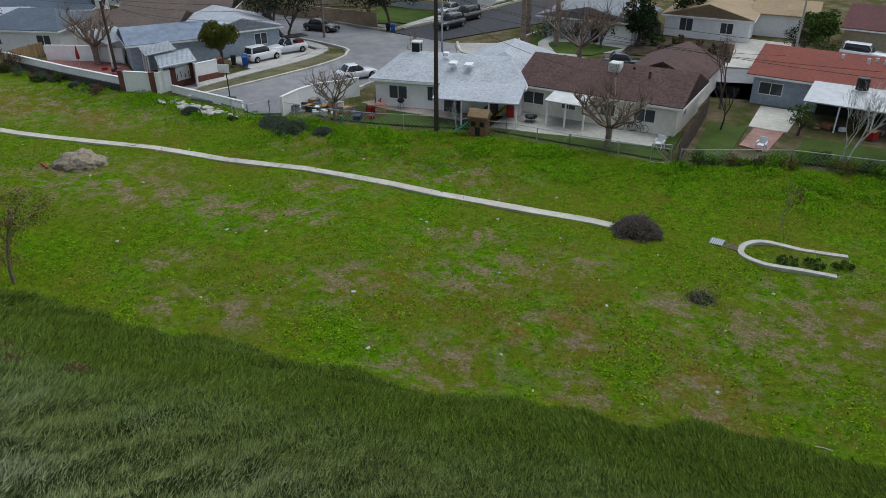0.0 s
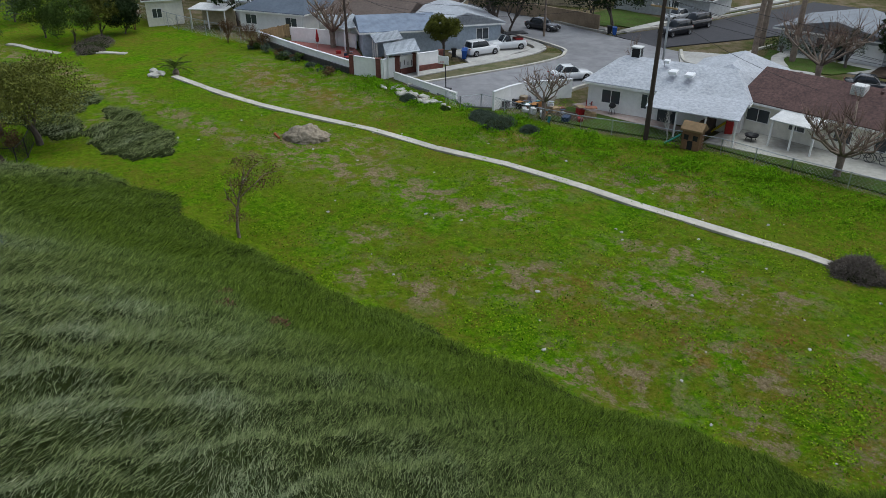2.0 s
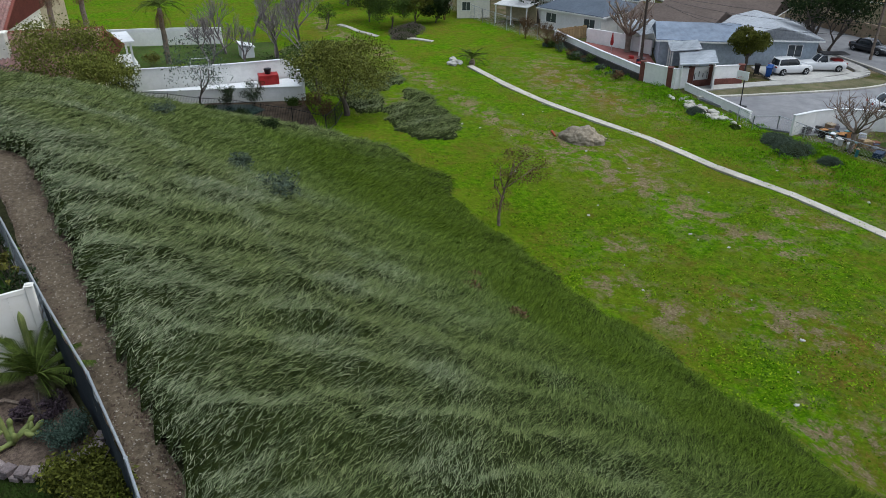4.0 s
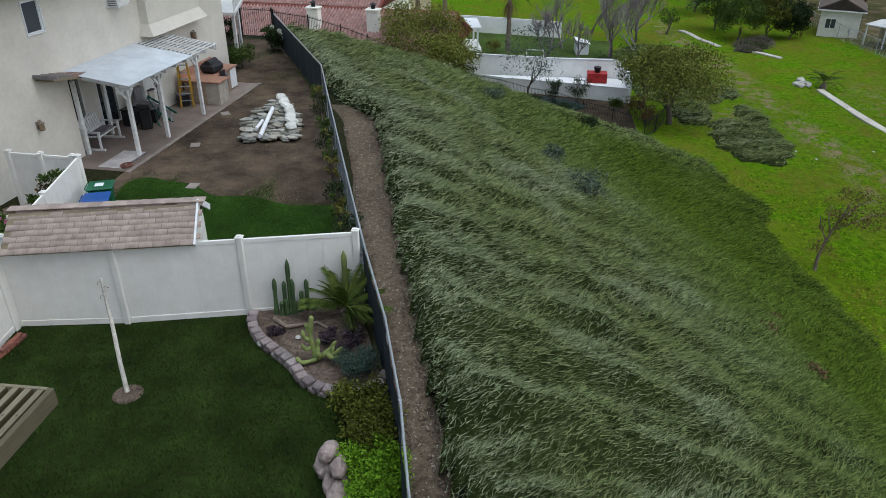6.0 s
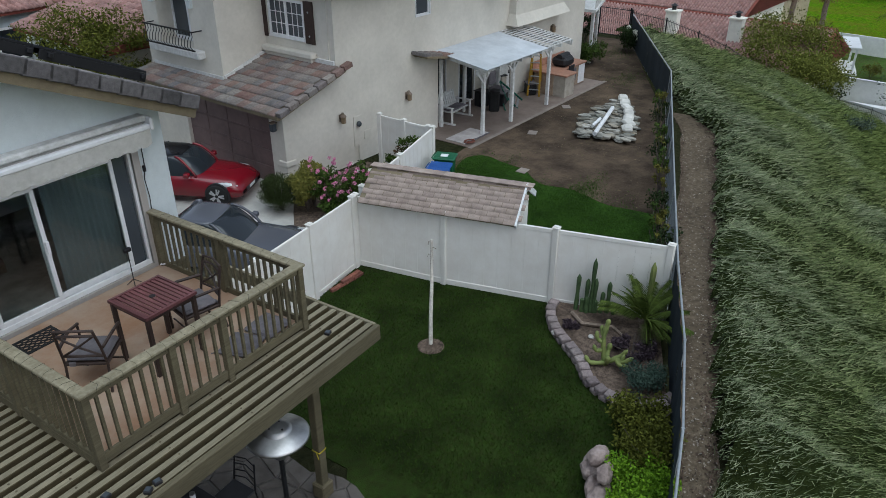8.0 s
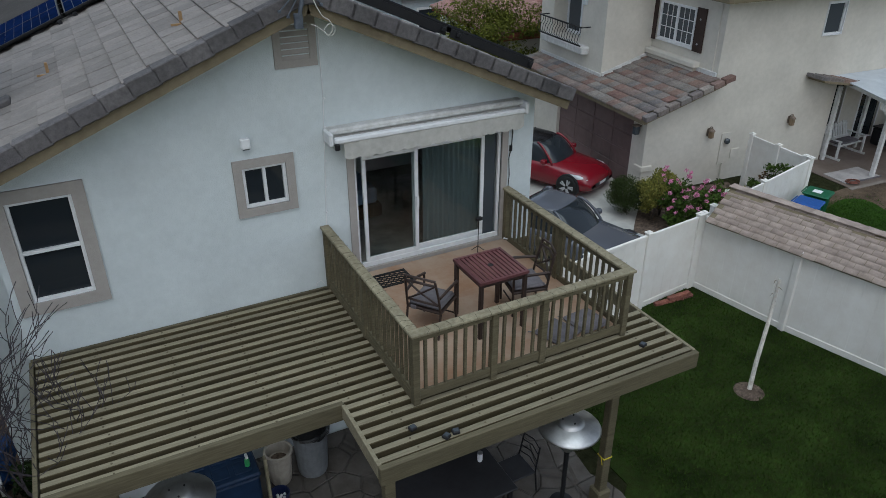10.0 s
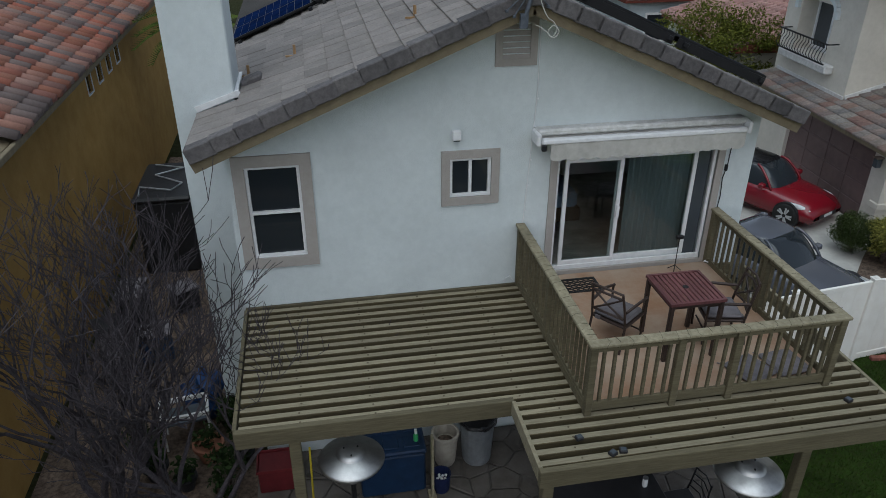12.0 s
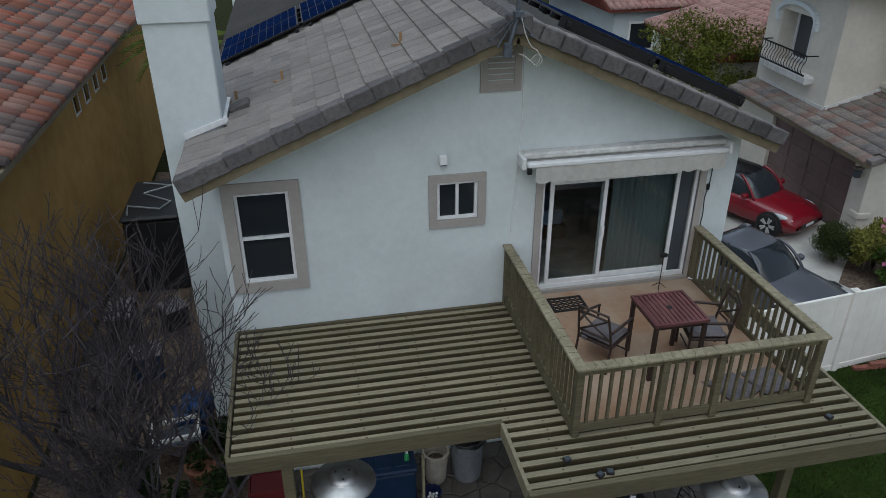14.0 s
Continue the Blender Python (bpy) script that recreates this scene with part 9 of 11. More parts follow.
bmesh.ops.create_icosphere(mo, subdivisions=5, radius=1)
for v in mo.verts:
    v.co = Vector((v.co.x * 2.0, v.co.y * 1.35, (max(v.co.z, -.1) ** 1.35 if v.co.z > 0 else -.1) * 1.1)) * (1 + .16 * noise.noise(v.co * 2.2) + .10 * noise.noise(v.co * 6) + .09 * noise.noise(v.co * 14))
solid("dirt_mound", mo, mat("mound_soil", (.33, .28, .21), (.20, .165, .12), 4, .97, .7, 20, big=.2, dist=.06), "mound of pale brown soil in the field", "mound", Matrix.Translation((48.6, -28.6, LOW - .1)) @ Matrix.Rotation(.5, 4, "Z"), smooth=True)
g2 = random.Random(12)
rk_mes = []
for k in range(4):
    bm = bmesh.new()
    bmesh.ops.create_icosphere(bm, subdivisions=1, radius=.5)
    for v in bm.verts:
        v.co = Vector((v.co.x, v.co.y * .8, v.co.z * .55)) * (1 + .5 * noise.noise(v.co * 3 + Vector((k * 5, 0, 0))))
    rk_mes.append(mesh_of(bm, "rock", CONCRETE_PALE))
for i in range(60):
    x, y = g2.uniform(2, 60), g2.uniform(-42, -20)
    if crest_distance(np.array([x]), np.array([y]))[0] < 21:
        continue
    ob = tagged(new("rock", rk_mes[i % 4]), "pale loose rock lying in the field", "rock", "rocks in the field")
    s = g2.uniform(.10, .30)
    ob.matrix_basis = Matrix.Translation((x, y, on_ground(x, y) + .02)) @ Matrix.Rotation(g2.random() * 6, 4, "Z") @ Matrix.Scale(s, 4)
for i, (x, y, dx, dy, l) in enumerate(((8.0, -21.2, 1, .2, .9), (5.5, -21.8, 1, .1, .5), (1.8, -23.4, 1, -.3, .7), (-1.5, -25.0, 1, .1, .6))):
    ob = solid("dead_branch", tube([(0, 0, .04), (l * dx * .5, l * dy * .5, .07), (l * dx, l * dy, .03)], [.03, .025, .015], 6), CONCRETE_PALE, "bleached dead stick lying in the field", "stick", Matrix.Translation((x, y, on_ground(x, y))), "sticks in the field")
# small field tree
ft = thing("tree", "small leaning tree with sparse rusty green foliage in the field", "tree", Matrix.Translation((36.1, -16.05, on_ground(36.1, -16.05))))
bm = tube([(0, 0, -.1), (.0, .02, .7), (.02, -.1, 1.5), (.05, -.35, 2.4), (.05, -.7, 3.3), (.0, -.9, 4.2)], [.11, .09, .075, .06, .04, .015], 8)
for q in (((.02, -.15, 1.8), (.2, .25, 2.6), (.1, .4, 3.2)), ((.04, -.35, 2.4), (-.3, -1.2, 3.1), (-.2, -2.0, 3.5), (-.1, -2.9, 3.4)), ((.05, -.6, 3.0), (.3, -1.4, 3.8), (.3, -2.2, 4.1)), ((.04, -.3, 2.2), (.5, -.2, 2.9), (.7, -.3, 3.5)), ((.05, -.5, 2.8), (-.5, -.4, 3.5), (-.6, -.6, 4.1))):
    tube(q, [.045, .03, .02, .012][:len(q)], 5, bm)
part("trunk", bm, BARK_TAN, ft)
gq = random.Random(41)
crown = [(gq.gauss(0, .4), gq.uniform(-3.0, .2), 3.3 + gq.gauss(.15, .45)) for _ in range(34)] + [(gq.gauss(.05, .22), gq.gauss(.0, .28), gq.uniform(1.0, 3.0)) for _ in range(12)] + [(gq.gauss(0, .3), gq.uniform(-1.6, -.5), gq.uniform(3.9, 4.6)) for _ in range(8)]
for nm, lf, sl in (("green_leaves", LEAF_YELLOW, slice(0, None, 2)), ("rusty_leaves", LEAF_RUST, slice(1, None, 2))):
    ob = new(nm, leaf_cloud(crown[sl], 52, .42, .055, nm, lf, .8, 8))
    ob.parent = ft
feather_palm((74.0, -28.9, LOW), .5, 16, 1.9, 402, "low bushy palm beside the drain path", .3, .75, 22, .5)
for i in range(14):
    ob = tagged(new("rock", rk_mes[i % 4]), "pale boulder in a small pile by the palm", "rock", "rocks by the palm")
    ob.matrix_basis = Matrix.Translation((75.6 + g2.uniform(-1.5, 1.5), -27.3 + g2.uniform(-.7, .7), LOW + .1)) @ Matrix.Scale(g2.uniform(.5, 1.1), 4)
bw_ = thing("red_hose_reel", "short orange red pipe lying by the soil mound", "pipe", Matrix.Translation((50.4, -26.9, LOW + .08)))
part("pipe", tube([(-.5, .1, 0), (.4, -.1, .02)], .08, 8), mat("orange_plastic", (.45, .09, .03), None, 8, .6), bw_)
part("collar", tube([(.4, -.1, .02), (.55, -.13, .02)], .11, 8), mat("orange_collar", (.4, .08, .03), None, 8, .6), bw_)

# ---- the low neighbourhood beyond the field ----
ROOF_PALE = mat("pale_grey_shingle", (.47, .49, .52), (.30, .32, .35), 4.0, .8, .4, 12, big=.12, stretch=(1, 1, 1))
ROOF_BROWN = mat("brown_shingle", (.125, .070, .062), (.048, .030, .028), 5, .9, .4, 12, big=.15)
ROOF_RED = mat("red_brown_roof", (.24, .068, .048), (.16, .046, .034), 5, .85, .2, 12, big=.08)
ROOF_TAN = mat("tan_shingle", (.36, .27, .165), (.29, .215, .13), 3, .9, .3, 12, big=.12)
ROOF_GREY = mat("blue_grey_shingle", (.24, .26, .28), (.18, .195, .215), 3, .9, .3, 12, big=.12)
ROOF_SLATE = mat("dark_slate_roof", (.10, .125, .155), (.075, .095, .125), 3, .8, .3, 12, big=.12)
ROOF_MAROON = mat("maroon_shingle", (.12, .05, .05), None, 3, .9, .3, 12, big=.1)
ROOF_UMBER = mat("umber_shingle", (.13, .10, .085), None, 3, .9, .3, 12, big=.12)
W_WHITE = mat("far_white_stucco", (.86, .86, .84), (.78, .78, .76), 3, .9, .15, 30, big=.08)
W_CREAM = mat("far_cream_stucco", (.84, .81, .72), (.74, .71, .63), 3, .9, .15, 30, big=.08)
W_BLUE = mat("far_blue_stucco", (.42, .49, .56), None, 3, .9, .15, 30, big=.06)
W_GREY = mat("far_grey_stucco", (.46, .48, .48), None, 3, .9, .15, 30, big=.06)
W_TAN = mat("far_tan_stucco", (.50, .42, .29), None, 3, .9, .15, 30, big=.08)
BRICK_TRIM = mat("far_red_brick", (.17, .065, .05), (.12, .045, .035), 8, .9, .3, 40)
# near-black colour put in for the unlit inside of openings
DARK_GAP = mat("shaded_interior", (.02, .02, .02), None, 8, .9)


def gable_roof(w, d, eave, rise, over, ridge="x", hip=0.0, thick=.14):
    """A pitched roof over a w x d plan centred on the origin."""
    bm = bmesh.new()
    a, b = w / 2 + over, d / 2 + over
    if ridge == "y":
        a, b = b, a
    z1 = eave + rise
    k = a - hip
    P = [(-a, -b, eave), (a, -b, eave), (a, b, eave), (-a, b, eave), (-k, 0, z1), (k, 0, z1)]
    P += [(x, y, z + thick) for x, y, z in P]
    if ridge == "y":
        P = [(-y, x, z) for x, y, z in P]
    v = [bm.verts.new(p) for p in P]
    for f in ((0, 1, 5, 4), (2, 3, 4, 5), (1, 2, 5), (3, 0, 4)):
        bm.faces.new([v[i] for i in f][::-1])
        bm.faces.new([v[i + 6] for i in f])
    for i, j in ((0, 1), (1, 2), (2, 3), (3, 0)):
        bm.faces.new((v[i], v[j], v[j + 6], v[i + 6]))
    bmesh.ops.recalc_face_normals(bm, faces=bm.faces[:])
    return bm


def low_house(label, m, w, d, wall, roof_m, eave=2.5, rise=1.5, over=.45, ridge="x", hip=0.0, wins=(), doors=(), wings=(), name="house", gable_mat=None):
    """A one storey house; front towards -y of its own frame. wins: (side, u, z, width, height)."""
    h = thing(name, label, "house", m)
    part("wall", box(-w / 2, -d / 2, -.3, w / 2, d / 2, eave + .02), wall, h)
    if not hip:
        bm = bmesh.new()
        if ridge == "x":
            T = ((-w / 2, 1), (w / 2, 1))
            for x, s in T:
                vs = [bm.verts.new(p) for p in ((x * .995, -d / 2, eave), (x * .995, d / 2, eave), (x * .995, 0, eave + rise * (d / 2) / (d / 2 + over)))]
                bm.faces.new(vs if x > 0 else vs[::-1])
        else:
            for y in (-d / 2, d / 2):
                vs = [bm.verts.new(p) for p in ((-w / 2, y * .995, eave), (w / 2, y * .995, eave), (0, y * .995, eave + rise * (w / 2) / (w / 2 + over)))]
                bm.faces.new(vs if y < 0 else vs[::-1])
        part("gable", bm, gable_mat or wall, h)
    part("roof", gable_roof(w, d, eave, rise, over, ridge, hip), roof_m, h)
    fb = trim_frame(-w / 2 - over, w / 2 + over, -d / 2 - over, d / 2 + over, .03, .0, 0)
    f_ = part("eave_board", fb, W_WHITE, h)
    f_.matrix_basis = Matrix.Translation((0, 0, eave + .06)) @ Matrix.Rotation(-math.pi / 2, 4, "X") @ Matrix.Diagonal((1, 8, 1, 1))
    for i, (side, u, z, ww, hh) in enumerate(wins):
        rot = {"f": 0, "r": math.pi / 2, "b": math.pi, "l": -math.pi / 2}[side]
        dist_ = d / 2 if side in "fb" else w / 2
        mm = Matrix.Rotation(rot, 4, "Z") @ Matrix.Translation((u, -dist_, z))
        wd = part("window", trim_frame(-ww / 2, ww / 2, 0, hh, .06, .05, 0), W_WHITE, h)
        wd.matrix_basis = mm
        part("pane", box(-ww / 2, -.02, 0, ww / 2, .0, hh), GLASS_GREY, wd)
        part("mullion", box(-.03, -.035, 0, .03, -.021, hh), W_WHITE, wd)
    for side, u, ww, hh, mt_ in doors:
        rot = {"f": 0, "r": math.pi / 2, "b": math.pi, "l": -math.pi / 2}[side]
        dist_ = d / 2 if side in "fb" else w / 2
        dd = part("door", box(-ww / 2, -.05, 0, ww / 2, .0, hh, .01), mt_, h)
        dd.matrix_basis = Matrix.Rotation(rot, 4, "Z") @ Matrix.Translation((u, -dist_, 0))
        for i in range(3):
            part("door_panel", box(-ww / 2 + .08, -.065, .15 + i * hh / 3.2, ww / 2 - .08, -.051, hh / 3.2 * (i + 1) - .02), mt_, dd)
    for (x, y, ww, dd_, ev, rs, rg, hp) in wings:
        part("wing_wall", box(x - ww / 2, y - dd_ / 2, -.3, x + ww / 2, y + dd_ / 2, ev), wall, h)
        r = part("wing_roof", gable_roof(ww, dd_, ev, rs, .4, rg, hp), roof_m, h)
        r.matrix_basis = Matrix.Translation((x, y, 0))
    return h


def lean_roof(parent, x0, x1, y0, y1, z_front, z_back, material, posts=3, label="lean-to patio roof"):
    bm = bmesh.new()
    v = [bm.verts.new(p) for p in ((x0, y0, z_front), (x1, y0, z_front), (x1, y1, z_back), (x0, y1, z_back), (x0, y0, z_front + .09), (x1, y0, z_front + .09), (x1, y1, z_back + .09), (x0, y1, z_back + .09))]
    for q in ((3, 2, 1, 0), (4, 5, 6, 7), (0, 1, 5, 4), (1, 2, 6, 5), (2, 3, 7, 6), (3, 0, 4, 7)):
        bm.faces.new([v[i] for i in q])
    part("patio_roof", bm, material, parent, label)
    for i in range(posts):
        x = x0 + .2 + (x1 - x0 - .4) * i / max(1, posts - 1)
        part("patio_post", box(x - .06, y0 + .15, 0, x + .06, y0 + .27, z_front), W_WHITE, parent)


def at(x, y, deg=0.0, z=LOW):
    return Matrix.Translation((x, y, z)) @ Matrix.Rotation(radians(deg), 4, "Z")


# frames: own -y faces the field for a turn of 180 degrees
hA = low_house("white house with a pale grey hipped roof", at(33.6, -57.2, 197), 13, 8.5, W_WHITE, ROOF_PALE, 2.5, 1.5, hip=2.2, wins=(("f", -4.4, .9, 1.6, 1.1), ("f", -1.2, .9, 1.0, 1.2)), doors=(("f", .6, 1.6, 2.1, GLASS_GREY),), wings=((4.0, 4.5, 7, 8, 2.5, 1.5, "y", 1.5),))
lean_roof(hA, -.3, 6.9, -8.0, -4.3, 2.2, 2.75, ROOF_PALE, 4, "pale lean-to patio roof")
for x, y, w_, l_ in ((.2, -2.6, .7, 1.0), (1.6, -2.7, .7, 1.1), (-.8, -1.2, .5, .6)):
    part("skylight", box(x - w_ / 2, y - l_ / 2, 3.05 + (y + 4.7) * .33, x + w_ / 2, y + l_ / 2, 3.30 + (y + 4.7) * .33, .03), WHITE, hA, "white framed skylight")
acu = thing("rooftop_cooler", "black and white cooler box on the roof", "air conditioner", hA.matrix_basis @ Matrix.Translation((-3.9, .2, 3.9)))
part("case", box(-.4, -.4, 0, .4, .4, .95, .02), BLACK, acu)
part("cap", box(-.46, -.46, .955, .46, .46, 1.08, .02), OLD_WHITE, acu)
for i in range(4):
    part("corner_post", box(-.42 + .78 * (i % 2), -.42 + .78 * (i // 2), 0, -.36 + .78 * (i % 2), -.36 + .78 * (i // 2), .95), OLD_WHITE, acu)
part("vent_pipe", tube([(-2.0, -.6, 3.6), (-2.0, -.6, 4.5)], .05, 8), GALV, hA)
hB = low_house("cream house with a brown shingle gable roof", at(20.2, -60.6, 181), 13.6, 8.2, W_CREAM, ROOF_BROWN, 2.5, 1.75, wins=(("f", -5.4, 1.0, 1.8, 1.0), ("f", -2.2, 1.0, 1.2, .9), ("f", 4.3, 1.0, 1.6, 1.0), ("f", 1.2, 1.0, 1.2, .9), ("r", -1.5, 1.2, .5, 1.2)), wings=((3.4, 7.6, 6.4, 8.5, 2.5, 1.55, "y", 0),))
lean_roof(hB, -3.4, .2, -6.6, -4.3, 2.15, 2.45, OLD_WHITE, 3, "white patio awning")
cb = thing("rooftop_cooler", "white swamp cooler on the brown roof", "air conditioner", hB.matrix_basis @ Matrix.Translation((.5, -.9, 3.85)))
part("case", box(-.5, -.5, 0, .5, .5, .75, .03), OLD_WHITE, cb)
for i in range(5):
    part("louvre", box(-.42, -.52, .1 + .12 * i, .42, -.502, .16 + .12 * i), GALV, cb)
for x, y in ((-4.5, .3), (2.0, -.6), (3.6, -1.5), (4.6, .4)):
    part("roof_vent", tube([(x, y, 3.4), (x, y, 4.35)], .12, 8), ROOF_BROWN, hB)
hC = low_house("blue grey house with a red brown roof", at(3.2, -75.2, 178), 13.5, 11, W_BLUE, ROOF_RED, 2.6, 1.5, wins=(("f", -5.2, 1.0, 1.9, 1.0),), over=.6)
lean_roof(hC, -1.8, 6.2, -10.6, -5.6, 2.2, 2.75, GALV, 4, "grey corrugated patio roof")
# near-black panel standing in for shade beneath the patio roof
part("dark_patio", box(-1.2, -5.75, 0, 6.2, -5.55, 2.3), DARK_GAP, hC)
for x, y in ((-.5, -1.2), (1.6, -1.6), (2.2, -1.0), (2.9, -1.4), (4.2, -2.0)):
    part("roof_vent", tube([(x, y, 3.4), (x, y, 4.3)], .14, 8), OLD_WHITE, hC)
bcx = thing("rooftop_cooler", "black cooler on the patio roof", "air conditioner", hC.matrix_basis @ Matrix.Translation((1.9, -6.4, 2.75)))
part("case", lathe([(.5, 0), (.5, .9), (.45, 1.0)], 12), BLACK, bcx)
part("base", box(-.7, -.6, -.12, .7, .6, -.005), OLD_WHITE, bcx)
hD = low_house("white house with a tan roof beyond the road", at(20.6, -100.0, 184), 10, 11, W_WHITE, ROOF_TAN, 2.6, 1.5, ridge="y", wins=(("f", -2.4, .9, 1.5, 1.4), ("f", 2.4, .9, 1.4, 1.2)), wings=((8.2, 3.4, 7.0, 7, 2.6, 1.3, "x", 0),))
part("garage_door", box(5.4, -.16, 0, 10.6, -.11, 2.3), W_WHITE, hD)
hE = low_house("grey house with a low gable roof", at(32.6, -91.0, 184), 11.5, 10, W_GREY, ROOF_GREY, 2.6, 1.4, ridge="y", wins=(("f", -4.2, 1.0, 1.3, 1.1), ("f", -1.0, 1.0, 1.3, 1.1)), doors=(("f", 1.0, 1.0, 2.1, DARK_GAP), ("f", 3.6, 3.6, 2.1, W_WHITE)), over=.7)
hF = low_house("blue house with a pale weathered roof", at(66.6, -61.0, 245), 8.5, 9, W_BLUE, ROOF_PALE, 2.7, 1.3, ridge="y", wins=(("r", 1.0, 1.0, 1.4, 1.2), ("b", 0, 1.0, 1.4, 1.2), ("l", 0, 1.0, 1.4, 1.2), ("f", 2, 1.0, 1.4, 1.2)))
hF2 = low_house("pale house wing under a blue weathered tarpaulin roof", at(67.6, -52.6, 240), 8.0, 6.2, W_BLUE, mat("faded_blue_roof", (.20, .245, .31), (.13, .165, .22), 1.2, .6, .3, 9, big=.3), 2.7, 1.2, ridge="x")
CORR = mat("grey_corrugated_sheet", (.46, .49, .52), (.34, .37, .40), 1.1, .5, .1, 20, big=.25)
for x, y, deg, w_, d_, z, n_ in ((59.4, -46.9, 146, 5.6, 3.4, 2.35, 3), (74.6, -50.4, 165, 9.5, 3.6, 2.45, 4), (63.6, -48.3, 150, 4.2, 3.0, 2.5, 3)):
    lr = thing("patio_shelter", "grey corrugated patio shelter on white posts", "shelter", at(x, y, deg), "shelters behind the white wall")
    lean_roof(lr, -w_ / 2, w_ / 2, -d_ / 2, d_ / 2, z, z + .35, CORR, n_)
    part("back_wall", box(-w_ / 2 + .2, d_ / 2 - .25, 0, w_ / 2 - .2, d_ / 2 - .1, z), W_WHITE, lr)
    for i in range(int(w_ / .4)):
        part("roof_rib", bar((-w_ / 2 + .2 + i * .4, -d_ / 2, z + .10), (-w_ / 2 + .2 + i * .4, d_ / 2, z + .45), .05, .05), CORR, lr)
hG = low_house("house with a broad dark slate blue roof", at(86.6, -50.4, 205), 9.5, 9, W_WHITE, ROOF_SLATE, 2.6, 1.5, hip=3, wins=(("f", -3, 1.0, 1.6, 1.1), ("f", 3, 1, 1.6, 1.1)))
low_house("house with an umber roof behind the pollarded tree", at(76.0, -56.5, 208), 10, 7, W_CREAM, ROOF_UMBER, 2.6, 1.4, wins=(("f", 2, 1, 1.5, 1.1),))
low_house("house with an umber brown shingle roof", at(80.0, -66.0, 215), 13, 9, W_TAN, ROOF_UMBER, 2.7, 1.6, wins=(("f", 2, 1, 1.5, 1.1),))
low_house("small cream house with a low brown roof", at(101.5, -39.6, 250), 4.6, 6, W_CREAM, ROOF_UMBER, 3.2, 1.4, ridge="y", wins=(("f", -1, 1, 1.1, 1.1), ("r", 0, 1, 1.1, 1.1)))
lr = thing("patio_shelter", "white roofed open shelter behind the wire fence", "shelter", at(93.0, -42.6, 215))
lean_roof(lr, -2.6, 2.6, -1.6, 1.6, 2.4, 2.7, OLD_WHITE, 3)
part("back_wall", box(-2.4, 1.3, 0, 2.4, 1.45, 2.4), W_TAN, lr)
low_house("white house with a pale low pitched roof", at(96, -50.0, 215), 9, 6, W_WHITE, ROOF_PALE, 2.5, .9)
low_house("house with a grey blue roof at the street's end", at(97, -58.0, 220), 13, 9, W_WHITE, ROOF_SLATE, 2.6, 1.5, hip=2)
low_house("maroon roofed tan house beyond the road", at(-1.5, -101.0, 178), 13, 11, W_TAN, ROOF_MAROON, 2.7, 1.8, wins=(("f", 0, 1, 1.4, 1.1),))
low_house("grey house behind the street trees", at(60, -98.0, 190), 14, 9, W_GREY, ROOF_UMBER, 2.7, 1.6, wins=(("f", -3, 1, 1.4, 1.1), ("f", 2, 1, 1.4, 1.1)))
low_house("tan house behind the garden wall", at(78, -92.0, 205), 14, 10, W_TAN, ROOF_TAN, 2.8, 1.7, wins=(("f", -3, 1, 1.4, 1.1), ("f", 2, 1, 1.4, 1.1)))
low_house("white house behind tall street trees", at(103, -78.0, 215), 14, 10, W_WHITE, ROOF_UMBER, 2.8, 1.7, wins=(("f", -3, 1, 1.4, 1.1),))

# roads, pavements and kerbs
Z0 = LOW
sheet("road", [(51.5, -44.4), (46.0, -43.6), (43.0, -46.0), (42.2, -49.5), (43.5, -57.0), (41.0, -63.0), (24, -78.5), (-20, -90), (-20, -80.5), (10, -76.5), (30, -69.5), (38, -64), (43.9, -60), (44.5, -63), (41, -70), (45, -76), (66, -78), (110, -86), (110, -74), (68, -68.5), (55.5, -67.4), (52.7, -65.3), (51.8, -62.9), (51.8, -58.9), (52.7, -53.0), (53.7, -47.7), (54.6, -44.0)], Z0 + .13, ASPHALT, "worn grey asphalt street and cul-de-sac", "road", thick=.2)
sheet("cross_road", [(47.5, -76), (55, -77.4), (52, -92), (49, -120), (36, -120), (40, -96)], Z0 + .136, ASPHALT_NEW, "new dark asphalt side street", "road", thick=.1)
KERB = CONCRETE_PALE
for pts_ in ([(54.8, -44.0), (53.9, -47.7), (52.9, -53.0), (52.0, -58.9), (52.0, -62.9), (52.9, -65.3), (55.5, -67.3), (68, -69.0), (110, -74)], [(45, -76.6), (41, -72), (36.5, -76), (39.5, -84), (35.5, -105)], [(56, -78), (53.2, -92), (50.5, -118)], [(42.0, -49), (43.2, -57), (40.8, -62.6), (24, -78.1), (-20, -89.4)], [(56.5, -78.1), (66, -78.8), (110, -86.8)]):
    line = smooth_line(pts_, 5)
    kb = thing("kerb", "pale concrete kerb along the street", "kerb", kind="structure")
    for a, b in zip(line, line[1:]):
        part("kerb_stone", bar((a.x, a.y, Z0 + .12), (b.x, b.y, Z0 + .12), .32, .3), KERB, kb)
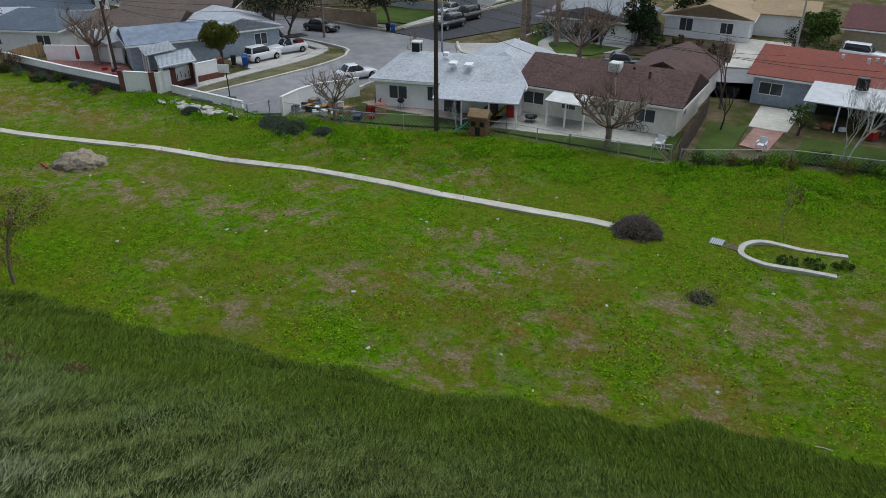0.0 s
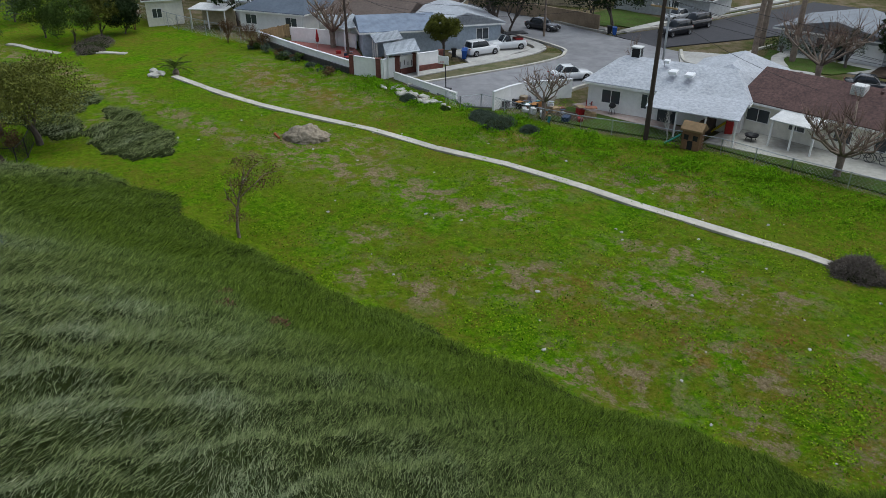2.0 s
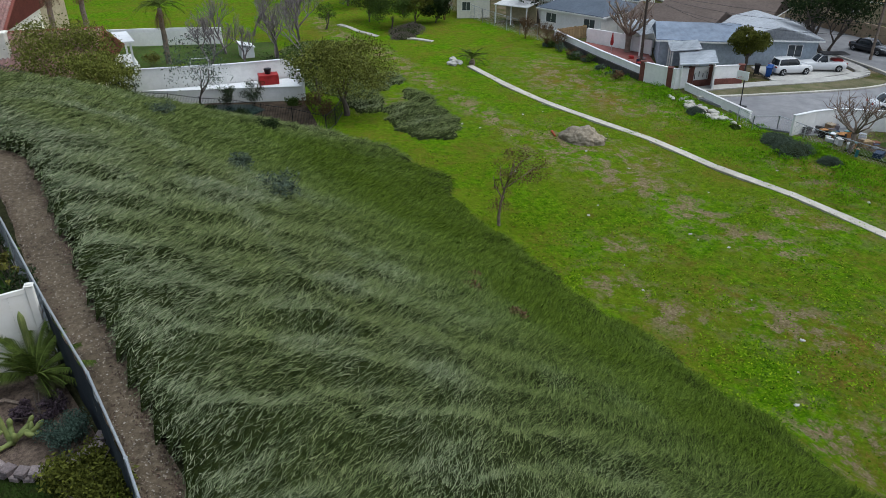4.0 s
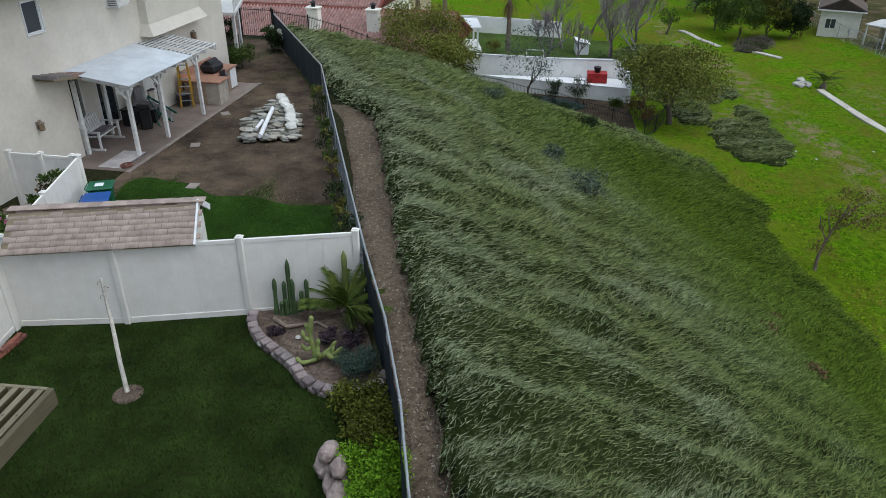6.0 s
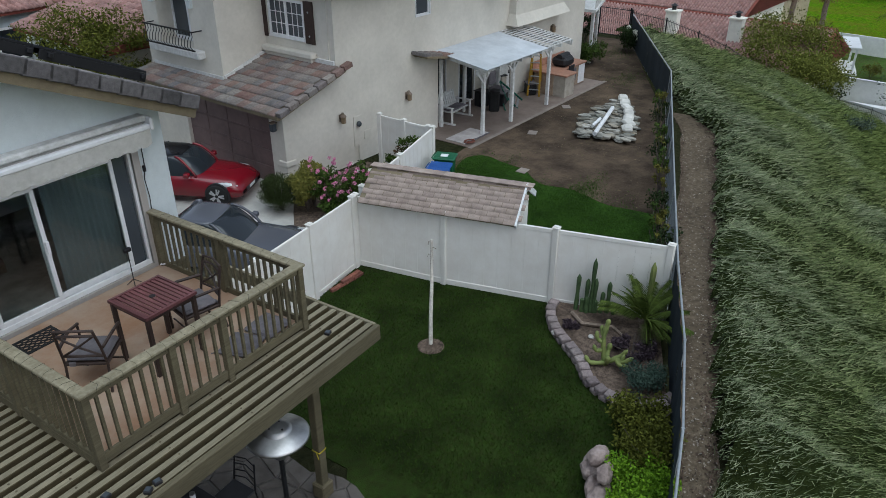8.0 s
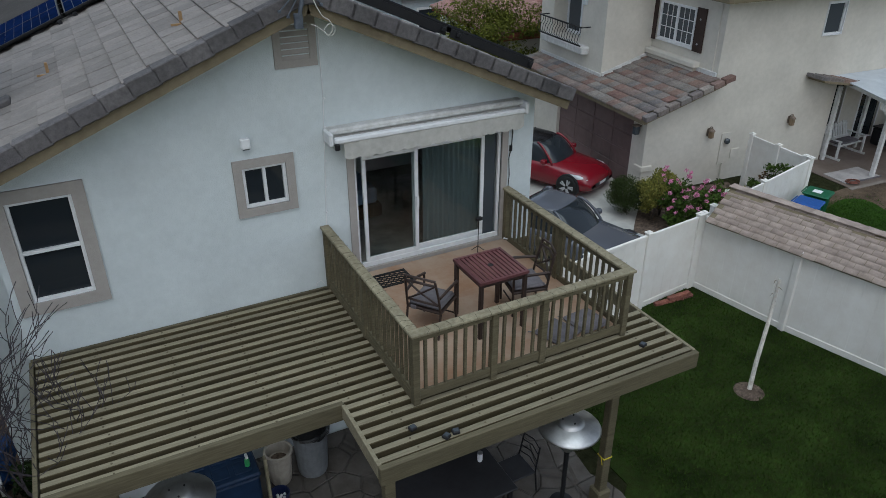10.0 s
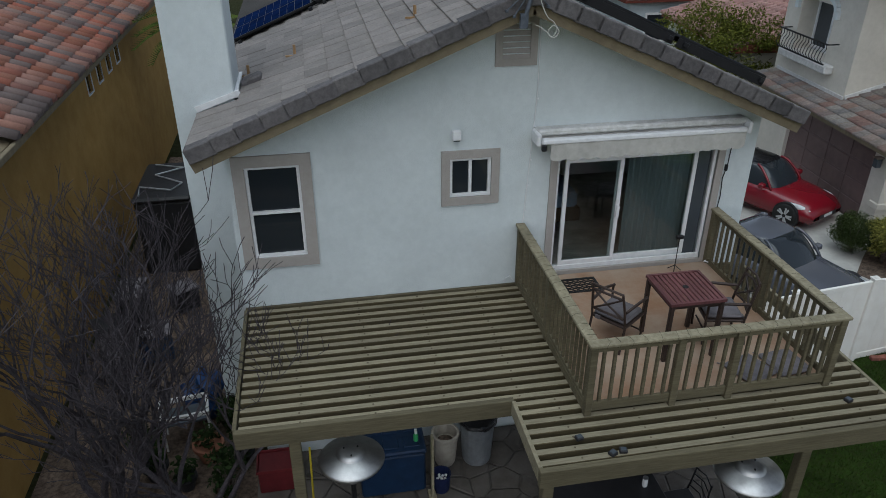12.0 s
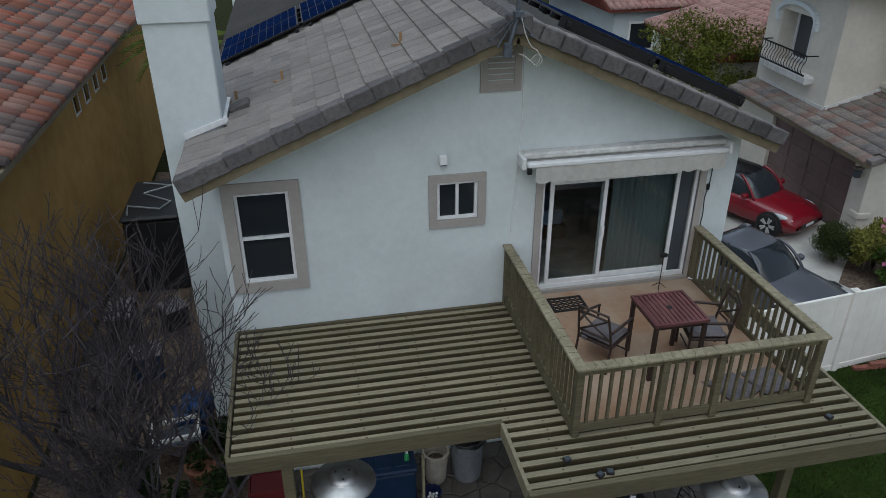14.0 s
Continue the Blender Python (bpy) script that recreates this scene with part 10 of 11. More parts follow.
for pts_, w_ in (([(57.0, -44.8), (56.9, -47.6), (56.4, -52.5), (55.9, -56.1), (55.5, -60.1), (55.9, -63.7), (58.0, -66.2), (68.5, -67.6), (110, -72.4)], 1.4), ([(57.5, -79.6), (66, -80.4), (110, -88.4)], 1.3), ([(37, -72.0), (33.5, -77), (36.2, -84), (32.5, -105)], 1.3), ([(55.5, -80), (55.2, -92), (52.6, -118)], 1.3)):
    line = smooth_line(pts_, 5)
    pv = thing("pavement", "pale concrete pavement of square slabs", "pavement", kind="structure")
    for a, b in zip(line, line[1:]):
        part("slab", bar((a.x, a.y, Z0 + .14), (b.x, b.y, Z0 + .14), w_, .2), CONCRETE, pv)
sheet("driveway", [(57.2, -54.5), (62.4, -56.2), (61.5, -66.0), (56.9, -64.5), (56.3, -58)], Z0 + .165, CONCRETE, "concrete driveway before the blue house", "driveway", thick=.15)
for i, (o_, mt_, lb) in enumerate((([(16.4, -97.5), (10.6, -97.5), (9.6, -90), (13.2, -82.0), (21, -81.2)], CONCRETE_PALE, "pale concrete driveway"), ([(41.8, -71.4), (45.2, -76.4), (38.0, -80.6), (30.5, -78.4), (27, -76.5), (33, -72.5)], CONCRETE, "wide pale concrete street corner"), ([(30.6, -85.9), (26.4, -86.0), (26.8, -81.2), (31.0, -80.6)], CONCRETE, "concrete drive of the grey garage"), ([(27, -51.2), (14.2, -53.6), (13.6, -56.8), (27.6, -56.8)], CONCRETE_PALE, "pale concrete back patio"), ([(36.8, -50.6), (30.0, -51.5), (29.6, -53.0), (39.6, -52.6), (40.2, -51.2)], mat("pink_check_paving", (.36, .26, .23), (.42, .36, .32), 3, .9), "pink and grey checked patio paving"), ([(8.5, -57.5), (6.4, -57.0), (6.0, -62.4), (8.3, -62.4)], mat("pink_paver", (.33, .19, .16), None, 5, .9), "pink brick garden path"), ([(8.8, -62.5), (5.8, -62.5), (5.6, -69), (9.0, -69)], CONCRETE_PALE, "concrete pad by the blue house"), ([(62.6, -42.8), (79.5, -42.6), (79.2, -45.6), (71.0, -49.2), (66.6, -47.3), (61.4, -46.2)], mat("red_painted_patio", (.26, .10, .085), (.22, .08, .07), 2, .8), "red painted patio slab"), ([(42, -49), (43.4, -47.6), (37, -47.5), (36, -49.5)], DIRT, "bare soil back yard strip"), ([(31, -85), (36.5, -82.5), (37, -86), (33, -86.5)], CONCRETE, "concrete drive of the grey house"))):
    sheet("paving", o_, Z0 + .10 + .004 * i, mt_, lb, "paving", thick=.2)
sheet("verge", [(54.9, -44.2), (56.3, -45), (56.2, -47.6), (55.7, -52.5), (55.2, -56.1), (54.8, -60), (54.9, -63.5), (53.2, -65.2), (52.3, -62.9), (52.3, -58.9), (53.2, -53.0), (54.1, -47.7)], Z0 + .155, mat("dry_verge", (.17, .145, .085), (.075, .085, .03), .9, .95, .6, 20, big=.3), "dry worn grass verge beside the pavement", "verge", thick=.1)
sheet("brown_slope", [(26.5, -81.5), (14.8, -83.6), (16.2, -93), (26, -94.2), (26.9, -86)], Z0 + .11, DIRT, "bare brown planted slope before the white house", "garden", thick=.2)
for i, (o_,) in enumerate((([(38.5, -85), (27, -84.2), (29, -79), (36, -77)],), ([(60, -81), (76, -84), (74, -87), (57, -84)],), ([(4.6, -55.9), (-7, -57.4), (-7, -63), (4.4, -61.8)],), ([(27, -50.4), (29.8, -49.3), (35.2, -47.2), (39.6, -46.0), (39.8, -50.4), (30.0, -51.2)],), ([(26.4, -50.6), (12.6, -51.3), (13.4, -53.4), (20, -52.6), (26.2, -51.0)],), ([(13.2, -53.8), (12.5, -53.0), (13.0, -58.5), (13.8, -57.0)],), ([(11.0, -52.2), (8.7, -53.2), (8.8, -62), (11.8, -62)],), ([(41.9, -69.7), (38.6, -70.6), (37.4, -69.7), (39.9, -68.5)],), ([(66, -93), (55.8, -91), (55.8, -83), (66, -82.5)],))):
    sheet("front_lawn", o_, Z0 + .12 + .003 * i, LAWN_DRY, "green front lawn beside the street", "lawn", thick=.2)


# walls and fences of the low lots
def block_wall(pts, h, material, label, cap=None, t=.2, name="garden_wall"):
    wl2 = thing(name, label, "wall", Matrix.Translation((*pts[0], LOW)))
    for a, b in zip(pts, pts[1:]):
        A, B = Vector((a[0] - pts[0][0], a[1] - pts[0][1], h / 2 - .2)), Vector((b[0] - pts[0][0], b[1] - pts[0][1], h / 2 - .2))
        part("wall_panel", bar(A, B, t, h + .4), material, wl2)
        if cap:
            part("coping", bar(A + Vector((0, 0, h / 2 + .23)), B + Vector((0, 0, h / 2 + .23)), t + .1, .06), cap, wl2)
    return wl2


ww_ = block_wall([(81.0, -42.4), (76, -42.3), (70, -42.2), (66, -42.3), (61.7, -42.4)], 1.35, W_WHITE, "white painted wall with clear panels along the field", WHITE)
block_wall([(81.0, -42.15), (70, -41.95), (61.9, -42.15)], .72, mat("dark_retaining_block", (.075, .07, .066), (.045, .042, .04), 3, .9, .3, 20), "dark shaded block footing under the white wall", None)
block_wall([(61.7, -42.4), (58.3, -43.7), (58.1, -47.4), (57.4, -50.6)], 1.95, W_WHITE, "white wall with dark graffiti shapes and brick piers", WHITE)
for x, y in ((61.8, -42.4), (58.8, -43.5), (58.15, -45.4), (58.05, -47.6), (57.4, -50.6)):
    pr2 = thing("brick_pier", "red brick pier in the white wall", "pier", Matrix.Translation((x, y, LOW)) @ Matrix.Rotation(.8, 4, "Z"), "brick piers")
    part("shaft", box(-.25, -.25, -.2, .25, .25, 2.0, .01), BRICK_TRIM, pr2)
    part("cap", box(-.29, -.29, 2.0, .29, .29, 2.07, .01), BRICK_TRIM, pr2)
gr_ = thing("graffiti", "dark painted shapes on the white wall", "graffiti", Matrix.Translation((58.07, -46.9, LOW + 1.25)) @ Matrix.Rotation(math.atan2(3.7, .2), 4, "Z"))
for i in range(7):
    part("painted_bar", box(-1.6 + i * .45, .105, -.35 + .1 * (i % 3), -1.52 + i * .45, .109, .35 - .12 * ((i + 1) % 3)), BLACK, gr_)
block_wall([(57.98, -45.6), (57.9, -47.4), (57.2, -50.6)], .75, BRICK_TRIM, "low red brick footing by the corner", None)
block_wall([(57.6, -44.57), (54.0, -44.5), (50.6, -44.4), (48.1, -44.3)], .7, W_WHITE, "low weathered white wall at the cul-de-sac", OLD_WHITE)
block_wall([(79.3, -45.9), (74.6, -48.4), (70.8, -49.4)], 1.7, W_WHITE, "white wall behind the red patio", None)
block_wall([(43.7, -44.6), (44.0, -47.0), (43.9, -49.3), (42.6, -51.4), (41.8, -53)], 1.7, W_WHITE, "white panel fence beside the back yard", WHITE)
block_wall([(81, -79.0), (71, -78.6), (58.5, -78.9)], 1.9, mat("tan_block_wall", (.33, .25, .17), (.27, .20, .135), 4, .9, .3, 20), "tan block wall along the street", None)
block_wall([(112, -86), (81, -79.0)], 1.9, mat("tan_block_wall_far", (.36, .28, .19), None, 4, .9), "tan block wall along the street", None)


def board_fence(pts, h, material, label, z=LOW):
    bf = thing("board_fence", label, "fence", Matrix.Translation((*pts[0], z)))
    o = Vector((*pts[0], 0))
    for a, b in zip(pts, pts[1:]):
        A, B = Vector((*a, 0)) - o, Vector((*b, 0)) - o
        n = max(1, int((B - A).length / .32))
        dd = (B - A) / n
        for i in range(n):
            hh = h + rnd.uniform(-.06, .06)
            s, e = A + dd * i, A + dd * (i + .95)
            part("board", bar(s + Vector((0, 0, hh / 2)), e + Vector((0, 0, hh / 2)), .03, hh), material, bf)
        for zz in (.4, h - .3):
            part("rail", bar(A + Vector((0, 0, zz)), B + Vector((0, 0, zz)), .09, .09), material, bf)
    return bf


board_fence([(11.6, -51.3), (12.0, -57.5), (12.6, -64.5)], 1.7, WOOD_DARK, "weathered dark board fence between two yards")
board_fence([(10.2, -100.5), (6.5, -95.5), (5.5, -92.5)], 1.7, WOOD_TAN, "new tan board fence")
board_fence([(80.5, -42.4), (81.5, -47)], 1.6, WOOD_TAN, "brown board fence behind the wall")
board_fence([(25.6, -94), (26.8, -90)], 1.6, WOOD_DARK, "dark board side fence")
board_fence([(27.6, -51.0), (28.2, -56.8)], 1.6, WOOD_DARK, "dark board fence between two yards")


def wire_fence(pts, h, label, slats=False):
    wf2 = thing("wire_fence", label, "fence", Matrix.Translation((*pts[0], LOW)))
    o = Vector((*pts[0], 0))
    bm = bmesh.new()
    for a, b in zip(pts, pts[1:]):
        A, B = Vector((*a, 0)) - o, Vector((*b, 0)) - o
        n = max(1, int((B - A).length / 2.6))
        for i in range(n + 1):
            p = A.lerp(B, i / n)
            part("post", tube([p + Vector((0, 0, -.1)), p + Vector((0, 0, h + .05))], .04, 6), GALV, wf2)
        part("rail", tube([A + Vector((0, 0, h)), B + Vector((0, 0, h))], .028, 6), GALV, wf2)
        L = (B - A).length
        u = (B - A).normalized()
        k = int(L / .3)
        for i in range(k):
            for s in (1, -1):
                p0 = A + u * min(L, i * .3)
                p1 = A + u * max(0, min(L, i * .3 + s * h))
                tube([p0 + Vector((0, 0, .03)), p1 + Vector((0, 0, h))], .007, 3, bm, False)
    part("wire_mesh", bm, GALV, wf2)
    return wf2


wire_fence([(48.0, -42.9), (45.9, -42.7), (45.2, -44.6), (40.0, -45.2), (35.4, -46.4), (30.6, -48.4), (24.9, -50.0), (19.5, -50.0), (12.0, -50.8)], 1.2, "low chain link fence along the back yards")
wire_fence([(11.4, -51.2), (4.5, -55.2), (-1.6, -56.3), (-8, -57)], 1.2, "low chain link fence before the blue house")
wire_fence([(108, -37.5), (95, -38.5), (86, -40.0), (79, -41.6)], 1.8, "tall chain link fence at the field's edge")
gt_ = thing("wire_gate", "grey framed wire gate ajar in the fence", "gate", at(12.0, -50.9, 20))
for a, b in (((0, 0, .1), (0, 0, 1.5)), ((1.4, 0, .1), (1.4, 0, 1.5)), ((0, 0, 1.5), (1.4, 0, 1.5)), ((0, 0, .1), (1.4, 0, .1)), ((0, 0, .1), (1.4, 0, 1.5))):
    part("gate_frame", tube([a, b], .03, 6), GALV, gt_)


# poles and wires
def utility_pole(x, y, h, label, arms=1, r=.17, mat_=None, base=LOW):
    p = thing("utility_pole", label, "utility pole", Matrix.Translation((x, y, base)), "utility poles")
    part("pole", tube([(0, 0, -.3), (0, 0, h)], [r, r * .72], 12), mat_ or WOOD_DARK, p)
    for i in range(arms):
        z = h - .5 - i * 1.0
        part("crossarm", box(-1.1, -.06, z, 1.1, .06, z + .12, .01), WOOD_TAN, p)
        for s in (-1.0, -.5, .5, 1.0):
            part("insulator", lathe([(.04, 0), (.06, .06), (.03, .14)], 8, at=(s, 0, z + .12)), GALV, p)
    return p


utility_pole(30.4, -48.3, 11.6, "tall dark wooden utility pole beside the back fence", 2, .20)
lp = utility_pole(67.0, -45.6, 7.4, "leaning dark wooden pole with a grey transformer", 0, .16)
lp.matrix_basis = Matrix.Translation((67.0, -45.6, LOW)) @ Matrix.Rotation(radians(2), 4, "Y")
part("transformer", lathe([(.25, 6.7), (.3, 6.75), (.3, 7.5), (.2, 7.6)], 14, at=(.35, 0, 0)), OLD_WHITE, lp, "pale grey pole transformer")
part("transformer_arm", box(0, -.1, 6.5, .6, .1, 6.62), WOOD_TAN, lp)
utility_pole(106, -44, 9, "wooden utility pole at the far street", 1)
utility_pole(60.5, -70.5, 10, "pale wooden utility pole by the street", 1, .16, BARK_TAN)
utility_pole(42.2, -68.5, 9.5, "slim pale utility pole on the corner", 1, .12, GALV)
utility_pole(8.5, -82, 9, "slim pale concrete pole", 0, .13, CONCRETE)
utility_pole(90, -60, 9, "wooden utility pole among roofs", 1)


def wire(a, b, sag, r=.012):
    return tube([Vector(a).lerp(Vector(b), t) - Vector((0, 0, sag * 4 * t * (1 - t))) for t in np.linspace(0, 1, 13)], r, 4, None, False)


PT = Vector((30.4, -48.3, LOW + 11.3))
for i, (b, sg) in enumerate((((66, -46.9, LOW + 7.0), 1.2), ((66, -46.9, LOW + 6.4), 1.5), ((106, -44, LOW + 8.5), 2.0), ((-20, -54, LOW + 9.5), 1.5), ((-20, -54.8, LOW + 10.1), 1.4), ((-20, -53.4, LOW + 8.6), 1.7), ((34, -55.5, LOW + 3.9), .5), ((22, -58, LOW + 4.0), .5), ((42.2, -68.5, LOW + 9.2), .8), ((8.0, -70, LOW + 4.5), 1.0))):
    solid("power_line", wire(PT - Vector((0, 0, .5 * (i % 4))), b, sg, .014), BLACK, "thin black overhead power line", "power line", group="power lines")
for i, (a, b, sg) in enumerate((((66, -46.9, LOW + 7.0), (106, -44, LOW + 8.5), 1.2), ((66, -46.9, LOW + 6.6), (65, -55, LOW + 4.0), .4), ((60.5, -70.5, LOW + 9.5), (42.2, -68.5, LOW + 9.0), .8), ((60.5, -70.5, LOW + 9.3), (90, -60, LOW + 8.5), 1.2))):
    solid("power_line", wire(a, b, sg, .014), BLACK, "thin black overhead power line", "power line", group="power lines")

# street and yard things
P_BLACK, P_WHITE, P_SILVER = paint("black_paint", (.012, .013, .016)), paint("white_car_paint", (.62, .63, .64)), paint("silver_paint", (.35, .36, .37))
ZR = LOW + .14
car(heading(63.3, -73.4, -1, -.12, ZR), "black sedan parked along the street", P_BLACK, 4.7, 1.8, 1.42)
car(heading(50.2, -83.5, .15, 1, ZR), "black sport utility car parked at the kerb", P_BLACK, 4.8, 1.9, 1.75, boxy=.8, back=-.46)
car(heading(50.9, -89.0, .15, 1, ZR), "black van parked at the kerb", P_BLACK, 5.0, 1.9, 1.85, boxy=.9, back=-.47)
car(heading(55.4, -92.0, .15, 1, ZR), "silver sedan parked in a driveway", P_SILVER, 4.6, 1.8, 1.42)
car(heading(57.6, -97.0, -.9, .4, ZR), "yellow sports car parked in a driveway", paint("yellow_car_paint", (.55, .42, .02)), 4.4, 1.8, 1.3)
car(heading(58.9, -58.1, -.16, -1, LOW + .17), "white sport utility car on the driveway", P_WHITE, 4.2, 1.75, 1.6, boxy=.8, back=-.46)
tk = car(heading(58.9, -62.0, .4, .92, LOW + .17), "white pickup truck with a loaded bed", P_WHITE, 4.7, 1.75, 1.55, wind=.16, back=-.10, boxy=.8, name="pickup_truck")
part("bed_load", box(-2.0, -.5, .95, -1.0, .5, 1.2, .08), RED, tk)
part("ladder_rack", box(-2.4, -.75, 1.7, .2, .75, 1.76), BLACK, tk)
car(heading(45.6, -57.5, -.5, -1, ZR), "white car parked beside the white house", P_WHITE, 4.4, 1.78, 1.42)
car(heading(24.0, -75.5, -.9, -.35, ZR), "black car parked on the street behind the houses", P_BLACK, 4.6, 1.8, 1.5)
car(heading(18.0, -73.0, -.9, -.35, ZR), "white car parked on the street behind the houses", P_WHITE, 4.5, 1.8, 1.5)
car(heading(2.5, -91.5, -.9, .1, ZR), "white van parked before the maroon roof", P_WHITE, 5, 1.9, 1.9, boxy=.9, back=-.46)
car(heading(83.0, -72.3, .95, .2, ZR), "dark red sedan parked along the street", paint("plum_paint", (.06, .015, .03)), 4.6, 1.8, 1.42)
car(heading(89.0, -72.8, .95, .2, ZR), "blue grey car parked along the street", paint("blue_grey_paint", (.06, .08, .11)), 4.6, 1.8, 1.5)
for x, y, c in ((59.0, -55.6, "blue"), (58.4, -54.9, "blue"), (59.7, -54.6, "black"), (54.9, -77.3, "blue"), (55.8, -77.5, "black")):
    wheelie_bin(Matrix.Translation((x, y, LOW + .16)) @ Matrix.Rotation(.8, 4, "Z"), "%s wheelie bin standing at the kerb" % c, bpy.data.materials["bin_blue"] if c == "blue" else BLACK_PLASTIC)
bh = thing("basketball_hoop", "portable basketball hoop at the cul-de-sac's end", "basketball hoop", at(50.9, -45.5, 200))
part("base", box(-.4, -.6, 0.14, .4, .5, .32, .05), BLACK, bh)
part("pole", tube([(0, 0, .3), (0, -.1, 2.6), (0, -.5, 3.0)], .05, 8), BLACK, bh)
part("backboard", box(-.55, -.56, 2.75, .55, -.5, 3.5, .01), WHITE, bh)
part("rim", tube([(.22 * math.cos(a), -.8 + .22 * math.sin(a), 3.0) for a in np.linspace(0, math.tau, 12)], .012, 5), RED, bh)
ph = thing("playhouse", "small brown wooden garden playhouse", "playhouse", at(27.0, -49.4, 190))
part("cabin", box(-.7, -.5, 0, .7, .5, 1.5, .02), mat("play_wood", (.20, .11, .06), None, 5, .8), ph)
part("roof", gable_roof(1.4, 1.0, 1.5, .5, .15), mat("play_roof", (.26, .17, .09), None, 5, .8), ph)
for x in (-.35, .35):
    part("window", box(x - .18, -.52, .8, x + .18, -.505, 1.2), DARK_GAP, ph)
part("door", box(-.2, -.515, .05, .2, -.502, .75), DARK_GAP, ph)
part("slide", bar((-.9, -.3, 1.0), (-2.0, -.5, .1), .45, .08), mat("slide_green", (.05, .3, .25), None, 5, .5), ph)
tt = thing("toy_slide", "red and yellow plastic toy slide on the patio", "toy", at(26.8, -54.5, 30))
part("tower", box(-.3, -.3, 0, .3, .3, 1.1, .05), RED, tt)
part("chute", bar((.3, 0, 1.0), (1.3, 0, .1), .4, .08), mat("toy_yellow", (.7, .55, .03), None, 5, .5), tt)
ft_ = thing("fire_pit", "round black fire pit on the pale patio", "fire pit", at(24.7, -54.2))
part("bowl", lathe([(.15, .35), (.5, .5), (.55, .62), (.5, .62), (.2, .45)], 16), BLACK, ft_)
for a in (0, 2.1, 4.2):
    part("leg", tube([(.3 * math.cos(a), .3 * math.sin(a), .42), (.45 * math.cos(a), .45 * math.sin(a), .1)], .025, 6), BLACK, ft_)
for x, y, lab, mt_ in ((38.4, -51.6, "red plastic garden chair on the checked patio", RED), (6.9, -57.2, "white plastic garden chair on the grass", WHITE), (13.6, -53.5, "white plastic garden chair by the fence", WHITE)):
    gc_ = thing("garden_chair", lab, "chair", at(x, y, 170, LOW + .1))
    part("seat", box(-.3, -.3, .4, .3, .3, .47, .03), mt_, gc_)
    part("backrest", box(-.3, .25, .47, .3, .33, 1.0, .03), mt_, gc_)
    for sx in (-1, 1):
        part("armrest", box(sx * .33 - .04, -.3, .62, sx * .33 + .04, .3, .67), mt_, gc_)
        part("front_leg", box(sx * .3 - .03, -.3, 0, sx * .3 + .03, -.24, .62), mt_, gc_)
        part("back_leg", box(sx * .3 - .03, .24, 0, sx * .3 + .03, .3, .42), mt_, gc_)
kb_ = thing("kettle_barbecue", "black kettle barbecue on the patio", "barbecue", at(36.0, -51.4, 0, LOW + .1))
part("kettle", lathe([(.1, .55), (.3, .7), (.32, .8), (.2, 1.0), (.03, 1.05)], 14), BLACK, kb_)
for a in (0, 2.1, 4.2):
    part("leg", tube([(.15 * math.cos(a), .15 * math.sin(a), .6), (.3 * math.cos(a), .3 * math.sin(a), 0)], .02, 5), BLACK, kb_)
for k in range(2):
    bc = thing("bicycle", "dark bicycle leaning on the cream house wall", "bicycle", at(16.2 + k * .9, -56.3, 5 + 8 * k, LOW + .1), "bicycles")
    for s in (-.52, .52):
        part("wheel", tube([(s + .33 * math.cos(a), 0, .34 + .33 * math.sin(a)) for a in np.linspace(0, math.tau, 18)], .022, 5), RUBBER, bc)
    for a, b in (((-.52, 0, .34), (-.15, 0, .8)), ((-.15, 0, .8), (.38, 0, .82)), ((-.1, 0, .3), (.38, 0, .82)), ((-.1, 0, .3), (-.15, 0, .8)), ((.38, 0, .82), (.52, 0, .34)), ((-.52, 0, .34), (-.1, 0, .3))):
        part("frame_tube", tube([a, b], .022, 5), BLACK, bc)
    part("saddle", box(-.27, -.06, .88, -.03, .06, .94, .02), BLACK, bc)
    part("handlebar", tube([(.36, -.28, .98), (.4, 0, .95), (.36, .28, .98)], .018, 5), BLACK, bc)
JUNK = [RED, BLUE, WHITE, WOOD_TAN, CUSH, GALV, TERRA]
for i in range(26):
    g = random.Random(700 + i)
    if i < 14:
        x, y = g.uniform(36.5, 45.0), g.uniform(-50.2, -46.6)
    elif i < 20:
        x, y = g.uniform(63, 72), g.uniform(-46.5, -43.4)
    else:
        x, y = g.uniform(-1, 4.6), g.uniform(-66, -62)
    s = g.uniform(.2, .5)
    jb = thing("yard_crate", "assorted crate among back yard clutter", "crate", at(x, y, g.uniform(0, 180), on_ground(x, y) + .08), "clutter in the low yards")
    part("body", box(-s, -s * .7, 0, s, s * .7, s * g.uniform(.6, 1.6), .03), JUNK[i % 7], jb)
    part("lid", box(-s * 1.05, -s * .75, s * 1.6, s * 1.05, s * .75, s * 1.68, .02) if i % 3 == 0 else bar((-s, 0, .05), (s, s * .8, s * .9), .05), JUNK[(i + 3) % 7], jb)
sheet("rubble", [(54.5, -42.8), (50.5, -42.5), (48.4, -42.2), (49, -41.2), (54, -41.6)], LOW + .12, DIRT, "strip of broken rubble by the cul-de-sac wall", "rubble", thick=.2)
for i in range(46):
    g = random.Random(800 + i)
    x, y = g.uniform(48.4, 55.5), g.uniform(-42.9, -41.3)
    ob = tagged(new("rubble_stone", rk_mes[i % 4]), "broken pale concrete lump by the wall", "rubble", "rubble by the wall")
    ob.matrix_basis = Matrix.Translation((x, y, on_ground(x, y) + .2)) @ Matrix.Rotation(g.random() * 6, 4, "Z") @ Matrix.Scale(g.uniform(.4, .9), 4)
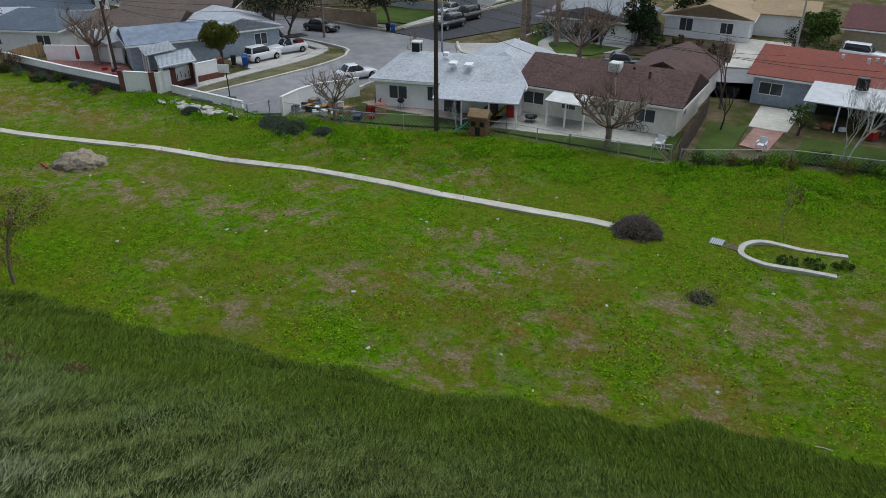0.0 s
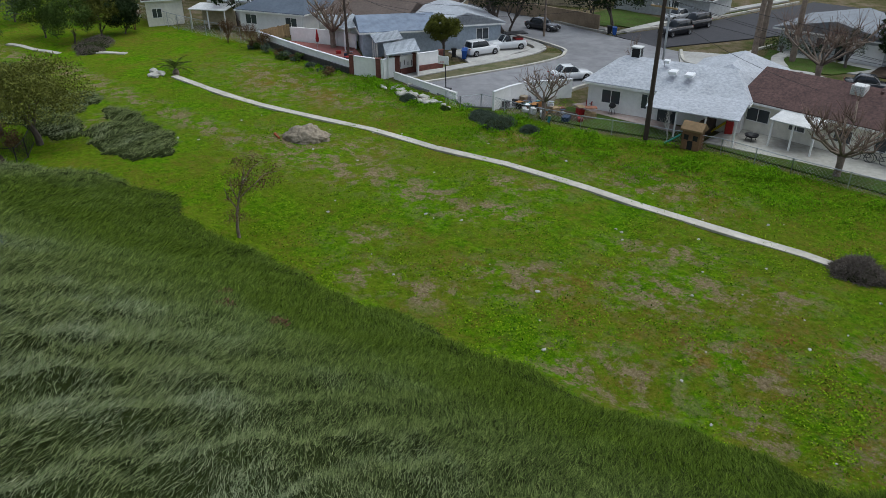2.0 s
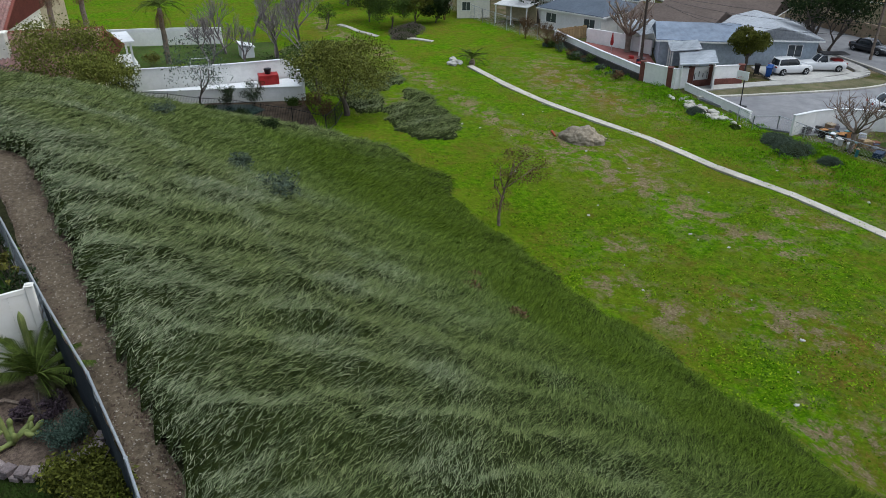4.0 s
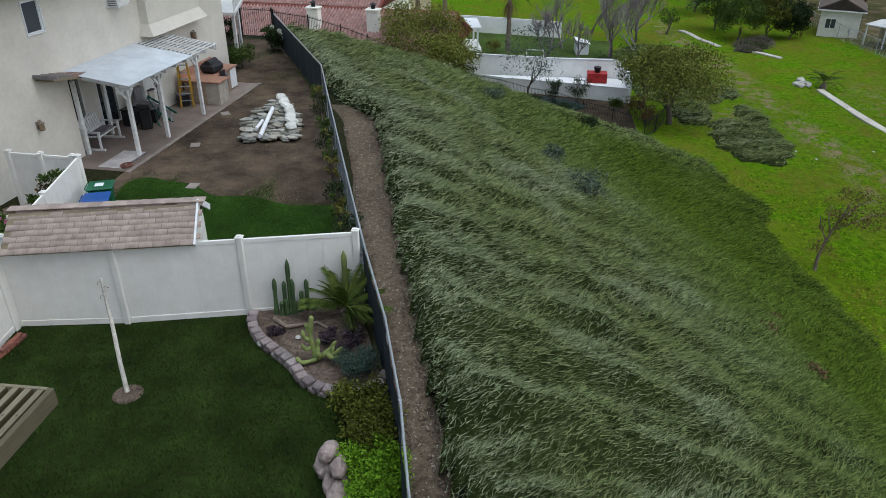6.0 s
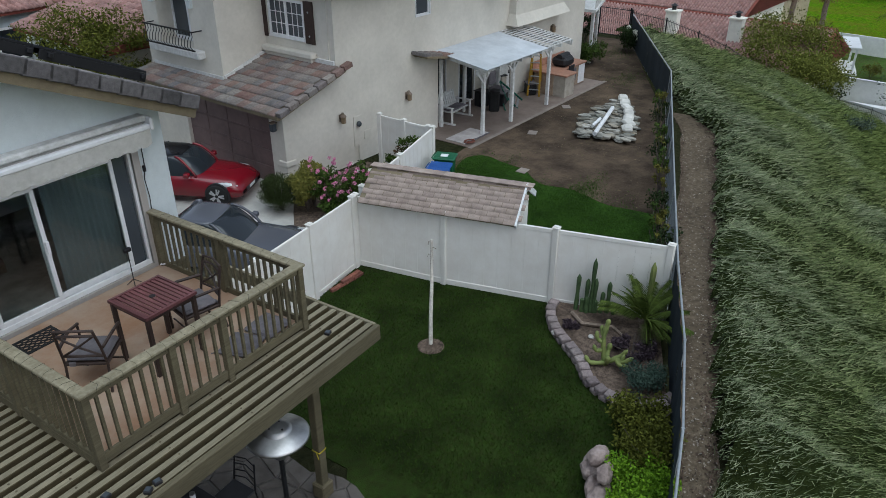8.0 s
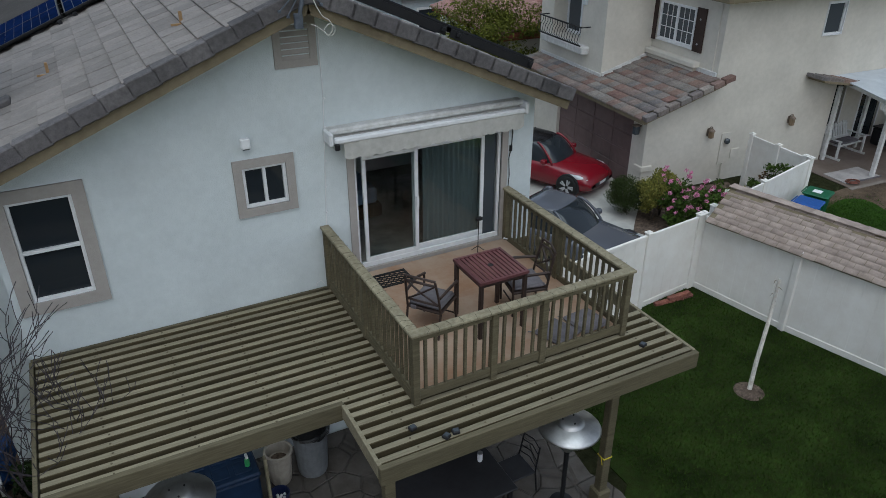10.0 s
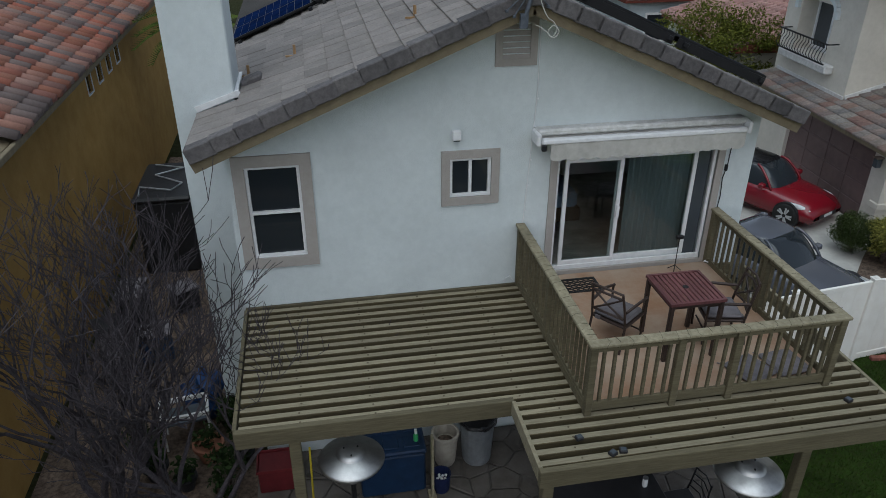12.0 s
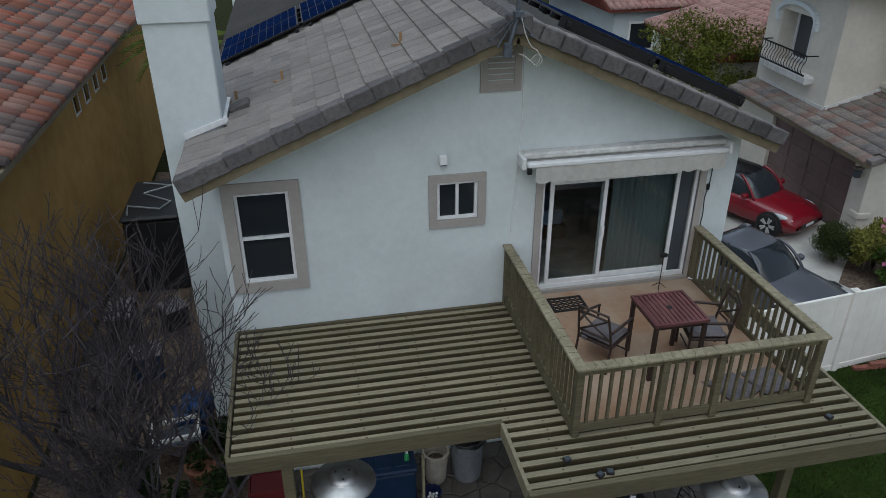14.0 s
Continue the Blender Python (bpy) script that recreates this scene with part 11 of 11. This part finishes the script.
um_ = thing("closed_umbrella", "closed red patio umbrella on the red patio", "umbrella", at(72.8, -45.4))
part("pole", tube([(0, 0, 0), (0, 0, 2.5)], .03, 6), GALV, um_)
part("canopy", lathe([(.16, 1.1), (.2, 1.4), (.06, 2.4), (.01, 2.5)], 10), RED, um_)

# trees of the low lots


def pollard(pos, trunk_h, reach, shoots, seed, label, bark=None, trunk=.26, rise=.75):
    """A short trunk, thick knotted limbs and many thin upright shoots."""
    t = thing("pollard_tree", label, "tree", Matrix.Translation(pos))
    q = random.Random(seed)
    part("trunk", tube([(0, 0, -.2), (.03, 0, .2), (.0, .03, trunk_h * .6), (.04, .0, trunk_h)], [trunk * 1.45, trunk, trunk * .88, trunk * 1.1], 10), bark or BARK_TAN, t, smooth=True)
    thin = bmesh.new()
    for k in range(11):
        a = k * 2.4 + q.uniform(-.3, .3)
        r1, el = reach * q.uniform(.35, .5), q.uniform(.3, 1.1)
        d = Vector((math.cos(a), math.sin(a), rise * el))
        P = [Vector((0, 0, trunk_h - .1))]
        for f in (.35, .7, 1.0):
            P.append(P[0] + d * r1 * 2 * f + Vector((q.gauss(0, .1), q.gauss(0, .1), .35 * reach * f * f * q.uniform(.4, 1))))
        rad = [trunk * .5, trunk * .34, trunk * .26, trunk * .34]
        part("limb", tube(P, rad, 7), bark or BARK_TAN, t, smooth=True)
        heads = [P[-1], P[2]]
        for s_ in range(2):
            b_ = P[2] + Vector((q.gauss(0, .5), q.gauss(0, .5), q.uniform(.2, .7))) * reach * .4
            part("branch", tube([P[2], P[2].lerp(b_, .5) + Vector((0, 0, .08)), b_], [trunk * .22, trunk * .17, trunk * .2], 6), bark or BARK_TAN, t, smooth=True)
            heads.append(b_)
        for hd in heads:
            for s_ in range(shoots):
                w = Vector((q.gauss(0, .55), q.gauss(0, .55), q.uniform(.4, 1.2))).normalized() * reach * q.uniform(.25, .55)
                tube([hd, hd + w * .5 + Vector((q.gauss(0, .04), q.gauss(0, .04), 0)), hd + w], [.020, .015, .008], 3, thin, False)
    ob = part("twig_mass", thin, SHOOTS, t, "thin rusty upright shoots")
    ob["kind"] = "stuff"
    return t


SHOOTS = mat("rusty_shoots", (.20, .135, .10), (.12, .08, .065), 14, .95, .2, 60)
pollard((17.1, -51.9, LOW), 1.7, 2.9, 9, 500, "pollarded leafless tree with knotted limbs")
pollard((39.2, -46.2, LOW), 1.6, 2.1, 4, 501, "small pollarded leafless tree in a back yard", trunk=.17, rise=1.1)
pollard((72.9, -47.6, LOW), 2.0, 3.0, 7, 503, "pollarded leafless tree with upright tan limbs", trunk=.34, rise=1.3)
pollard((28.2, -73.5, LOW), 2.2, 4.2, 10, 504, "broad pollarded leafless tree behind the brown roof", trunk=.3)
bare_tree((29.2, -49.4, LOW), 2.6, 502, "small pale leafless shrub tree under the pole", CONCRETE, 4, .7, 3, .05, 1, .35)
bare_tree((42.0, -63.2, LOW), 4.4, 505, "thin leafless street tree", BARK_TAN, 4, .5, 3, .08, 1, .35)
bare_tree((12.0, -66.5, LOW), 7.4, 506, "tangled leafless tree between the houses", SHOOTS, 5, .7, 3, .15, 1, .3, sides=3)
bare_tree((10.6, -60.4, LOW), 4.6, 507, "thin leafless tree by the board fence", BARK_BARE, 4, .6, 3, .1, 1, .32)
bare_tree((1.2, -56.6, LOW), 6.8, 508, "tall thin leafless tree by the wire fence", CONCRETE, 5, .5, 3, .07, 2, .33)
for i, (x, y, h) in enumerate(((83.5, -39.6, 4.0), (79.2, -40.4, 4.2), (77.4, -41.2, 3.2), (98.5, -34.2, 4.0))):
    bare_tree((x, y, LOW), h, 509 + 40 * i, "rusty leafless shrub tree at the field's edge", LEAF_RUST, 5, .9, 3, .06, 4, .26, sides=3)
for i, (x, y, h, r, lf) in enumerate(((95.5, -25.8, 7, 3.0, LEAF_GREEN), (97.8, -29.8, 6, 3.0, LEAF_OLIVE), (100.5, -24, 6.5, 3.0, LEAF_GREEN), (96.5, -32.2, 4.5, 2.2, LEAF_DARK), (112, -52, 13, 5, LEAF_DARK), (104, -57, 13, 5, LEAF_DARK), (120, -46, 12, 5, LEAF_DARK), (114, -24, 6, 4, LEAF_GREY), (108, -33, 5, 3, LEAF_GREEN))):
    leafy_tree((x, y, LOW), h, r, 540 + i, "dense green tree at the field's far end", lf, 6500, .13, BARK, .15, .8, 48, .12)
for i, (x, y, h, r, lf, n, lab) in enumerate((
        (60.5, -53.8, 4.6, 1.9, LEAF_OLIVE, 16000, "round clipped yellow green tree by the driveway"),
        (63.3, -66.3, 9.5, 5.0, LEAF_DARK, 4200, "large dark street tree"),
        (74.0, -74.5, 9.0, 4.5, LEAF_DARK, 3600, "large dark street tree"),
        (57.5, -80.5, 8.0, 4.2, LEAF_DARK, 3200, "large dark street tree"),
        (88.0, -82.0, 10.0, 5.5, LEAF_DARK, 3600, "large dark street tree"),
        (100, -66.0, 9.0, 5.0, LEAF_DARK, 3200, "large dark garden tree"),
        (110, -58.0, 10, 5.5, LEAF_DARK, 3200, "large dark garden tree"),
        (29.2, -83.0, 4.2, 1.8, LEAF_DARK, 1500, "dark conical evergreen by the grey house"),
        (26.2, -87.0, 6.5, 2.0, LEAF_DARK, 1600, "dark conical evergreen by the grey house"),
        (-4.5, -61.5, 7.5, 2.6, LEAF_GREEN, 3200, "drooping green tree by the patio"),
        (9.0, -88.5, 4.0, 1.8, LEAF_DARK, 1200, "dark shrub tree on the verge"),
        (6.2, -86.5, 3.2, 1.4, LEAF_GREEN, 900, "green shrub tree on the verge"),
        (92, -45.5, 7.5, 3.5, LEAF_DARK, 2400, "dark leafy tree behind the fence"),
        (120, -33.0, 8.0, 5.0, LEAF_GREEN, 2600, "dark green tree at the field's end"),
        (128, -22.0, 9.0, 6.0, LEAF_DARK, 2600, "dark green tree at the field's end"),
        (118, -16.0, 6.0, 4.0, LEAF_GREEN, 1800, "green bushy tree at the field's end"),
        (105, -30.0, 3.0, 2.4, LEAF_DARK, 1000, "low dark bushy tree by the drain"),
        (98, -17.5, 3.2, 1.6, LEAF_GREEN, 1000, "small round field tree"),
        (119, -48.0, 9.0, 5.0, LEAF_DARK, 2400, "dark garden tree among roofs"),
        (5.0, -62.6, 2.6, 1.2, LEAF_GREEN, 900, "leafy shrub beside the pink path"),
        (33.5, -84.5, 1.6, 1.6, LEAF_DARK, 800, "rounded clipped shrub before the grey house"),
        (36.8, -84.0, 1.8, 2.4, LEAF_GREEN, 900, "wide green shrub before the grey house"))):
    leafy_tree((x, y, LOW), h, r, 520 + i, lab, lf, n, .16 if h > 5 else .09, BARK, .1 + .02 * h, .8, 30, .3)
for i, (x, y, h, r, lf) in enumerate(((64.4, -68.4, 9, 4.6, LEAF_DARK), (79.6, -72.6, 7, 3.2, LEAF_DARK), (92, -63, 9, 5, LEAF_DARK), (99, -62, 9, 5, LEAF_DARK), (106, -58, 10, 5.5, LEAF_DARK), (60, -79.5, 8, 4, LEAF_DARK), (26.0, -86.8, 4.5, 2.2, LEAF_DARK), (23.2, -96.5, 8, 2.6, LEAF_DARK), (7.5, -92.5, 5, 2.0, LEAF_GREEN), (-5.6, -60.5, 8, 2.4, LEAF_GREEN))):
    leafy_tree((x, y, LOW), h, r, 580 + i, "dense dark evergreen tree among the houses", lf, 4200, .17, BARK, .2, .85, 40, .26)
for i in range(22):
    gq = random.Random(900 + i)
    x, y = gq.uniform(15.5, 25.5), gq.uniform(-93, -84)
    bush((x, y, LOW + .1), gq.uniform(.4, .9), gq.uniform(.4, .9), 920 + i, "low shrub on the brown planted slope", [LEAF_DARK, LEAF_RUST, LEAF_GREEN][i % 3], 260, .12, "garden_shrub", clumps=8)
for i, (x, y) in enumerate(((40.1, -86.0), (34.3, -81.5), (38.2, -80.5))):
    feather_palm((x, y, LOW), 8.5 + i, 22, 2.2, 560 + i, "tall palm with a tan trunk at the corner", .28, .9, 20, .6, 10)
g = random.Random(77)
for i in range(34):
    a = i / 33
    x, y = 150 * math.cos(radians(8 - 115 * a)) + g.uniform(-14, 14), 150 * math.sin(radians(8 - 115 * a)) + g.uniform(-12, 12)
    leafy_tree((x, y, LOW), g.uniform(7, 12), g.uniform(4.5, 7.5), 600 + i, "dark green tree in the far neighbourhood", [LEAF_DARK, LEAF_DARK, LEAF_GREEN][i % 3], 1000, .32, BARK, .25, .85, 20, .2)

# heap of household junk by the white panel fence
JUNK = [mat("junk_cardboard", (.32, .22, .13), None, 6), mat("junk_tan", (.38, .32, .24), None, 6), mat("junk_teal", (.05, .20, .22), None, 6, .5), OLD_WHITE, CUSH, mat("junk_orange", (.42, .20, .07), None, 6), BLACK_PLASTIC]
JUNK_AT = (41.9, -46.9)
gj = random.Random(31)
for i in range(30):
    x, y = JUNK_AT[0] + gj.gauss(0, 1.3), JUNK_AT[1] + gj.gauss(0, .7)
    w, d_, h = gj.uniform(.2, .7), gj.uniform(.2, .55), gj.uniform(.15, .6)
    jb = thing("junk_box", "old household box or bag heaped in the yard", "box", Matrix.Translation((x, y, LOW + .10)) @ Matrix.Rotation(gj.random() * 6, 4, "Z") @ Matrix.Rotation(gj.uniform(-.12, .12), 4, "X"), "junk heap by the fence")
    part("box_body", box(-w / 2, -d_ / 2, 0, w / 2, d_ / 2, h, .04), JUNK[i % 7], jb)
    part("box_lid", box(-w / 2 - .02, -d_ / 2 - .02, h, w / 2 + .02, d_ / 2 + .02, h + .05, .015), JUNK[(i * 3 + 1) % 7], jb)
for i in range(22):
    u = i / 21
    x, y = 11.0 - 19 * u, -51.6 - 4.6 * min(1, u * 2.4) - .9 * u + gj.uniform(-.2, 1.0)
    bush((x, y, on_ground(x, y)), gj.uniform(.7, 1.3), gj.uniform(.5, 1.15), 950 + i, "rank green weeds and vines over the wire fence", [LEAF_FIELD, LEAF_GREEN, LEAF_FIELD, LEAF_YELLOW][i % 4], 900, .07, "vine_clump", twigs=False, clumps=16)
for i in range(16):
    x, y = gj.uniform(61, 82), -41.2 + gj.uniform(-.1, .9)
    bush((x, y, on_ground(x, y)), gj.uniform(.6, 1.2), gj.uniform(.4, 1.1), 980 + i, "rough brush along the white wall", [LEAF_GREY, LEAF_RUST, LEAF_GREEN][i % 3], 700, .07, "brush_clump", clumps=12)
for i in range(12):
    x, y = 46.5 + i * .9 + gj.uniform(-.3, .3), -42.3 - .3 * math.sin(i) + gj.uniform(-.2, .5)
    ob = tagged(new("rock", rk_mes[i % 4]), "broken pale concrete lump by the low wall", "rock", "rubble by the low wall")
    ob.matrix_basis = Matrix.Translation((x, y, on_ground(x, y) + .12)) @ Matrix.Rotation(gj.random() * 6, 4, "Z") @ Matrix.Scale(gj.uniform(.3, .8), 4)

# ---- low pool yard and red tiled houses below the bank ----
block_wall([(72.4, 8.0), (71.3, 5.2), (70.4, -3), (70.5, -9.3)], 3.0, W_WHITE, "tall white wall of the pool yard", WHITE)
block_wall([(69.0, 1.6), (67.9, -4), (66.6, -9.4)], 1.35, W_WHITE, "low white retaining wall round the pool yard", WHITE)
block_wall([(70.5, -9.4), (66.7, -9.5)], 2.2, W_WHITE, "white end wall of the pool yard", WHITE)
sheet("pool_deck", [(69.6, 4.6), (63.8, -2.6), (57.6, -9.3), (66.4, -9.3), (67.7, -4), (69, 1.6)], LOW + .1, DIRT, "brown soil pool yard", "yard", thick=.3)
sheet("pool", [(66.5, .6), (64.6, -1.8), (63.2, -4.2), (64.6, -5.6), (66.6, -4.6), (67.6, -1.6)], LOW + .16, mat("dark_pool_water", (.01, .03, .025), None, 3, .1, .05), "dark green garden pool", "pool", thick=.1, kind="structure")
sheet("white_terrace", [(70.2, 4.4), (69.2, 1.8), (68.1, -4), (66.9, -9.2), (70.2, -9.2), (70.1, -3)], LOW + 1.30, WHITE, "raised white terrace behind the retaining wall", "terrace", thick=.3)
sheet("low_lawn", [(72.5, 10), (71, -9), (92, -10), (96, 10)], LOW + .12, LAWN_DRY, "green lawn beyond the white wall", "lawn", thick=.3)
block_wall([(97, 11), (95.5, 3), (93.5, -4.0)], 2.0, W_WHITE, "white back wall of the lawn", None)
gz_ = thing("gazebo", "white garden gazebo with a flat roof", "gazebo", at(87.0, 8.6, 10))
part("roof", box(-2.8, -2.8, 2.7, 2.8, 2.8, 2.9, .03), WHITE, gz_)
for sx in (-1, 1):
    for sy in (-1, 1):
        part("post", box(sx * 2.4 - .1, sy * 2.4 - .1, 0, sx * 2.4 + .1, sy * 2.4 + .1, 2.7), WHITE, gz_)
part("base", box(-2.9, -2.9, -.1, 2.9, 2.9, .35), W_WHITE, gz_)
sd = thing("white_shed", "small white storage hutch on the lawn", "shed", at(85.7, -6.1, 5))
part("body", box(-1, -.7, 0, 1, .7, 1.3, .02), WHITE, sd)
part("roof", bar((0, -.85, 1.25), (0, .85, 1.7), 2.2, .08), WHITE, sd)
rc_ = thing("red_playhouse", "red garden box with a black pot", "box", at(68.9, -6.6, 0, LOW + 1.3))
part("body", box(-.6, -.9, 0, .6, .9, .9, .03), RED, rc_)
part("pot", lathe([(.25, .9), (.35, 1.4), (.3, 1.4)], 12), BLACK, rc_)
gf = thing("goal_stand", "white pipe goal frame on the lawn", "frame", at(79.0, -.8, 80))
for a, b in (((-.9, 0, 0), (-.9, 0, 1.8)), ((.9, 0, 0), (.9, 0, 1.8)), ((-.9, 0, 1.8), (.9, 0, 1.8)), ((-.9, 0, .9), (.9, 0, .9))):
    part("pipe", tube([a, b], .05, 6), WHITE, gf)


def tiled_house(label, m, w, d, eave, rise, wall, seed):
    """A house with barrel tiles on the slope that faces the bank."""
    h = thing("tiled_house", label, "house", m)
    part("wall", box(-w / 2, -d / 2, -.5, w / 2, d / 2, eave), wall, h)
    part("roof", gable_roof(w, d, eave, rise, .5), ROOF_RED, h)
    V = Vector((0, d / 2 + .5, rise)).normalized()
    nv = int(math.hypot(d / 2 + .5, rise) / .42)
    ob = new("roof_tiles", tiles_joined("roof_tiles", (-w / 2 - .5, -d / 2 - .55, eave + .17), (1, 0, 0), V, int((w + 1) / .34), nv, .34, .42, ROSE_I, True, seed))
    ob.parent, ob["kind"] = h, "stuff"
    part("ridge_cap", tube([(-w / 2 - .5, 0, eave + rise + .16), (w / 2 + .5, 0, eave + rise + .16)], .16, 8), ROOF_RED, h)
    return h


t1 = tiled_house("house with a broad rose clay tile roof below the bank", at(71.0, 18.0, -96), 22, 14, 4.0, 2.9, W_CREAM, 61)
for x, y in ((-1.5, -3.4), (4.2, -3.2)):
    ch = part("chimney", box(x - .55, y - .45, 4.6, x + .55, y + .45, 7.6, .03), W_CREAM, t1, "cream chimney with a cap")
    part("chimney_cap", box(x - .65, y - .55, 7.6, x + .65, y + .55, 7.75, .02), W_CREAM, ch)
    part("flue", lathe([(.2, 7.75), (.2, 8.1), (.35, 8.12), (.05, 8.3)], 10, at=(x, y, 0)), BLACK, ch)
t2 = tiled_house("second rose tiled house farther below", at(90, 26, -96), 20, 14, 5.2, 3.0, W_CREAM, 62)
t3 = tiled_house("two storey tan house with tile roof", at(72, 44, -100), 18, 12, 6.6, 2.4, W_TAN, 63)
t4 = tiled_house("tan tiled house beyond the gazebo", at(104, 22, -96), 14, 12, 5.2, 2.4, W_TAN, 64)
for hh_, xs_ in ((t3, (-6, -2.5, 1.5, 5.5)), (t2, (-6, 0, 6)), (t4, (-4, 0, 4))):
    dd_ = 6 if hh_ is t3 or hh_ is t4 else 7
    for x in xs_:
        wd = part("window", trim_frame(-.6, .6, 0, 1.3, .1, .06, 0), W_WHITE, hh_)
        wd.matrix_basis = Matrix.Translation((x, -dd_, 3.9))
        part("pane", box(-.6, -.03, 0, .6, -.005, 1.3), GLASS_DARK, wd)
# houses behind the near ones, seen between roofs
t5 = tiled_house("cream house with red clay tiles across the drive", Matrix.Translation((20.5, 27.7, 0)) @ Matrix.Rotation(radians(-94), 4, "Z"), 6.2, 9, 2.5, 1.3, STUCCO_CREAM, 65)
t6 = tiled_house("white house with clay tiles behind the garden trees", Matrix.Translation((4.5, 41, 0)) @ Matrix.Rotation(radians(-4), 4, "Z"), 14, 9, 4.6, 2.0, STUCCO_WHITE, 66)
t7 = tiled_house("white house with orange clay tiles across the street", Matrix.Translation((22.0, 38.2, 0)) @ Matrix.Rotation(radians(1), 4, "Z"), 14, 9, 2.85, 1.9, STUCCO_WHITE, 67)
for hh_, xs_ in ((t5, (-2, .5)), (t6, (-4, 2, 5.2)), (t7, (-5.5, -2.5))):
    for x in xs_:
        wd = part("window", trim_frame(-.6, .6, 0, 1.2, .1, .06, 0), W_WHITE, hh_)
        wd.matrix_basis = Matrix.Translation((x, -4.5, 2.6 if hh_ is t6 else 1.0))
        part("pane", box(-.6, -.03, 0, .6, -.005, 1.2), GLASS_DARK, wd)
leafy_tree((14.0, 24.5, 0), 4.3, 1.75, 701, "thin crowned golden olive tree beside the drive", LEAF_OLIVE, 8500, .055, BARK, .11, .9, 40, .25)
leafy_tree((16.2, 25.2, 0), 3.9, 1.5, 702, "thin crowned golden olive tree beside the drive", LEAF_OLIVE, 6500, .055, BARK, .10, .9, 34, .25)
bush((14.1, 22.6, .03), .5, 1.8, 703, "climbing white flowering shrub at the garage", LEAF_GREEN, 900, .05, clumps=14)
LEAF_HILL = leaf_mat("leaf_hill_gold", (.15, .165, .034), (.075, .086, .018))
BARK_PALE = mat("bark_pale_pinkish", (.23, .195, .20), (.14, .118, .125), 20, .95, .4, 60)
# trees round the pool yard
leafy_tree((65.8, 9.8, on_ground(65.8, 9.8)), 7.6, 4.6, 710, "wide yellow green tree at the bank's foot", LEAF_HILL, 17000, .10, BARK, .22, .75, 70, .16)
leafy_tree((60.5, 7.0, on_ground(60.5, 7.0)), 4.8, 3.0, 711, "yellow green shrub tree on the bank", LEAF_HILL, 9000, .10, BARK, .14, .75, 44, .16)
leafy_tree((69.5, 6.4, LOW), 3.8, 2.4, 712, "dark green shrub tree by the wall", LEAF_DARK, 1800, .10, BARK, .12, .7, 30, .25)
leafy_tree((61.4, -12.3, LOW), 6.2, 4.6, 713, "wide spreading green tree over the fence corner", LEAF_HILL, 16000, .10, BARK, .3, .55, 64, .34)
leafy_tree((65.6, -10.6, LOW), 5.4, 3.2, 714, "green tree beside the pool yard", LEAF_GREEN, 3600, .10, BARK, .18, .65, 40, .3)
leafy_tree((66.2, -.2, LOW), 6.6, 3.0, 715, "sparse pale tree before the white wall", LEAF_GREY, 1500, .10, BARK, .12, .8, 40, .3)
for i, (x, y, r, h, lf) in enumerate(((66.4, -4.8, 1.4, 2.6, LEAF_DARK), (66.9, -2.6, 1.0, 2.2, LEAF_DARK), (64.2, -.8, .9, 1.0, LEAF_DARK), (61.8, -3.4, .7, .9, LEAF_DARK), (65.4, -8.2, .8, .9, LEAF_GREEN), (70.8, 6.5, 1.2, 2.0, LEAF_GREEN), (75.5, 5, 1.0, 1.3, LEAF_RUST), (78.0, 5.5, .9, 1.2, LEAF_DARK), (63.5, -9.7, 1.4, 2.0, LEAF_RUST), (60.8, -10.2, 1.2, 1.8, LEAF_RUST), (80, -8.0, 1.6, 1.4, LEAF_DARK), (84.5, 4.0, 1.2, 1.8, LEAF_YELLOW))):
    bush((x, y, on_ground(x, y)), r, h, 720 + i, "leafy shrub in the low pool yard", lf, 900, .08, "garden_shrub", clumps=16)
bare_tree((83.5, -9.2, LOW), 10.5, 741, "large leafless grey tree behind the white wall", BARK_PALE, 5, 1.0, 3, .20, 2, .24, sides=3)
bare_tree((82.0, -2.0, LOW), 9.0, 742, "large leafless grey tree behind the white wall", BARK_PALE, 5, .95, 3, .19, 2, .24, sides=3)
bare_tree((92.0, -13.0, LOW), 10.0, 743, "large leafless grey tree by the field", BARK_PALE, 5, .95, 3, .20, 2, .24, sides=3)
for i, (x, y, h) in enumerate(((78.5, -5.5, 8.5), (87.5, -4.0, 9.5), (80.0, -11.5, 9.0), (97.0, -8.0, 10.0))):
    bare_tree((x, y, LOW), h, 760 + i, "leafless grey tree behind the white wall", BARK_PALE, 5, .95, 3, .18, 1, .26, sides=3)
for i, (x, y, h) in enumerate(((84.8, 9.6, 9.0), (85.0, 2.3, 6.0), (80.5, 12.0, 9.5))):
    feather_palm((x, y, LOW), h, 24, 2.6, 750 + i, "tall palm with a shaggy crown in the garden", .26, .95, 22, .7, 12)
